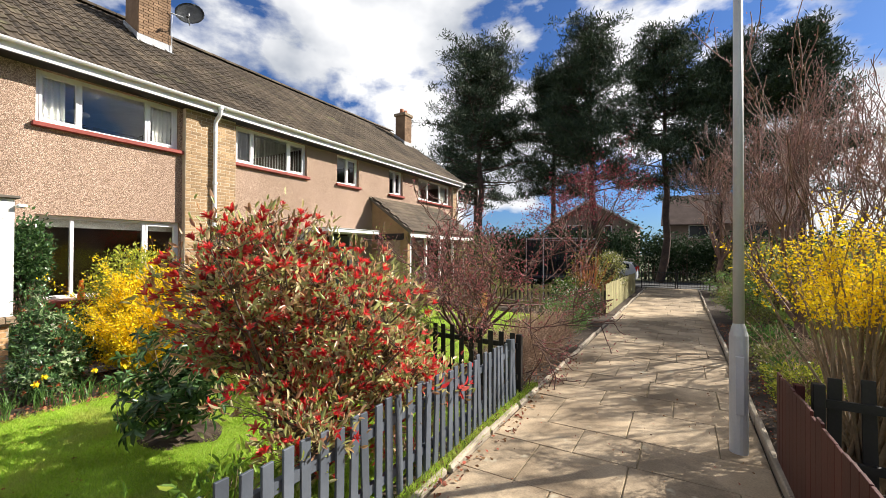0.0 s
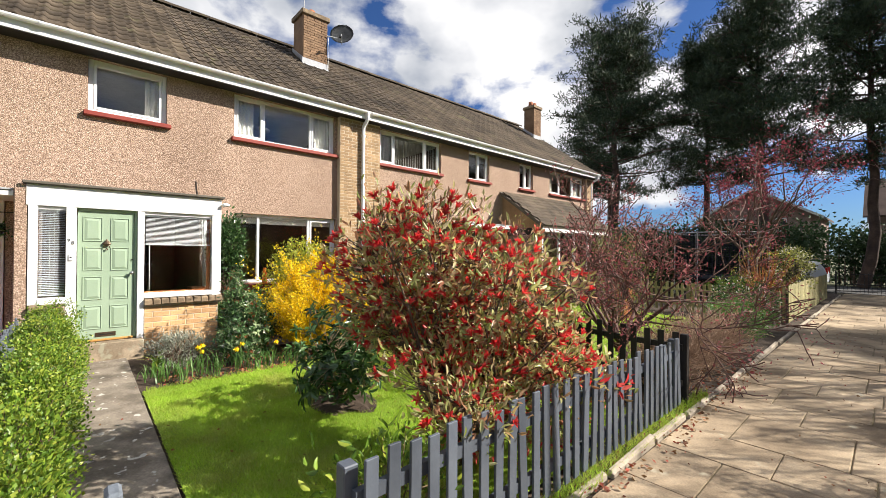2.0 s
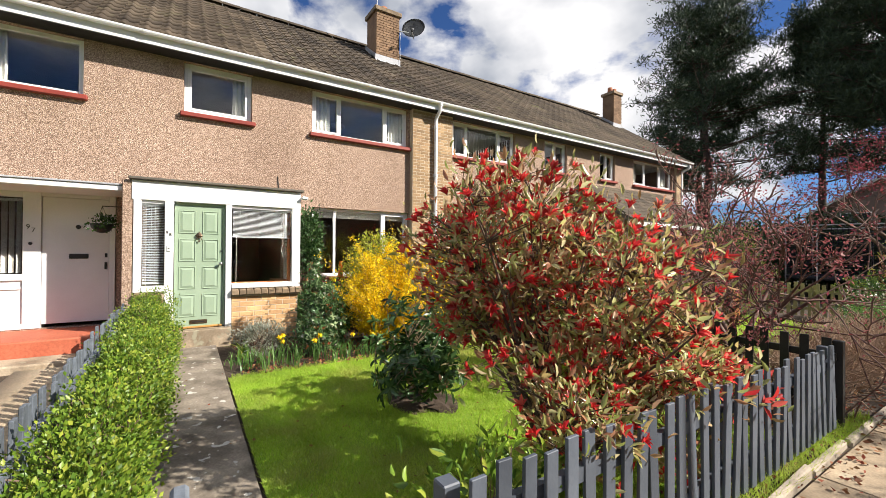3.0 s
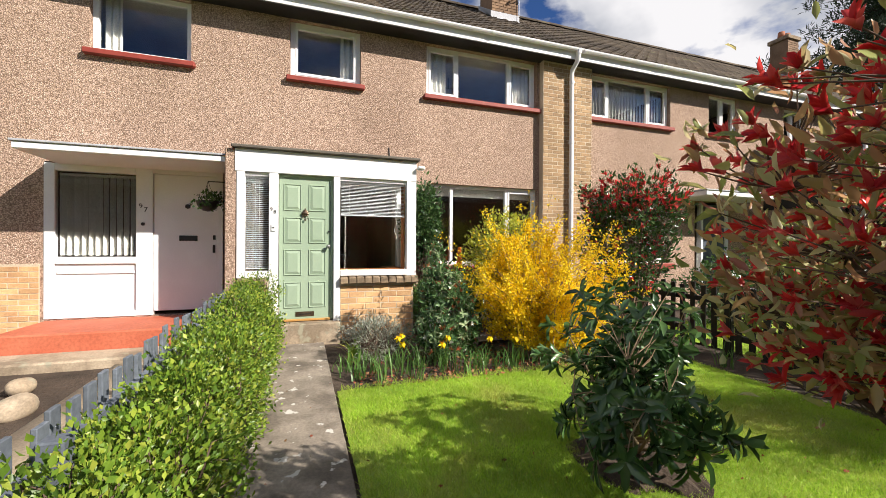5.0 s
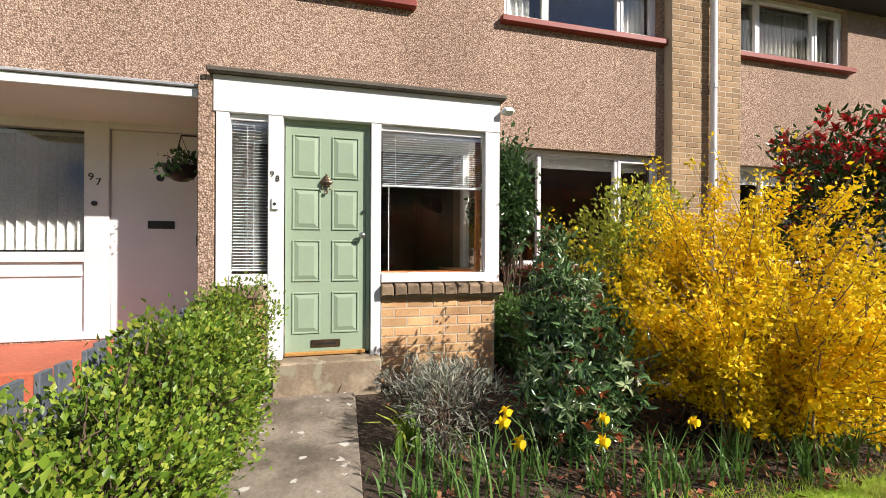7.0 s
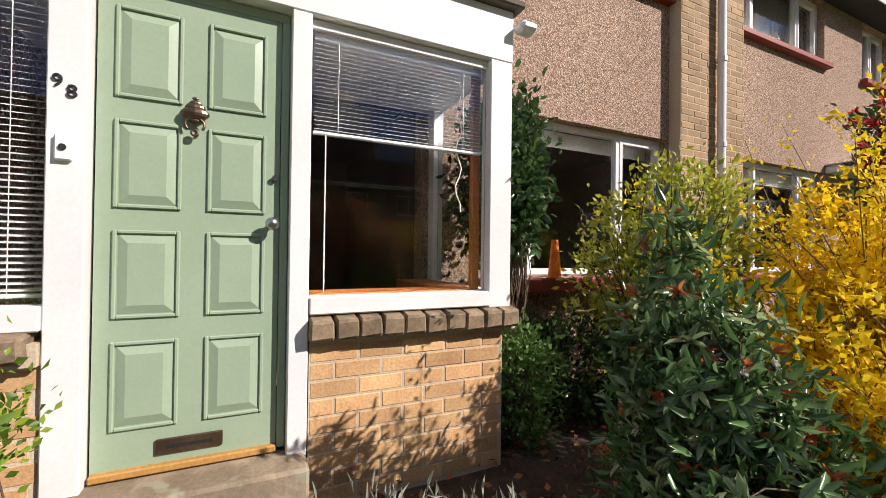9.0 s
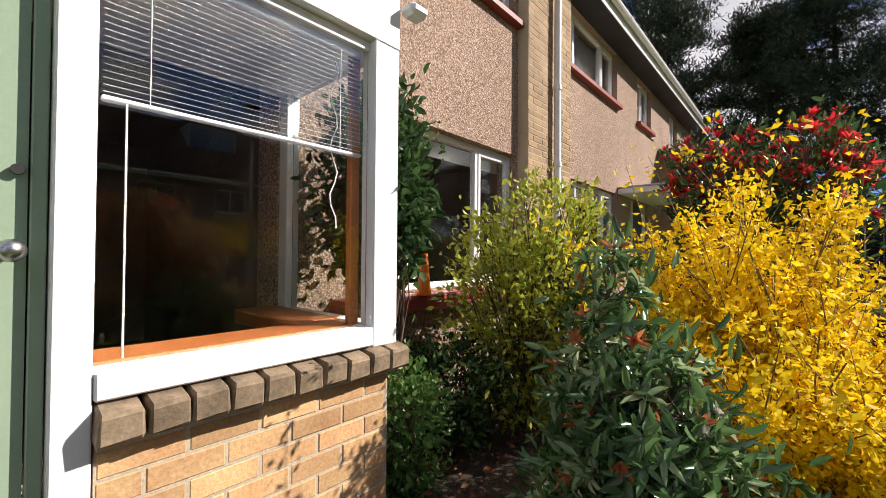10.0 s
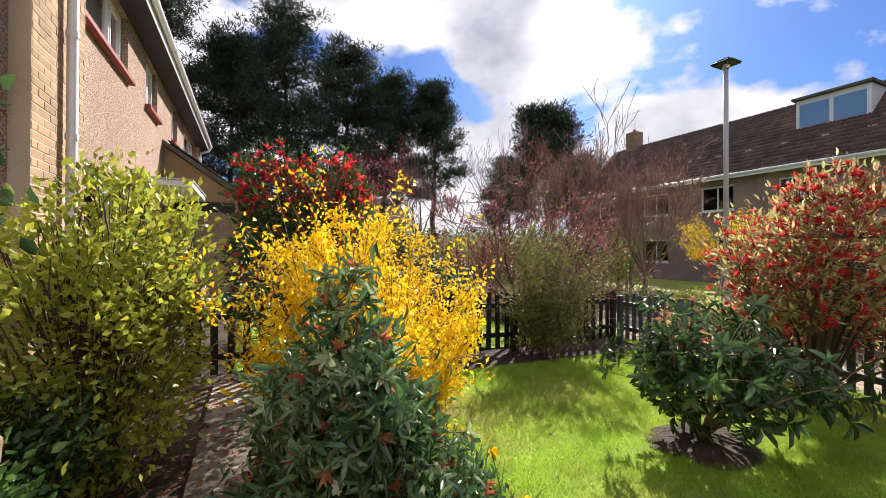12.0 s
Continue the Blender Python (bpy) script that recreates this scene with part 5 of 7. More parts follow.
picket_fence("picket_fence", (-1.99, 0.95), (-1.99, 5.31), 32, 0.84, FENCE, "slate grey painted picket fence along the front garden", face=-1)
picket_fence("picket_fence", (-2.0, 5.45), (-8.4, 5.45), 40, 0.88, FENCEB, "black stained picket fence between two gardens")
picket_fence("picket_fence", (-2.3, -0.62), (-8.1, -0.62), 42, 0.8, FENCEW, "weathered grey-blue picket fence behind the hedge")
picket_fence("picket_fence", (-2.3, 13.6), (-8.4, 13.6), 42, 0.9, FENCEO, "pale lichened picket fence of a farther garden")
picket_fence("picket_fence", (0.98, 4.55), (4.4, 4.55), 15, 0.97, FENCEB, "black stained picket fence across the path's verge", width=0.09)


def gate_post():
    g = group_of("gate_post", "weathered grey gate post with a split top", "post", at=(-2.3, -0.02, 0))
    bm = boxed(-2.36, -2.27, -0.05, 0.04, -0.1, 0.86, 0.01)
    part("shaft", bm, FENCEW, g)
    part("cap", boxed(-2.37, -2.26, 0.045, 0.10, 0.5, 0.9, 0.012), FENCEW, g)


gate_post()


def board_fence(name, x, y0, y1, h, mat, label, pitch=0.13, side=-1, gap=0.012):
    g = group_of(name, label, "fence", at=(x, y0, 0))
    me = unit_block("board", mat, 0.003, 0.02, pitch - gap, 1.0)
    n = int((y1 - y0) / pitch)
    for i in range(n):
        hh = h + 0.012 * rng.normal()
        piece("board", me, g, (0, (i + 0.5) * pitch, hh / 2), (0, 0, 0.02 * rng.normal()), (1, 1, hh))
    for z in (0.25 * h, 0.8 * h):
        part("rail", boxed(*sorted((x + side * 0.06, x + side * 0.011)), y0, y1, z - 0.03, z + 0.03), mat, g)
    for y in np.arange(y0, y1 + 0.1, 2.0):
        part("post", boxed(*sorted((x + side * 0.13, x + side * 0.062)), y - 0.04, y + 0.04, 0, h - 0.03), mat, g)
    return g


board_fence("board_fence", -2.15, 14.1, 23.6, 1.0, FENCEO, "pale sunlit close-boarded fence beside the pavement")
board_fence("garden_screen", 0.785, 0.6, 4.95, 0.9, REDWOOD, "dark reddish brown boarded panel beside the pavement, colour lowered for its shaded face", 0.13, 1, 0.002)


# ---- lamp post ----
def lamp_post(x, y):
    g = group_of("street_lamp", "grey painted steel lamp post with a flat lantern", "street lamp", at=(x, y, 0))
    part("base", rod(rod(bmesh.new(), (x, y, -0.1), (x, y, 1.18), 0.083, 0.083, 20), (x, y, 1.18), (x, y, 1.3), 0.083, 0.05, 20), STEEL, g, smooth=False)
    part("column", rod(bmesh.new(), (x, y, 1.3), (x, y, 5.15), 0.05, 0.04, 18), STEEL, g, smooth=True)
    part("access_door", boxed(x - 0.04, x + 0.04, y - 0.09, y - 0.078, 0.4, 0.98, 0.006), STEEL, g)
    head = bmesh.new()
    box(head, x - 0.2, x + 0.2, y - 0.2, y + 0.2, 5.18, 5.28, 0.03)
    for v in head.verts:
        if v.co.z > 5.23:
            v.co.x = x + (v.co.x - x) * 0.6
            v.co.y = y + (v.co.y - y) * 0.6
    part("lantern", head, BLACK, g)
    part("collar", rod(bmesh.new(), (x, y, 5.1), (x, y, 5.18), 0.055, 0.07, 14), STEEL, g)
    part("sensor", rod(bmesh.new(), (x + 0.1, y, 5.27), (x + 0.1, y, 5.33), 0.04, n=12), BLACK, g)


lamp_post(0.5, 5.05)


# ---- plants ----
def shrub(name, label, base, c, r, n, leaf, width, mat, stems=16, stem_mat=None, stem_r=0.015, clumps=90, size=0.16, shape="leaf", up=0.3, extra=(), shell=0.55, spread=0.8, category="shrub"):
    """A shrub: bowed stems to its clumps, leaves gathered round them. extra: more leaf kinds (n, length, width, material, part, z above which they grow)."""
    g = group_of(name, label, category, at=base)
    pts, u, cen = clumped(n, c, r, clumps, size, shell)
    keep = pts[:, 2] > base[2] + 0.03
    pts, u = pts[keep], u[keep]
    sel = cen[rng.choice(len(cen), min(stems, len(cen)), replace=False)]
    sel = sel[sel[:, 2] > base[2] + 0.1]
    tubes("branchwork", stems_to(base, sel, stem_r), stem_mat or BARK, g)
    mids = [s[0][rng.integers(3, 6)] for s in stems_to(base, cen, stem_r)]
    tubes("twigwork", [(np.array([m, m + (q - m) * 0.5 + 0.03 * rng.normal(size=3), q]), np.array((0.006, 0.004, 0.002))) for m, q in zip(mids, cen) if q[2] > base[2] + 0.1], stem_mat or BARK, g, sides=4)
    leaves("foliage", pts, leaf, width, mat, g, "", shape, up, u, spread)
    for m, ln, wd, mt, nm, lo, hi in extra:
        idx = rng.integers(0, len(cen), m * 4)
        cc = cen[idx]
        cc = cc[(cc[:, 2] > lo) & (cc[:, 2] < hi)][:m]
        uu = cc - np.array(c)
        uu = uu / (np.linalg.norm(uu, axis=1, keepdims=True) + 1e-6)
        q = cc + uu * size * 0.45 + rng.normal(size=cc.shape) * size * 0.3
        leaves(nm, q, ln, wd, mt, g, "", shape, 0.5, uu, 0.7)
    return g


PHOT = [(0.6, 7, 0.07, 0.02, 0.5, L_RED, "red_foliage", 0.0), (0.2, 6, 0.07, 0.022, 1.0, L_BRONZE, "green_foliage", 0.0), (0.8, 6, 0.075, 0.02, 0.4, L_RED, "red_crown", 1.8)]
whorl_shrub("red_tipped_shrub", "large shrub with bright red young leaves over bronze green ones", (-2.75, 2.4, 0.03), [((-2.98, 2.05, 1.68), (0.74, 0.70, 0.72)), ((-2.62, 2.68, 1.45), (0.72, 0.72, 0.7)), ((-2.48, 2.3, 0.95), (0.45, 0.8, 0.32)), ((-3.35, 2.3, 1.25), (0.42, 0.6, 0.5)), ((-2.3, 2.95, 0.95), (0.42, 0.5, 0.4)), ((-2.22, 1.95, 0.72), (0.26, 0.5, 0.26))], 1780, PHOT, BARK, 44, 0.02, 0.3, 0.7, loose=(8000, 0.07, 0.022, L_BRONZE))
whorl_shrub("red_tipped_shrub", "red-tipped evergreen shrub behind the yellow one", (-7.3, 4.9, 0.10), [((-7.35, 4.9, 1.5), (0.8, 0.75, 0.8)), ((-7.0, 4.9, 2.0), (0.55, 0.6, 0.55)), ((-7.6, 4.8, 2.1), (0.48, 0.5, 0.48))], 950, [(0.2, 6, 0.075, 0.022, 0.5, L_RED, "red_foliage", 0.0), (1.0, 7, 0.085, 0.024, 0.5, L_RED, "red_crown", 2.0)], BARK, 22, 0.018, 0.35, loose=(5200, 0.075, 0.028, L_DARK))
whorl_shrub("rhododendron", "dark glossy evergreen shrub standing on the lawn", (-4.65, 2.3, 0.1), [((-4.65, 2.3, 0.8), (0.52, 0.54, 0.46)), ((-4.2, 1.98, 0.6), (0.52, 0.45, 0.34)), ((-4.85, 2.55, 0.62), (0.42, 0.42, 0.36)), ((-4.5, 2.2, 0.45), (0.6, 0.6, 0.26))], 270, [(0.8, 7, 0.115, 0.038, 1.2, L_DARK, "foliage", 0.0), (0.2, 6, 0.11, 0.036, 0.9, L_PIERIS, "young_foliage", 0.0)], TAN, 24, 0.014, 0.15, 0.2)
wand_shrub("forsythia", "tall bush covered in bright yellow flowers", (-7.05, 3.15, 0.10), [((-7.1, 3.1, 1.12), (0.82, 0.9, 0.8)), ((-6.75, 3.5, 1.0), (0.7, 0.7, 0.85)), ((-7.3, 2.8, 0.95), (0.5, 0.5, 0.6)), ((-6.75, 3.5, 0.65), (0.4, 0.4, 0.34)), ((-7.75, 3.0, 1.15), (0.34, 0.4, 0.36))], 150, 72000, 0.034, 0.019, L_YELLOW, TAN, 0.009, 7, 0.12, 0.03)
wand_shrub("forsythia", "overgrown bush of bright yellow flowers beside the lamp post", (1.38, 4.9, 0.0), [((1.6, 5.6, 1.95), (1.0, 1.05, 0.62)), ((2.1, 4.9, 1.85), (0.8, 0.8, 0.6))], 60, 21000, 0.034, 0.018, L_YELLOW, TAN, 0.022, 9, 0.66, 0.06, foot=0.08, low=1.35)
PIER = [(0.44, 9, 0.072, 0.02, 1.25, L_PIERIS, "foliage", 0.0), (0.34, 8, 0.07, 0.02, 1.1, L_PALE, "pale_foliage", 0.0), (0.16, 7, 0.06, 0.014, 0.45, L_ORANGE, "young_foliage", 0.0), (0.05, 9, 0.03, 0.02, 1.0, L_WHITE, "blossom", 0.0)]
whorl_shrub("pieris", "evergreen shrub with drooping dark leaves and orange shoots", (-7.3, 1.95, 0.10), [((-7.28, 1.98, 0.5), (0.42, 0.44, 0.38)), ((-7.4, 1.92, 0.88), (0.28, 0.3, 0.35)), ((-7.48, 1.86, 1.15), (0.17, 0.18, 0.3)), ((-7.1, 1.85, 0.35), (0.24, 0.28, 0.22)), ((-7.62, 2.12, 0.5), (0.28, 0.3, 0.36)), ((-7.6, 2.2, 0.85), (0.24, 0.26, 0.28))], 950, PIER, BARK, 30, 0.011, 0.4, 0.3, loose=(3400, 0.068, 0.019, L_PIERIS))
shrub("ivy_column", "tall dark leafy evergreen against the porch corner", (-9.0, 2.25, 0.10), (-8.97, 2.14, 1.84), (0.36, 0.22, 0.6), 4600, 0.065, 0.036, L_DARK, 16, BARK, 0.015, 190, 0.14, up=0.1)
shrub("golden_privet", "yellow-green leafy shrub under the living room window", (-8.62, 3.3, 0.10), (-8.62, 3.42, 1.12), (0.54, 0.72, 0.9), 11000, 0.056, 0.03, L_YG, 46, BARK, 0.009, 360, 0.15, "small", 0.3, shell=0.3)
shrub("leafy_shrub", "low mid green shrub at the porch corner", (-8.7, 2.08, 0.10), (-8.7, 2.08, 0.55), (0.22, 0.17, 0.45), 2600, 0.04, 0.022, L_MID, 14, BARK, 0.008, 120, 0.1)
shrub("low_evergreen", "low dark evergreen growth below the red window ledge", (-8.95, 2.75, 0.1), (-8.95, 2.8, 0.45), (0.36, 0.42, 0.38), 3200, 0.055, 0.026, L_DARK, 18, BARK, 0.007, 110, 0.13)
for i, x in enumerate(np.arange(-7.85, -2.5, 0.5)):
    hh = (1.02, 1.0, 0.88, 0.8, 0.78, 0.84, 0.84, 0.76, 0.8, 0.82, 0.72)[i % 11]
    z = gz(x)
    tagged(shrub("box_hedge", "clipped fresh green hedge bush beside the garden path", (x, -0.33, z), (x, -0.33, z + hh * 0.5), (0.33, (0.33 if i < 5 else 0.26) + 0.03 * (i % 2), hh * 0.48), 8500, 0.029, 0.017, L_HEDGE, 8, BARK, 0.006, 200, 0.085, "small", 0.5, shell=0.5, category="hedge"), group="hedge along the garden path")
tangle("twiggy_hedge", "leafless pale brown twiggy shrub by the pavement", -2.75, -2.1, 5.75, 8.9, 0.85, 1700, PALETWIG, 0.007)
shrub("low_hedge", "low rounded green hedge by the pavement", (-2.5, 10.4, 0), (-2.5, 10.4, 0.45), (0.5, 1.4, 0.42), 3500, 0.045, 0.025, L_MID, 14, BARK, 0.01, 150, 0.14, "small", category="hedge")
shrub("flowering_shrub", "grey-green shrub with small white flowers", (-2.9, 12.4, 0), (-2.8, 12.4, 0.6), (0.8, 0.8, 0.6), 2000, 0.06, 0.03, L_DARK, 14, BARK, 0.01, 90, 0.16, "small", extra=[(250, 0.05, 0.03, L_WHITE, "flowers", 0.2, 2)])
wand_shrub("twiggy_shrub", "half-bare green and brown shrub at the lawn's corner", (-3.9, 5.05, 0.06), [((-3.9, 5.05, 1.05), (0.8, 0.45, 0.9))], 60, 12000, 0.05, 0.022, L_OLIVE, TWIG, 0.008, 8, 0.1, 0.06)
shrub("grey_shrub", "grey-green lavender clump at the lawn's edge", (-7.3, 1.05, 0.10), (-7.3, 1.05, 0.36), (0.3, 0.32, 0.24), 700, 0.07, 0.008, L_GREY, 18, BARK, 0.004, 60, 0.08, "small", 0.6)


def tree(name, label, base, h, r0, limbs, crown_r, n, leaf, width, leafmat, bark, depth=3, start=0.25, spread=0.55, lift=0.25, clump=0.22, shape="small", fork=3):
    g = group_of(name, label, "tree", at=base)
    lines, tips = [], []
    base = np.array(base, float)
    trunk_h = h * start
    top = base + np.array((0.05 * h * rng.normal() * 0.3, 0.05 * h * rng.normal() * 0.3, trunk_h))
    pts = np.linspace(base - (0, 0, 0.1), top, 6) + np.concatenate([np.zeros((1, 3)), rng.normal(size=(5, 3)) * 0.03 * r0 * 10])
    lines.append((pts, np.linspace(r0 * 1.25, r0 * 0.8, 6)))
    for k in range(limbs):
        a = 2 * math.pi * (k + rng.uniform(-0.3, 0.3)) / limbs
        d = np.array((math.cos(a) * crown_r, math.sin(a) * crown_r, (h - trunk_h) * rng.uniform(0.5, 0.95)))
        L = np.linalg.norm(d) * 0.45
        grow(lines, tips, pts[-1 - (k % 2)], d / np.linalg.norm(d), L, r0 * 0.55, depth, fork, 0.22, spread, lift, 0.66)
    tubes("trunk", lines[:1], bark, g, sides=9)
    tubes("branchwork", [(p, np.maximum(r, 0.007)) for p, r in lines[1:]], bark, g, sides=4)
    tips = np.array(tips)
    if n:
        q = tips[rng.integers(0, len(tips), n)] + rng.normal(size=(n, 3)) * clump * 0.5
        leaves("crown", q, leaf, width, leafmat, g, "", shape)
    return g


tree("cherry_plum", "small pink-budded tree with twisted brown branches", (-3.2, 6.5, 0.03), 3.0, 0.075, 10, 1.8, 7500, 0.04, 0.02, L_BUD, DARKTWIG, 4, 0.12, 0.6, 0.1, 0.13)
tree("purple_plum", "tree with sparse dark purple-red young leaves", (-3.6, 17.5, 0), 6.5, 0.11, 7, 3.0, 4200, 0.075, 0.045, L_PURPLE, BARK, 3, 0.3, 0.6, 0.15, 0.3)
tree("budding_tree", "wide bare tree with pinkish brown twigs in bud", (2.1, 11.0, 0), 5.6, 0.10, 9, 2.4, 6000, 0.03, 0.015, L_PINK, TWIG, 4, 0.12, 0.5, 0.35, 0.14)
tree("budding_tree", "bare tree with pinkish brown twigs in bud", (3.6, 16.5, 0), 7.0, 0.12, 8, 2.6, 6000, 0.035, 0.016, L_PINK, TWIG, 4, 0.15, 0.5, 0.3, 0.16)
tree("budding_tree", "slender bare tree beside the opposite gardens", (3.5, 9.2, 0), 4.9, 0.08, 9, 2.1, 7000, 0.03, 0.015, L_PINK, TWIG, 4, 0.2, 0.5, 0.25, 0.14)
tree("budding_tree", "pinkish bare tree in the gardens opposite", (5.6, 12.0, 0), 5.6, 0.09, 9, 2.3, 6000, 0.032, 0.016, L_PINK, TWIG, 4, 0.16, 0.5, 0.2, 0.15)
tree("bare_tree", "greyish leafless tree behind the gardens", (1.6, 24.0, 0), 8.0, 0.14, 8, 2.6, 0, 0, 0, None, TWIG, 4, 0.25, 0.5, 0.3)


def pine(base, h, crown, label):
    """Tall pine: straight trunk, uneven tiers of limbs, needle tufts gathered in flat clouds."""
    g = group_of("pine_tree", label, "tree", at=base)
    base = np.array(base, float)
    zs = np.linspace(0, 1, 12)
    wob = np.cumsum(rng.normal(size=(12, 2)) * 0.12, axis=0)
    pts = base + np.stack((wob[:, 0], wob[:, 1], zs * h), 1)
    pts[0, :2] = base[:2]
    tubes("trunk", [(pts, 0.3 * (1 - 0.85 * zs) * h / 18)], PINEBARK, g, sides=10)
    limbs, cloud = [], []
    for k in range(84):
        t = 0.34 + 0.65 * rng.uniform() ** 0.8
        p = base + np.array((np.interp(t, zs, wob[:, 0]), np.interp(t, zs, wob[:, 1]), t * h))
        a = rng.uniform(0, 2 * math.pi)
        L = crown * (1.05 - 0.72 * max(0, (t - 0.45) / 0.55) ** 1.3) * rng.uniform(0.55, 1.1) * (0.75 if t < 0.35 else 1)
        e = p + np.array((math.cos(a) * L, math.sin(a) * L, L * rng.uniform(-0.1, 0.35) + 0.3))
        m = (p + e) / 2 + np.array((0, 0, -0.08 * L)) + rng.normal(size=3) * 0.15
        s = np.linspace(0, 1, 6)[:, None]
        ln = (1 - s) ** 2 * p + 2 * s * (1 - s) * m + s ** 2 * e
        limbs.append((ln, 0.06 * (1 - 0.8 * s[:, 0])))
        for j in range(7):
            w = rng.uniform(0.35, 1.05)
            c = p + (e - p) * w + rng.normal(size=3) * np.array((0.55, 0.55, 0.22))
            cloud.append(c)
            limbs.append((np.array([p + (e - p) * w * 0.8, c]), np.array((0.02, 0.008))))
    tubes("branchwork", limbs, PINEBARK, g, sides=4)
    cloud = np.array(cloud)
    n = 34000
    idx = rng.integers(0, len(cloud), n)
    off = rng.normal(size=(n, 3)) * np.array((0.25, 0.25, 0.15))
    leaves("needle_foliage", cloud[idx] + off, 0.3, 0.055, L_PINE, g, "", "small", 0.5, off, 0.5)
    return g


for b, h, c in (((-13.6, 28.5, 0), 18.5, 5.0), ((-9.0, 33.0, 0), 16.5, 3.8), ((-5.2, 30.0, 0), 18.0, 4.7), ((-1.4, 32.5, 0), 17, 4.4), ((2.2, 33.5, 0), 16, 3.0), ((5.8, 31, 0), 15.5, 2.4), ((-16.5, 34, 0), 18, 3.8), ((20, 40, 0), 12, 3.8), ((28, 36, 0), 12, 3.4), ((11.5, 24.0, 0), 11.5, 3.0)):
    tagged(pine(b, h, c, "tall dark green pine against the sky"), group="row of pines behind the road")


# ---- bed plants, grass and litter ----
def strap_plant(name, label, x, y, n, h, wide, mat, flowers=0, category="plant"):
    """A clump of arching strap leaves, with yellow trumpet flowers."""
    z = gz(x)
    g = group_of(name, label, category, at=(x, y, z))
    vs, fs = [], []
    for k in range(n):
        a, lean, L = rng.uniform(0, 6.28), rng.uniform(0.1, 0.75), h * rng.uniform(0.6, 1.1)
        o = np.array((x + 0.05 * rng.normal(), y + 0.05 * rng.normal(), z))
        d, w = np.array((math.cos(a), math.sin(a), 0)), np.array((-math.sin(a), math.cos(a), 0))
        b = len(vs)
        for s in (0, 0.35, 0.7, 1.0):
            p = o + d * L * lean * s ** 1.7 + np.array((0, 0, L * (s - 0.45 * lean * s ** 3)))
            ww = wide * (1 - 0.9 * s ** 2) * 0.5
            vs += [p - w * ww, p + w * ww]
        fs += [(b + 2 * i, b + 2 * i + 1, b + 2 * i + 3, b + 2 * i + 2) for i in range(3)]
    from_arrays("foliage", np.array(vs), np.array(fs), mat, g)
    for k in range(flowers):
        p = np.array((x + 0.1 * rng.normal(), y + 0.1 * rng.normal(), z + h * rng.uniform(0.95, 1.25)))
        tubes("stalk", [(np.array([(x, y, z), (x + 0.3 * (p[0] - x), y + 0.3 * (p[1] - y), z + 0.6 * (p[2] - z)), p]), np.array((0.004, 0.004, 0.003)))], L_MID, g)
        bm = rod(bmesh.new(), p, p + np.array((0.035, 0.01, 0.004)), 0.012, 0.02, 10)
        fl = part("trumpet", bm, L_YELLOW, g, "yellow daffodil trumpet")
        d6 = np.array([(0.3, math.cos(t), math.sin(t)) for t in np.linspace(0, 6.28, 6, endpoint=False)])
        leaves("petal_ring", np.repeat(p[None], 6, 0), 0.045, 0.026, L_YELLOW, fl, "", "leaf", 0.0, d6, 0.02, 0.1)
    return g


strap_plant("lily_clump", "clump of broad pale green strap leaves", -7.35, 0.82, 16, 0.3, 0.05, L_HEDGE)
strap_plant("lily_clump", "small clump of strap leaves by the path", -6.75, 0.78, 18, 0.24, 0.02, L_MID)
for i, (x, y, f) in enumerate(((-6.75, 1.28, 2), (-6.7, 1.75, 2), (-6.62, 2.1, 1), (-6.6, 2.5, 2), (-6.55, 2.9, 1), (-6.6, 3.35, 2), (-6.75, 3.75, 0), (-6.9, 1.5, 1), (-6.6, 4.05, 1), (-7.0, 1.2, 0), (-6.65, 1.02, 0), (-5.9, 4.9, 1))):
    strap_plant("daffodil", "daffodil clump with narrow leaves and yellow flowers" if f else "tuft of narrow green bulb leaves", x, y, 22, 0.32, 0.013, L_MID, f, "flower")
for x, y in ((-7.6, 1.15), (-7.75, 0.9), (-7.5, 1.35)):
    shrub("lavender_clump", "grey-green lavender clump beside the porch", (x, y, gz(x)), (x, y, gz(x) + 0.22), (0.2, 0.2, 0.2), 420, 0.07, 0.008, L_GREY, 12, BARK, 0.004, 40, 0.07, "small", 0.8, category="plant")
shrub("sprawling_shrub", "pale variegated sprigs growing through the picket fence", (-2.2, 1.3, 0.0), (-2.2, 1.3, 0.45), (0.28, 0.4, 0.32), 420, 0.075, 0.03, L_HEDGE, 16, TAN, 0.006, 50, 0.12)
shrub("sprawling_shrub", "low red and green shoots beside the picket fence", (-2.35, 3.4, 0.0), (-2.3, 3.4, 0.5), (0.3, 0.9, 0.35), 700, 0.085, 0.03, L_BRONZE, 16, TAN, 0.006, 70, 0.14, extra=[(220, 0.09, 0.03, L_RED, "red_foliage", 0.2, 2)])
shrub("round_bush", "small clipped round green bush in the neighbour's bed", (-7.4, -2.75, gz(-7.4)), (-7.4, -2.75, gz(-7.4) + 0.17), (0.2, 0.2, 0.17), 1500, 0.022, 0.012, L_MID, 8, BARK, 0.006, 70, 0.04, "small")
shrub("golden_conifer", "golden yellow dwarf conifer in the neighbour's garden", (-6.2, -2.75, gz(-6.2)), (-6.2, -2.75, gz(-6.2) + 0.35), (0.24, 0.24, 0.38), 2600, 0.03, 0.01, L_YG, 8, BARK, 0.008, 90, 0.06, "small", 0.8)
shrub("golden_shrub", "low bright yellow-green mound beside the lamp post", (1.2, 6.2, 0), (1.2, 6.2, 0.5), (0.38, 0.38, 0.2), 1800, 0.035, 0.02, L_YG, 14, TAN, 0.006, 80, 0.08, "small")
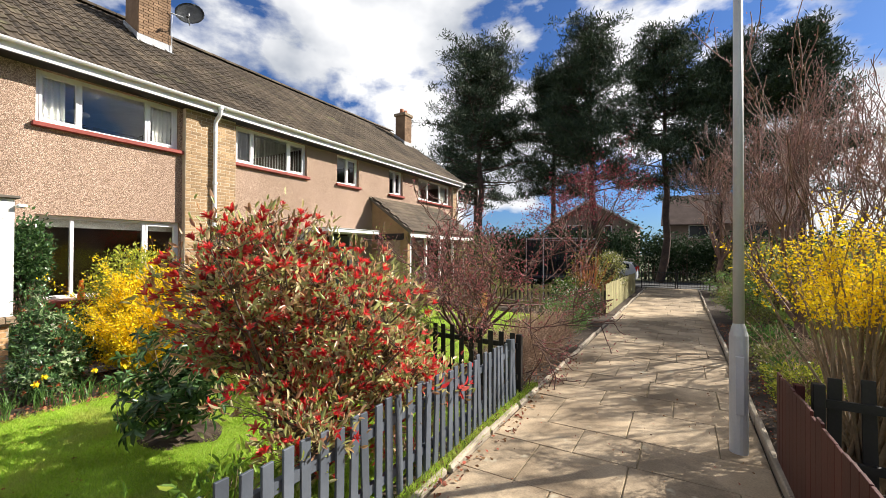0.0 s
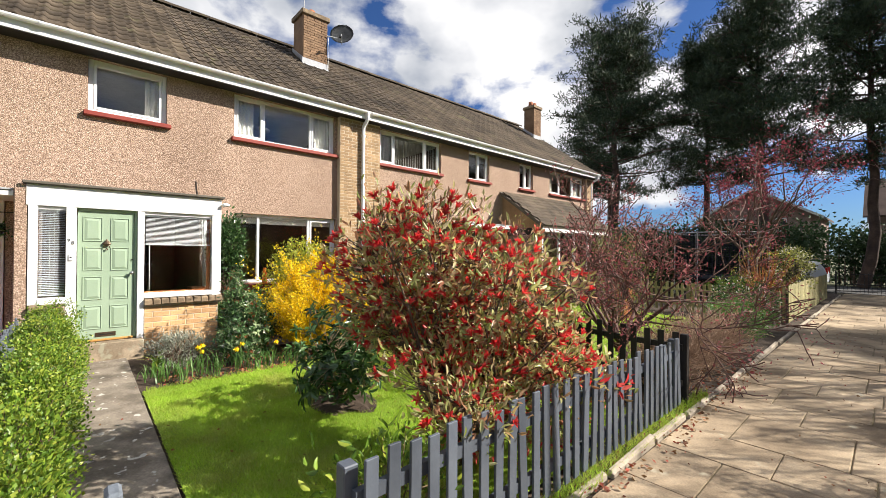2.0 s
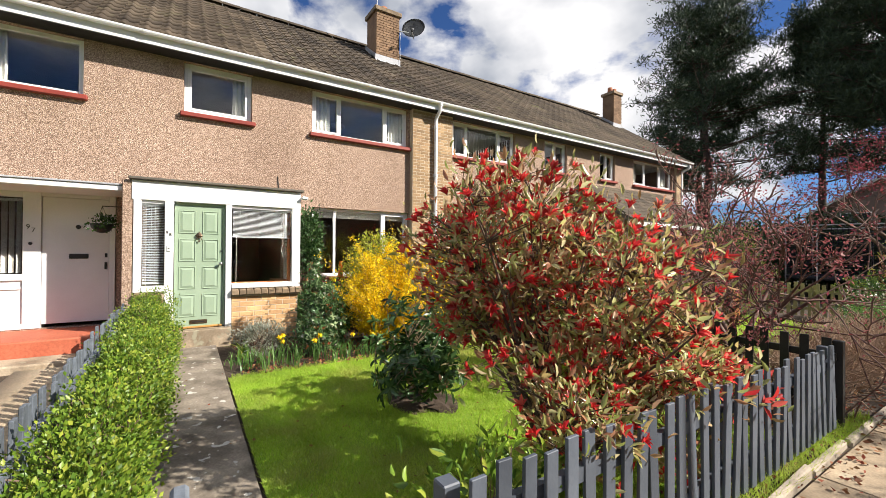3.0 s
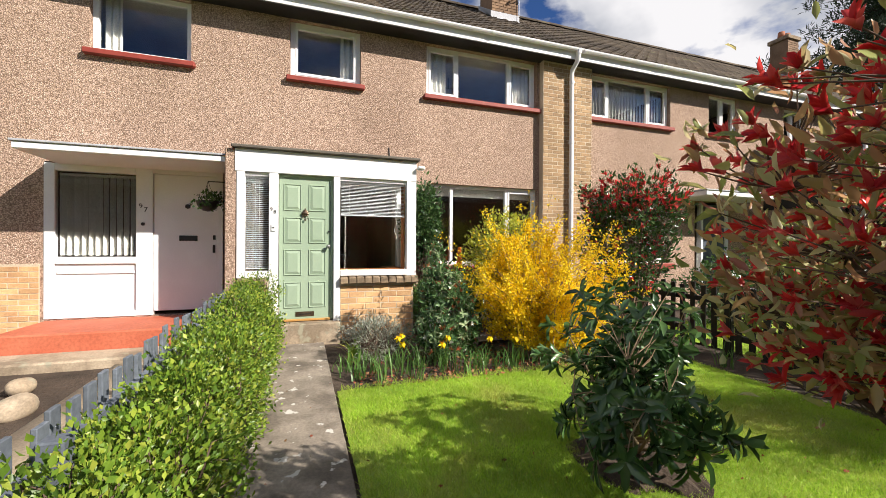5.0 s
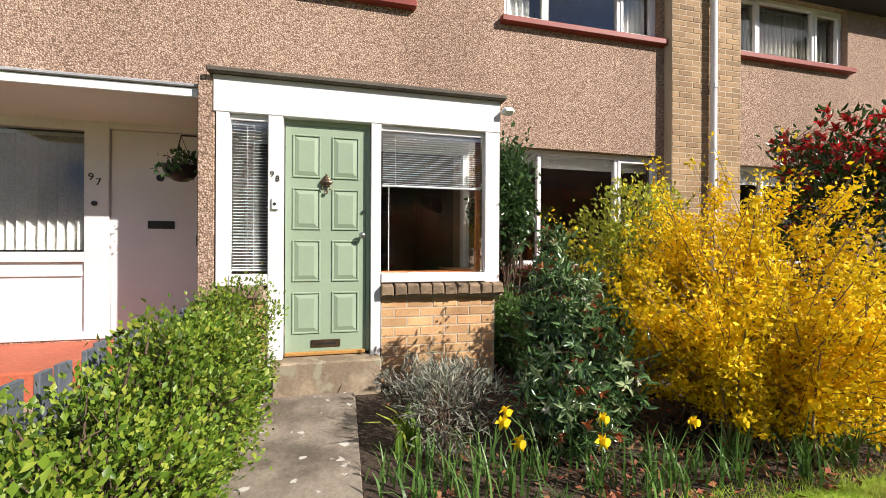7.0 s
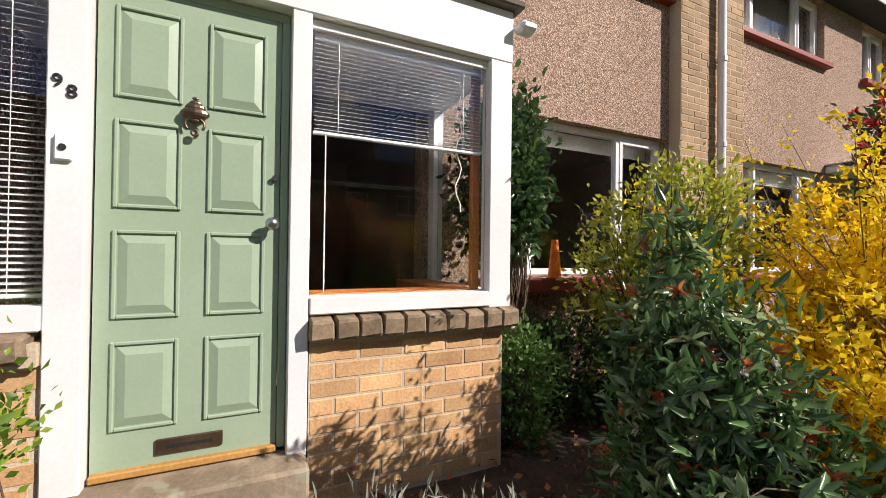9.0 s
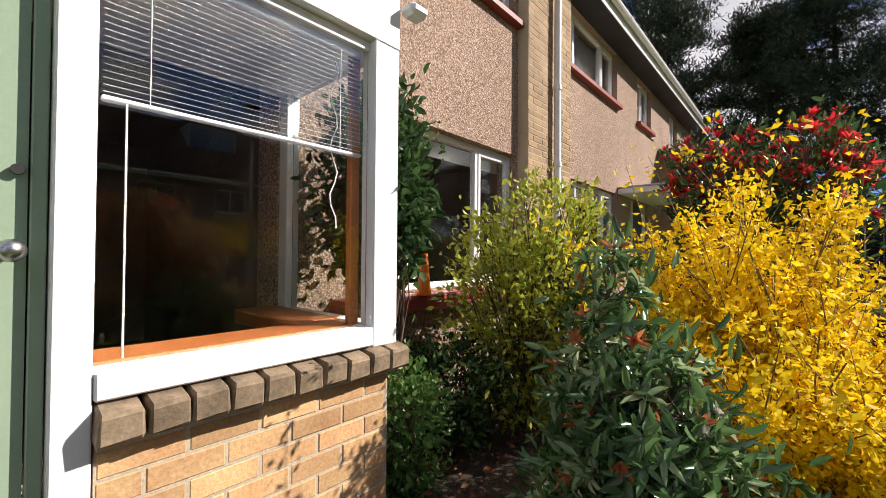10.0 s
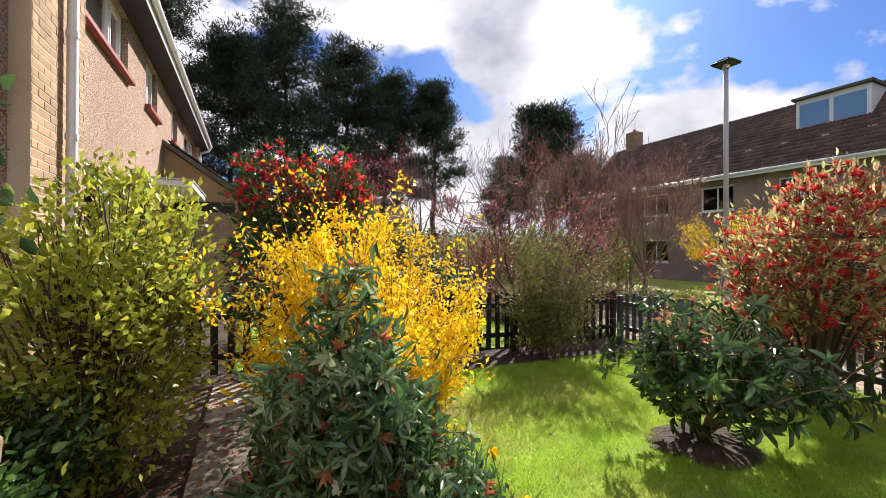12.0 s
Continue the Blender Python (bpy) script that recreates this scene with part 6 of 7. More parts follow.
for k, (x, y, s) in enumerate(((1.25, 7.4, 0.3), (1.3, 8.4, 0.34), (1.35, 9.6, 0.4), (1.5, 12.6, 0.5), (1.5, 14.8, 0.6), (1.5, 17.4, 0.7), (1.6, 20.5, 0.9), (1.7, 23.5, 1.1))):
    shrub("verge_shrub", "low green shrub on the pavement's verge", (x, y, 0), (x + 0.1, y, s * 0.75), (s * 0.9, s * 1.1, s * 0.75), 1500, 0.06, 0.03, L_OLIVE if k % 2 else L_MID, 16, TWIG, 0.008, 80, 0.16, "small")
tangle("twiggy_shrub", "tangle of grey leafless twigs behind the verge", 1.2, 2.8, 6.4, 9.6, 0.9, 700, PALETWIG)
shrub("dogwood", "upright orange-stemmed shrub behind the board fence", (-2.9, 15.2, 0), (-2.8, 15.2, 1.4), (0.8, 0.9, 0.75), 500, 0.05, 0.02, L_YG, 90, DARKWOOD, 0.010, 120, 0.12, "small")
shrub("bright_shrub", "small lime green shrub behind the picket fence", (-3.6, 14.6, 0), (-3.6, 14.6, 0.75), (0.5, 0.5, 0.4), 1500, 0.05, 0.03, L_HEDGE, 12, BARK, 0.01, 70, 0.1, "small")
shrub("climber", "white-flowered climber at the board fence's end", (-2.6, 18.5, 0), (-2.6, 18.5, 1.3), (0.5, 1.4, 0.9), 1800, 0.07, 0.04, L_OLIVE, 20, BARK, 0.01, 110, 0.16, "small", extra=[(300, 0.06, 0.04, L_WHITE, "blossom", 0.5, 3)])
shrub("olive_shrub", "feathery olive green shrub in the next garden", (-4.6, 9.3, 0), (-4.6, 9.3, 1.3), (0.8, 0.8, 1.1), 3200, 0.06, 0.014, L_OLIVE, 40, BARK, 0.012, 140, 0.16, "small", 0.6)
shrub("dark_shrub", "dark evergreen shrub in the next garden", (-7.2, 7.3, 0.15), (-7.2, 7.3, 0.75), (0.9, 0.9, 0.6), 2600, 0.07, 0.035, L_DARK, 20, BARK, 0.012, 110, 0.16)


def blades(name, label, regions, n, h, w, mat):
    """Short mown grass: single blades over rectangles (x0, x1, y0, y1)."""
    area = np.array([(b - a) * (d - c) for a, b, c, d in regions])
    v, f = [], []
    for (a, b, c, d), m in zip(regions, (n * area / area.sum()).astype(int)):
        x, y = rng.uniform(a, b, m), rng.uniform(c, d, m)
        z = 0.125 * np.clip((-2.1 - x) / 6.0, 0, 1) - 0.004
        ang = rng.uniform(0, 6.28, m)
        L = h * rng.uniform(0.5, 1.2, m)
        lean = rng.normal(size=(m, 2)) * 0.6 * L[:, None]
        dx, dy = np.cos(ang) * w / 2, np.sin(ang) * w / 2
        p0 = np.stack((x - dx, y - dy, z), 1)
        p1 = np.stack((x + dx, y + dy, z), 1)
        p2 = np.stack((x + lean[:, 0], y + lean[:, 1], z + L), 1)
        base = sum(len(q) for q in v)
        v.append(np.stack((p0, p1, p2), 1).reshape(-1, 3))
        f.append(np.arange(m * 3).reshape(-1, 3) + base)
    return tagged(from_arrays(name, np.concatenate(v), np.concatenate(f), mat), label, "grass", kind="stuff")


blades("lawn_grass", "short bright green mown grass blades", [(-6.45, -2.15, 0.56, 4.75)], 230000, 0.032, 0.006, L_GRASS)
blades("lawn_grass", "short green grass of the next gardens", [(-8.0, -3.0, 5.7, 12.6), (-6.3, -2.5, -8, -1.9)], 60000, 0.05, 0.012, L_GRASS)
blades("verge_grass", "rough grass tufts along the fence's foot", [(-2.0, -1.84, 1.2, 6.0)], 2600, 0.1, 0.007, L_GRASS)
blades("border_grass", "ragged grass edge between lawn and flower bed", [(-6.55, -6.4, 0.6, 4.7)], 1500, 0.055, 0.006, L_GRASS)


def litter(name, label, regions, n, size, mat):
    pts = []
    area = np.array([(b - a) * (d - c) for a, b, c, d in regions])
    for (a, b, c, d), m in zip(regions, (n * area / area.sum()).astype(int)):
        x, y = rng.uniform(a, b, m), rng.uniform(c, d, m)
        pts.append(np.stack((x, y, 0.125 * np.clip((-2.1 - x) / 6.0, 0, 1) + 0.012 + 0.01 * rng.uniform(0, 1, m)), 1))
    pts = np.concatenate(pts)
    up = np.zeros_like(pts)
    up[:, :2] = rng.normal(size=(len(pts), 2))
    ob = leaves(name, pts, size, size * 0.6, mat, None, "", "small", 0.0, up, 0.15)
    return tagged(ob, label, "leaf litter", kind="stuff")


litter("fallen_leaves", "dry brown and red fallen leaves on soil and edging", [(-1.98, -1.6, -1, 8), (-9.0, -6.5, 0.75, 5.2), (0.85, 2.6, 3.4, 14), (-2.4, -1.98, 5.6, 9), (-6.95, -6.4, 0.8, 4.9)], 6500, 0.045, L_DRY)
litter("fallen_leaves", "scattered fallen leaves on the paving and lawn", [(-1.7, 0.6, -1, 14), (-6.4, -2.2, 0.6, 4.7), (-8, -2, -0.1, 0.5)], 420, 0.03, L_DRY)
soil_ring = tagged(part("soil_patch", bmesh.new(), SOIL), "round patch of dark dug soil in the lawn", "soil", kind="structure")
bm = bmesh.new()
ring = [bm.verts.new((-4.65 + 1.1 * r * math.cos(t) * (1 + 0.16 * math.sin(3 * t) + 0.1 * math.sin(7 * t)), 2.3 + r * math.sin(t) * (1 + 0.1 * math.cos(2 * t)), gz(-4.65) + z)) for r, z in ((0.4, 0.004), (0.3, 0.035), (0.16, 0.05)) for t in np.linspace(0, 6.283, 28, endpoint=False)]
cen = bm.verts.new((-4.65, 2.3, gz(-4.65) + 0.065))
for j in range(28):
    k = (j + 1) % 28
    for i in (0, 28):
        bm.faces.new((ring[i + j], ring[i + k], ring[i + 28 + k], ring[i + 28 + j]))
    bm.faces.new((ring[56 + j], ring[56 + k], cen))
for v in bm.verts:
    v.co.z += 0.03 * noise.noise(v.co * 9)
bm.to_mesh(soil_ring.data)
bm.free()


def garden_stone(x, y, r):
    """A rounded tan boulder half sunk in the bed."""
    bm = bmesh.new()
    bmesh.ops.create_icosphere(bm, subdivisions=3, radius=r, matrix=Matrix.Translation((x, y, gz(x) + 0.3 * r)) @ Matrix.Diagonal((1.2, 0.9, 0.75, 1)))
    for v in bm.verts:
        v.co += (v.co - Vector((x, y, gz(x)))) * 0.28 * noise.noise(v.co * 6.0)
    tagged(part("garden_stone", bm, STONE, smooth=True), "rounded tan stone edging the neighbour's flower bed", "stone", group="stones edging the bed")


for sx, sy, sr in ((-6.75, -1.95, 0.14), (-7.35, -2.2, 0.11), (-6.2, -2.0, 0.12), (-5.6, -1.95, 0.1)):
    garden_stone(sx, sy, sr)


# ---- the far end of the footpath ----
tagged(part("road", boxed(-40, 40, 27.6, 33.5, -0.2, -0.03, 0), ASPHALT), "grey asphalt road beyond the gate", "road", kind="structure")


def metal_gate(x0, x1, y):
    g = group_of("metal_gate", "low black metal gate with hooped bars, closed", "gate", at=(x0, y, 0))
    for z in (0.12, 0.45, 0.92):
        part("rail", boxed(x0, x1, y - 0.015, y + 0.015, z - 0.015, z + 0.015), BLACK, g)
    n = int((x1 - x0) / 0.13)
    for i in range(n + 1):
        x = x0 + (x1 - x0) * i / n
        part("bar", rod(bmesh.new(), (x, y, 0.05), (x, y, 0.98), 0.01, n=6), BLACK, g)
    for x in (x0, x1):
        part("post", boxed(x - 0.03, x + 0.03, y - 0.03, y + 0.03, -0.05, 1.05), BLACK, g)


metal_gate(-2.1, -0.35, 26.9)
metal_gate(-0.25, 1.3, 26.9)


def car(x, y):
    g = group_of("parked_car", "small silver-white hatchback parked beyond the gate", "car", at=(x, y, 0))
    L = 1.9
    side = [(-L, 0.28), (-L, 0.75), (-1.75, 0.9), (-1.0, 1.0), (-0.35, 1.42), (0.9, 1.5), (1.6, 1.4), (1.88, 0.95), (1.92, 0.5), (1.85, 0.28)]
    bm = extrude_poly([(x + p, z) for p, z in side], "y", y - 0.8, y + 0.8)
    bmesh.ops.bevel(bm, geom=bm.edges[:], offset=0.06, segments=2, affect="EDGES")
    part("body", bm, CARW, g, smooth=False)
    for s in (-1, 1):
        part("side_window", extrude_poly([(x - 0.7, 1.02), (x - 0.28, 1.36), (x + 0.85, 1.42), (x + 1.45, 1.34), (x + 1.5, 1.02)], "y", y + s * 0.795, y + s * 0.81), CARGLASS, g)
        part("tail_light", boxed(x + 1.83, x + 1.93, y + s * 0.62 - 0.1, y + s * 0.62 + 0.1, 0.82, 1.15, 0.02), REDLIGHT, g)
        for wx in (-1.2, 1.25):
            w = part("wheel", rod(bmesh.new(), (x + wx, y + s * 0.68, 0.29), (x + wx, y + s * 0.84, 0.29), 0.31, n=20), TYRE, g)
            part("rim", rod(bmesh.new(), (x + wx, y + s * 0.83, 0.29), (x + wx, y + s * 0.85, 0.29), 0.2, n=16), STEEL, w)
    part("rear_window", extrude_poly([(x + 1.62, 1.38), (x + 1.86, 1.02), (x + 1.89, 1.02), (x + 1.65, 1.4)], "y", y - 0.6, y + 0.6), CARGLASS, g)


car(-4.5, 30.0)


def trampoline(x, y):
    g = group_of("trampoline", "round garden trampoline with a dark safety net", "trampoline", at=(x, y, 0))
    ring = np.array([(x + 1.6 * math.cos(a), y + 1.6 * math.sin(a), 0.85) for a in np.linspace(0, 6.2832, 33)])
    tubes("rim", [(ring, np.full(33, 0.07))], NET, g, sides=8)
    part("mat", rod(bmesh.new(), (x, y, 0.84), (x, y, 0.86), 1.55, n=32), NET, g)
    tubes("top_hoop", [(ring + (0, 0, 1.85), np.full(33, 0.025))], STEEL, g, sides=6)
    for k in range(6):
        a = k * math.pi / 3 + 0.3
        part("pole", rod(bmesh.new(), (x + 1.66 * math.cos(a), y + 1.66 * math.sin(a), 0), (x + 1.66 * math.cos(a), y + 1.66 * math.sin(a), 2.75), 0.025), STEEL, g)
    net = []
    for k in range(72):
        a = k * 2 * math.pi / 72
        net.append((np.array([(x + 1.6 * math.cos(a), y + 1.6 * math.sin(a), z) for z in (0.9, 1.8, 2.7)]), np.full(3, 0.012)))
    for z in np.arange(1.0, 2.7, 0.09):
        net.append((np.array([(x + 1.6 * math.cos(a), y + 1.6 * math.sin(a), z) for a in np.linspace(0, 6.2832, 37)]), np.full(37, 0.012)))
    tubes("safety_net", net, NET, g, "dark mesh net", sides=3)


trampoline(-5.2, 20.2)


def far_house(name, label, x0, x1, y0, y1, eave, ridge_z, along, wall, tiles, wins):
    """A detached house: walls, gabled roof, windows facing the footpath."""
    g = group_of(name, label, "house", at=((x0 + x1) / 2, (y0 + y1) / 2, 0))
    part("wall", boxed(x0, x1, y0, y1, -0.1, eave, 0), wall, g)
    o = 0.35
    if along == "x":
        m = (y0 + y1) / 2
        bm = extrude_poly([(y0 - o, eave - 0.1), (m, ridge_z), (y1 + o, eave - 0.1), (y1 + o, eave - 0.25), (m, ridge_z - 0.2), (y0 - o, eave - 0.25)], "x", x0 - o, x1 + o)
        gab = extrude_poly([(y0, eave), (m, ridge_z - 0.2), (y1, eave)], "x", x0 + 0.02, x1 - 0.02)
    else:
        m = (x0 + x1) / 2
        bm = extrude_poly([(x0 - o, eave - 0.1), (m, ridge_z), (x1 + o, eave - 0.1), (x1 + o, eave - 0.25), (m, ridge_z - 0.2), (x0 - o, eave - 0.25)], "y", y0 - o, y1 + o)
        gab = extrude_poly([(x0, eave), (m, ridge_z - 0.2), (x1, eave)], "y", y0 + 0.02, y1 - 0.02)
        for s in (-1, 1):
            xe = m + s * ((x1 - x0) / 2 + o)
            part("bargeboard", extrude_poly([(m, ridge_z + 0.02), (xe, eave - 0.08), (xe, eave - 0.3), (m, ridge_z - 0.22)], "y", y0 - o - 0.04, y0 - o - 0.004), WHITE, g)
    part("roof", bm, tiles, g)
    part("gable", gab, wall, g)
    for a, b, c, d in wins:
        w = part("window", boxed(a, b, y0 - 0.05, y0 + 0.0, c, d, 0.004), UPVC, g)
        part("pane", boxed(a + 0.08, b - 0.08, y0 - 0.056, y0 - 0.05, c + 0.08, d - 0.08, 0), CARGLASS, w)
    return g


far_house("detached_house", "grey-brown gabled house behind the pines", -13.5, -4.5, 47, 55, 5.2, 8.0, "y", FARWALL, FARTILE, [(-11.5, -9.6, 4.0, 5.2), (-7.4, -6.6, 3.9, 5.1), (-11, -9, 1, 2.2), (-8, -6.5, 1, 2.2)])
far_house("detached_house", "house with a dark tiled roof behind the hedge", -1.5, 9.0, 46, 54, 5.0, 8.2, "x", FARWALL, FARTILE, [(0.5, 2.2, 3.6, 4.8), (5, 6.8, 3.6, 4.8), (1, 3, 1, 2.2)])


def hedge_wall(name, label, x0, x1, y0, y1, h, n, leaf, mat):
    """A long thick hedge: stems inside, dense leaf clumps over an uneven outline."""
    g = group_of(name, label, "hedge", at=((x0 + x1) / 2, (y0 + y1) / 2, 0))
    c = int(n / 22)
    cen = np.stack((rng.uniform(x0, x1, c), rng.uniform(y0, y1, c), h * rng.uniform(0, 1, c) ** 0.7), 1)
    cen[:, 2] *= 0.85 + 0.25 * np.array([noise.noise((p[0] * 0.6, p[1] * 0.6, 3.1)) for p in cen])
    pts = cen[rng.integers(0, c, n)] + rng.normal(size=(n, 3)) * leaf * 1.6
    pts[:, 2] = np.maximum(pts[:, 2], 0.02)
    leaves("foliage", pts, leaf, leaf * 0.5, mat, g, "", "small")
    st = cen[rng.choice(c, min(c, 60), replace=False)]
    tubes("branchwork", [(np.array([(p[0], p[1], -0.1), p * (1, 1, 0.5), p]), np.array((0.05, 0.04, 0.02))) for p in st], BARK, g)


hedge_wall("evergreen_hedge", "tall evergreen hedge across the road, leaves darkened for the pines' shade", -2.6, 9.0, 34.2, 36.5, 3.4, 18000, 0.22, L_FAR)
hedge_wall("evergreen_hedge", "dark evergreens behind the far gardens", -16, -3.4, 23.8, 26.2, 3.4, 22000, 0.2, L_FAR)
hedge_wall("evergreen_hedge", "mixed dark hedge behind the road", -30, -3.0, 36.5, 40, 4.2, 16000, 0.3, L_FAR)
hedge_wall("mixed_hedge", "tall olive hedge at the end of the opposite gardens", 2.0, 13.0, 24.8, 26.8, 2.7, 13000, 0.16, L_OLIVE)
hedge_wall("mixed_hedge", "hedge closing the street beyond the opposite terrace", 9.0, 40.0, 37, 40, 4.2, 9000, 0.3, L_OLIVE)
hedge_wall("mixed_hedge", "loose green hedge between the opposite gardens and the verge", 2.9, 4.1, 9.5, 24.5, 2.2, 12000, 0.12, L_OLIVE)

# ---- the terrace opposite ----
XO, OA, OB = 14.5, -14.0, 23.6
opp = group_of("opposite_terrace", "red-brown terrace opposite with dark tiled roof and dormer", "terrace", kind="structure", at=(XO, 5, 0))
ow = [(y, y + 1.7, z0, z1) for y in np.arange(-12.6, 22, 3.6) for z0, z1 in ((3.75, 5.05), (0.95, 2.3))]
wall_o = wall_with_holes("wall", XO, XO + 0.3, OA, OB, -0.1, 5.5, ow, FARWALL, opp)
part("back_wall", boxed(XO + 8.3, XO + 8.6, OA, OB, -0.1, 5.5, 0), FARWALL, opp)
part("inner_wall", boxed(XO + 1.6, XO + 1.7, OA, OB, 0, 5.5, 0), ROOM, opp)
for y in (OA, OB - 0.3):
    part("end_wall", extrude_poly([(XO + 0.3, -0.1), (XO + 8.3, -0.1), (XO + 8.3, 5.5), (XO + 4.3, 9.2), (XO + 0.3, 5.5)], "y", y, y + 0.3), FARWALL, opp)
op = math.atan2(9.6 - 5.5, 4.7)
oroof = part("roof", extrude_poly([(XO - 0.4, 5.5), (XO + 4.3, 9.6), (XO + 9.0, 5.5), (XO + 9.0, 5.35), (XO + 4.3, 9.4), (XO - 0.4, 5.35)], "y", OA - 0.2, OB + 0.2), FARTILE, opp)
vs, fs, k = [], [], 0
for r in range(18):
    for i in range(int((OB - OA) / 0.33)):
        b = tv * np.array((1.03, 1.1, 1.2)) + np.array((r * TE * 1.03, OA + i * 0.33, 0.004 * rng.uniform(-1, 1)))
        vs.append(to_slope(b, (XO - 0.4, 5.5), op, 1))
        fs.append(tf + k * len(tv))
        k += 1
ot = from_arrays("roof_tiles", np.concatenate(vs), np.concatenate(fs), FARTILE, oroof, "rows of dark brown tiles")
ot["kind"] = "stuff"
part("fascia", boxed(XO - 0.46, XO - 0.41, OA, OB, 5.3, 5.5, 0.004), WHITE, opp)
part("gutter", rod(bmesh.new(), (XO - 0.5, OA, 5.48), (XO - 0.5, OB, 5.48), 0.06, n=8), UPVC, opp)
for a, b, c, d in ow:
    w = part("window", boxed(XO + 0.1, XO + 0.17, a, a + 0.07, c, d, 0.004), UPVC, opp)
    for q in ((b - 0.07, b, c, d), (a + 0.07, b - 0.07, c, c + 0.08), (a + 0.07, b - 0.07, d - 0.08, d), (a + 0.82, a + 0.88, c + 0.08, d - 0.08)):
        part("frame_bar", boxed(XO + 0.1, XO + 0.17, *q, 0.004), UPVC, w)
    part("pane", boxed(XO + 0.13, XO + 0.14, a + 0.07, b - 0.07, c + 0.08, d - 0.08, 0), GLASS, w).visible_shadow = False
    part("sill", boxed(XO - 0.08, XO + 0.1, a - 0.05, b + 0.05, c - 0.08, c - 0.002, 0.008), WHITE, w)
for y0, y1 in ((8.15, 10.85), (-4.0, -1.4)):
    dm = part("dormer", boxed(XO + 2.0, XO + 4.6, y0, y1, 7.35, 9.0, 0.01), WHITE, opp, "white boarded dormer")
    part("dormer_roof", boxed(XO + 1.8, XO + 4.8, y0 - 0.12, y1 + 0.12, 9.0, 9.12, 0.01), FELT, dm)
    for a, b in ((y0 + 0.15, (y0 + y1) / 2 - 0.08), ((y0 + y1) / 2 + 0.08, y1 - 0.15)):
        # blue sheet behind each pane paints in the reflected sky
        part("roller_blind", boxed(XO + 1.985, XO + 1.998, a, b, 7.65, 8.75, 0.0), SKYBLUE, dm, "pale blue sheet, the sky's reflection put into colour")
        part("dormer_pane", boxed(XO + 1.965, XO + 1.975, a, b, 7.65, 8.75, 0.0), GLASS, dm).visible_shadow = False
for y in np.arange(1.5, 16, 1.55):
    part("roof_vent", boxed(XO + 1.1, XO + 1.35, y, y + 0.3, 6.83, 6.92, 0.02), LEAD, opp)
for y in (21.6, 3.4):
    st = part("chimney", boxed(XO + 3.9, XO + 4.7, y, y + 0.9, 9.0, 10.7, 0.01), BRICKB, opp, "brown brick chimney")
    part("pot", rod(bmesh.new(), (XO + 4.3, y + 0.45, 10.7), (XO + 4.3, y + 0.45, 10.95), 0.13, 0.11, 12), TERRA, st)
aerial(XO + 4.3, 3.8, 10.7, 2.2, "tall television aerial on the opposite chimney")
aerial(XO + 4.3, 22.0, 10.7, 1.6, "television aerial on the far chimney")
aerial(XO + 3.5, 7.2, 8.8, 2.0, "television aerial behind the dormer")

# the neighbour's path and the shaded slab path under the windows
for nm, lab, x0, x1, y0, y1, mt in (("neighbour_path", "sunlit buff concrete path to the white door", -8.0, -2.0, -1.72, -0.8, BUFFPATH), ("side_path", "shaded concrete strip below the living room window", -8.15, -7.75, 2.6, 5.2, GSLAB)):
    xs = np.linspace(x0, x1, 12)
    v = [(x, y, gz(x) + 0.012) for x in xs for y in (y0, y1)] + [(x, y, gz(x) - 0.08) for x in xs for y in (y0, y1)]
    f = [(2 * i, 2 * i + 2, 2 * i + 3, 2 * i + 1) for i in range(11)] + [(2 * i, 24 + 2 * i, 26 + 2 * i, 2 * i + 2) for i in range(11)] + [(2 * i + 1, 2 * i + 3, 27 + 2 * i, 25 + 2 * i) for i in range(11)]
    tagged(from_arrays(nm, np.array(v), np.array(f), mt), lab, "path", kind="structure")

cable = group_of("wall_cable", "thin dark cable rising from the porch roof", "cable", at=(XF + 0.01, 1.7, 2.84))
part("lead", rod(bmesh.new(), (XF + 0.012, 1.72, 2.84), (XF + 0.012, 1.68, 3.22), 0.007, n=6), BLACK, cable)

shrub("flowering_shrub", "dark shrub with small white flowers beyond the black fence", (-5.2, 6.2, 0.08), (-5.2, 6.2, 0.8), (0.6, 0.45, 0.6), 3000, 0.06, 0.028, L_DARK, 18, BARK, 0.01, 110, 0.16, "small", extra=[(500, 0.04, 0.03, L_WHITE, "blossom", 0.6, 2)])
planter = group_of("wooden_planter", "tall reddish brown wooden planter on the next lawn", "planter", at=(-5.3, 11.0, 0.1))
for k, (x0, x1, y0, y1) in enumerate(((-5.55, -5.5, 10.75, 11.25), (-5.1, -5.05, 10.75, 11.25), (-5.5, -5.1, 10.75, 10.8), (-5.5, -5.1, 11.2, 11.25))):
    part("side_board", boxed(x0, x1, y0, y1, 0.08, 0.9, 0.008), DARKWOOD, planter)
part("soil_fill", boxed(-5.5, -5.1, 10.8, 11.2, 0.1, 0.84, 0.0), SOIL, planter)

for x, y in ((-6.85, 2.2), (-6.8, 2.7), (-6.75, 3.1), (-6.8, 3.55), (-6.7, 3.95), (-6.95, 1.75), (-6.65, 2.35), (-6.6, 3.2), (-6.62, 3.7), (-6.55, 1.4), (-6.6, 1.9), (-6.5, 4.35), (-7.1, 0.9), (-7.0, 0.7), (-6.9, 1.0)):
    strap_plant("bulb_tuft", "tuft of narrow green bulb leaves in the bed", x, y, 18, 0.26, 0.013, L_MID)
hedge_wall("evergreen_hedge", "dark evergreen shrubs beside the far garden", -10.5, -7.2, 14.6, 22.5, 2.8, 12000, 0.15, L_FAR)
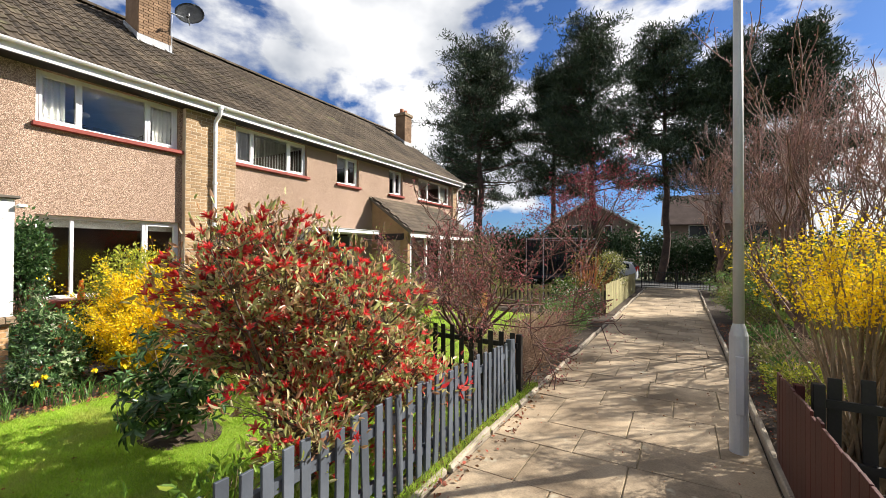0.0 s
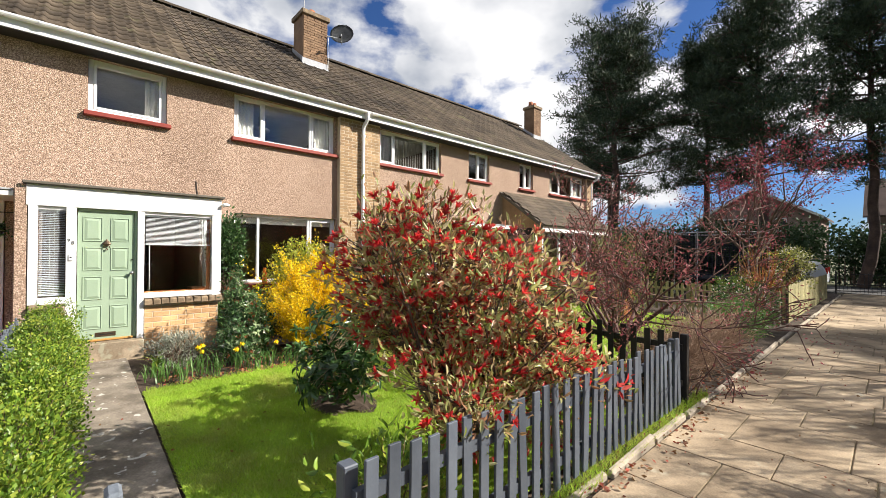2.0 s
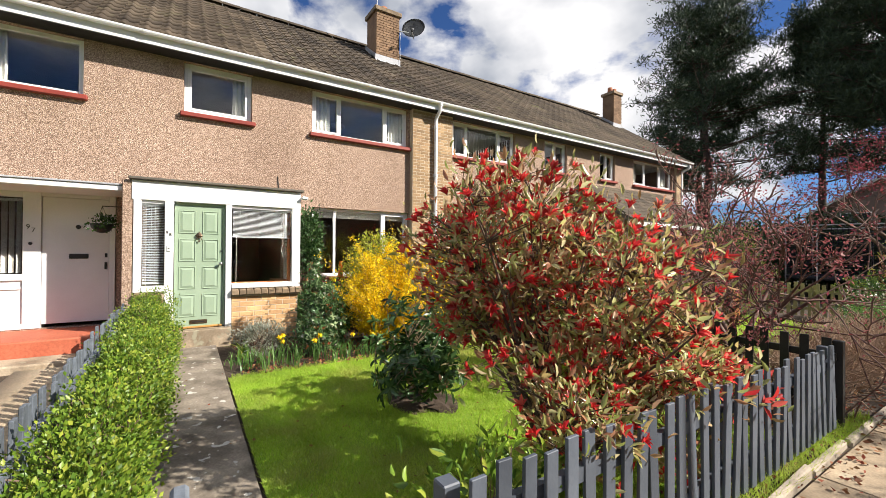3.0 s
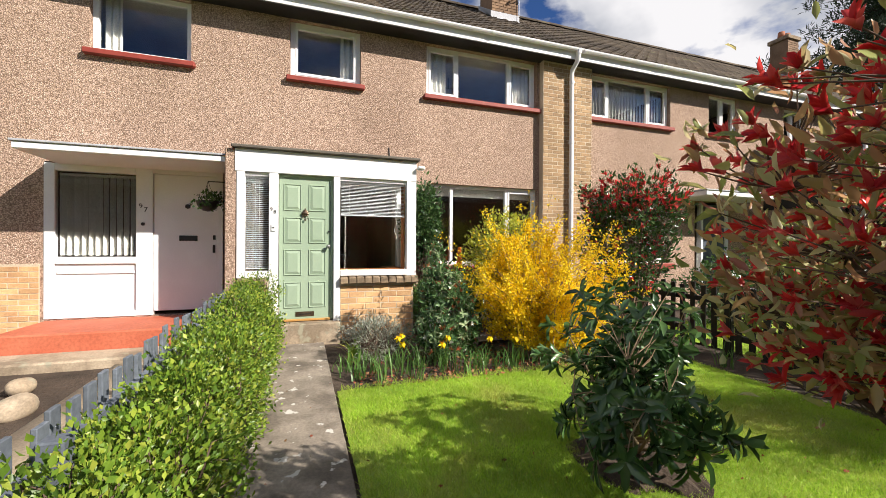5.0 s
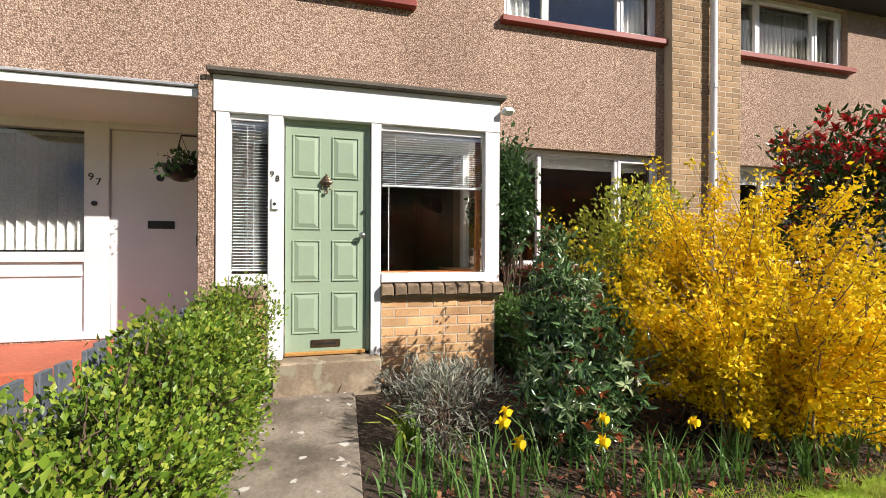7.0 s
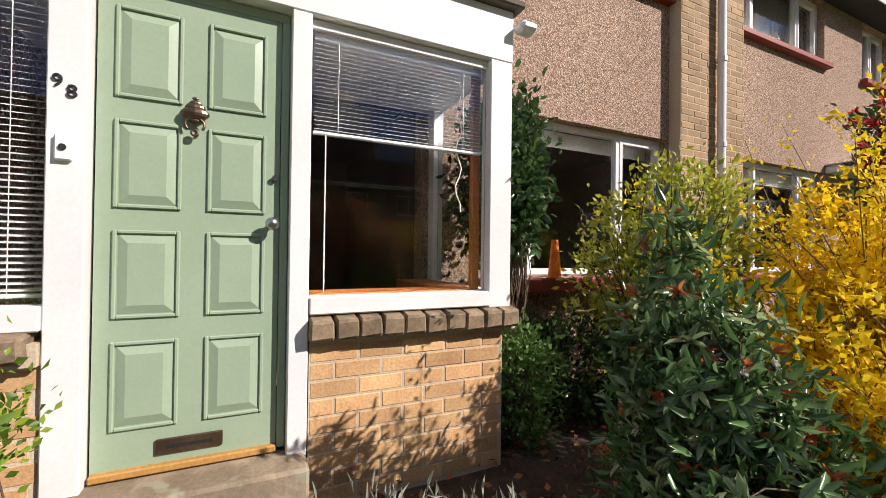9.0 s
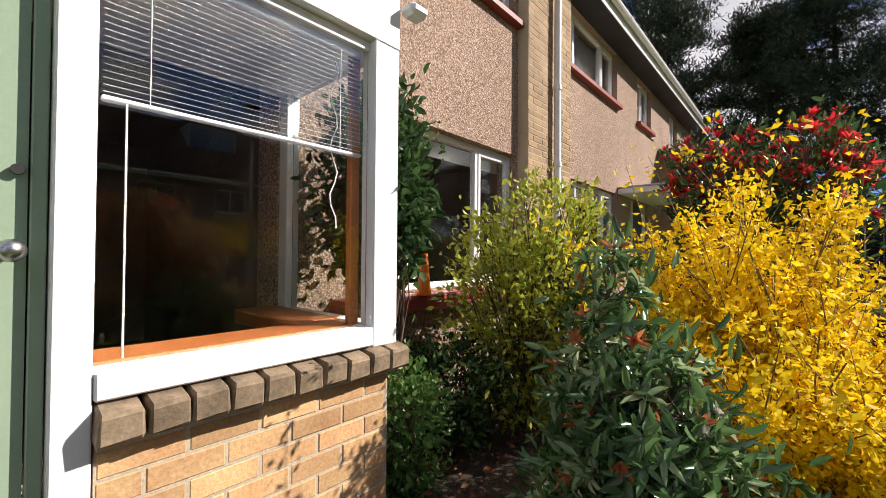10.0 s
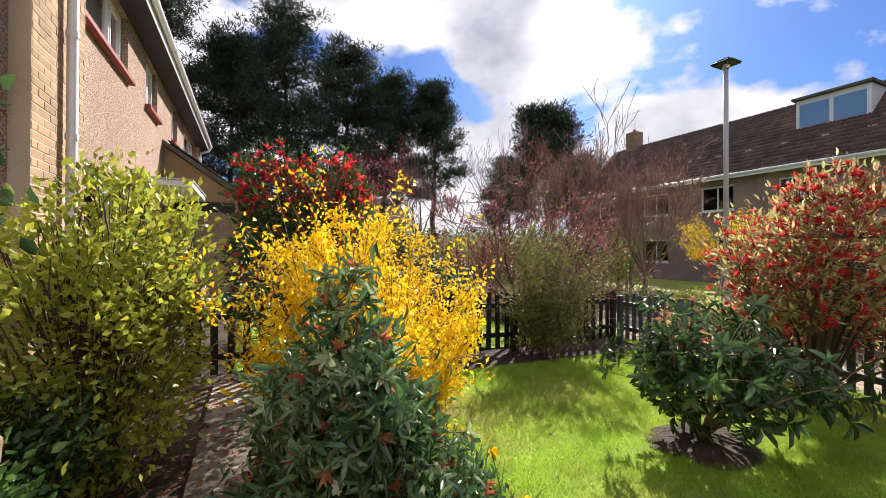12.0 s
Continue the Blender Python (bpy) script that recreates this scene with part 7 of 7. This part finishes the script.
hedge_wall("evergreen_hedge", "dark shrubs behind the trampoline", -7.0, -3.4, 22.4, 23.4, 2.6, 8000, 0.15, L_FAR)
# ---- paving, laid last ----
pave = tagged(part("pavement", boxed(-1.8, 0.72, -12, 27, -0.1, -0.012, 0), JOINT), "wide footpath of worn buff paving slabs", "pavement", kind="structure")
SL = unit_block("slab", SLAB, 0.008, 1, 1, 0.05)
y, row = -6.0, 0
while y < 26.5:
    d = (0.62, 0.78, 0.62, 0.9)[row % 4]
    ws = ((0.9, 0.9, 0.86), (0.55, 0.9, 0.9, 0.31), (0.9, 0.62, 1.14), (0.45, 0.9, 0.9, 0.41))[row % 4]
    x = -1.8
    for w in [q * 2.52 / 2.66 for q in ws]:
        piece("slab", SL, pave, (x + w / 2, y + d / 2, -0.025 + 0.003 * rng.normal()), (0.004 * rng.normal(), 0.004 * rng.normal(), 0), (w - 0.009, d - 0.009, 1))
        x += w
    y += d
    row += 1
KB = unit_block("edging", KERB, 0.012, 0.06, 0.9, 0.14, 0.008)
kerb = tagged(part("edging", boxed(-1.9, -1.81, -6, 26, -0.1, -0.03, 0), SOIL), "worn stone edging along the footpath", "kerb", kind="structure")
for i in range(34):
    piece("edging_stone", KB, kerb, (-1.855 + 0.008 * rng.normal(), -5.5 + i * 0.92, -0.035 + 0.01 * rng.normal()), (0.02 * rng.normal(), 0.04 * rng.normal(), 0.008 * rng.normal()))
    piece("edging_stone", KB, kerb, (0.762 + 0.006 * rng.normal(), -5.5 + i * 0.92, 0.01 + 0.008 * rng.normal()), (0.02 * rng.normal(), 0.03 * rng.normal(), 0.008 * rng.normal()))
gp = tagged(slope_sheet("garden_path", -8.35, -1.82, -0.2, 0.54, -0.02, SOIL, "grey concrete slab path to the green door", "path", 20, 4, 0.0), "grey weathered slab path to the green door", "path")
GS = unit_block("path_slab", GSLAB, 0.008, 1, 1, 0.05)
x = -1.86
while x > -8.2:
    w = 0.9
    piece("path_slab", GS, gp, (x - w / 2, 0.17, gz(x - w / 2) - 0.008), (0, 0.0333 * (1 if x < -2.3 else 0), 0), (w - 0.01, 0.73, 1))
    x -= w
for args in brick_list:
    brick_face(*args[:1], args[1], args[2], args[3], args[4], args[5], BRC)
brick_face(pier, XF + 0.1375, 4.75, 5.905, 0.2, 5.15, BR)
brick_face(pier_end, XF + 0.0975, 16.93, 17.43, 2.5, 5.15, BR)
brick_face(base_r, XP - 0.0165, 0.775, 1.855, 0.1135, 0.9, BRP, 0.2375, 0.0865)
brick_face(base_l, XP - 0.0165, -0.565, -0.195, 0.1135, 0.9, BRP, 0.2375, 0.0865)
brick_face(bas97, XF + 0.0275, -5.6, -3.14, 0.2, 1.2, BRP)
tm = bpy.data.meshes.new("roof_tile")
tm.from_pydata([tuple(p) for p in to_slope(tv, (0, 0), pitch)], [], [tuple(q[::-1]) for q in tf])
tm.materials.append(TILE)
for r, y in near_tiles[:300]:
    piece("roof_tile", tm, roof, (RX0 - r * TE * math.cos(pitch), y, RZ0 + r * TE * math.sin(pitch) + 0.003 * rng.normal()))
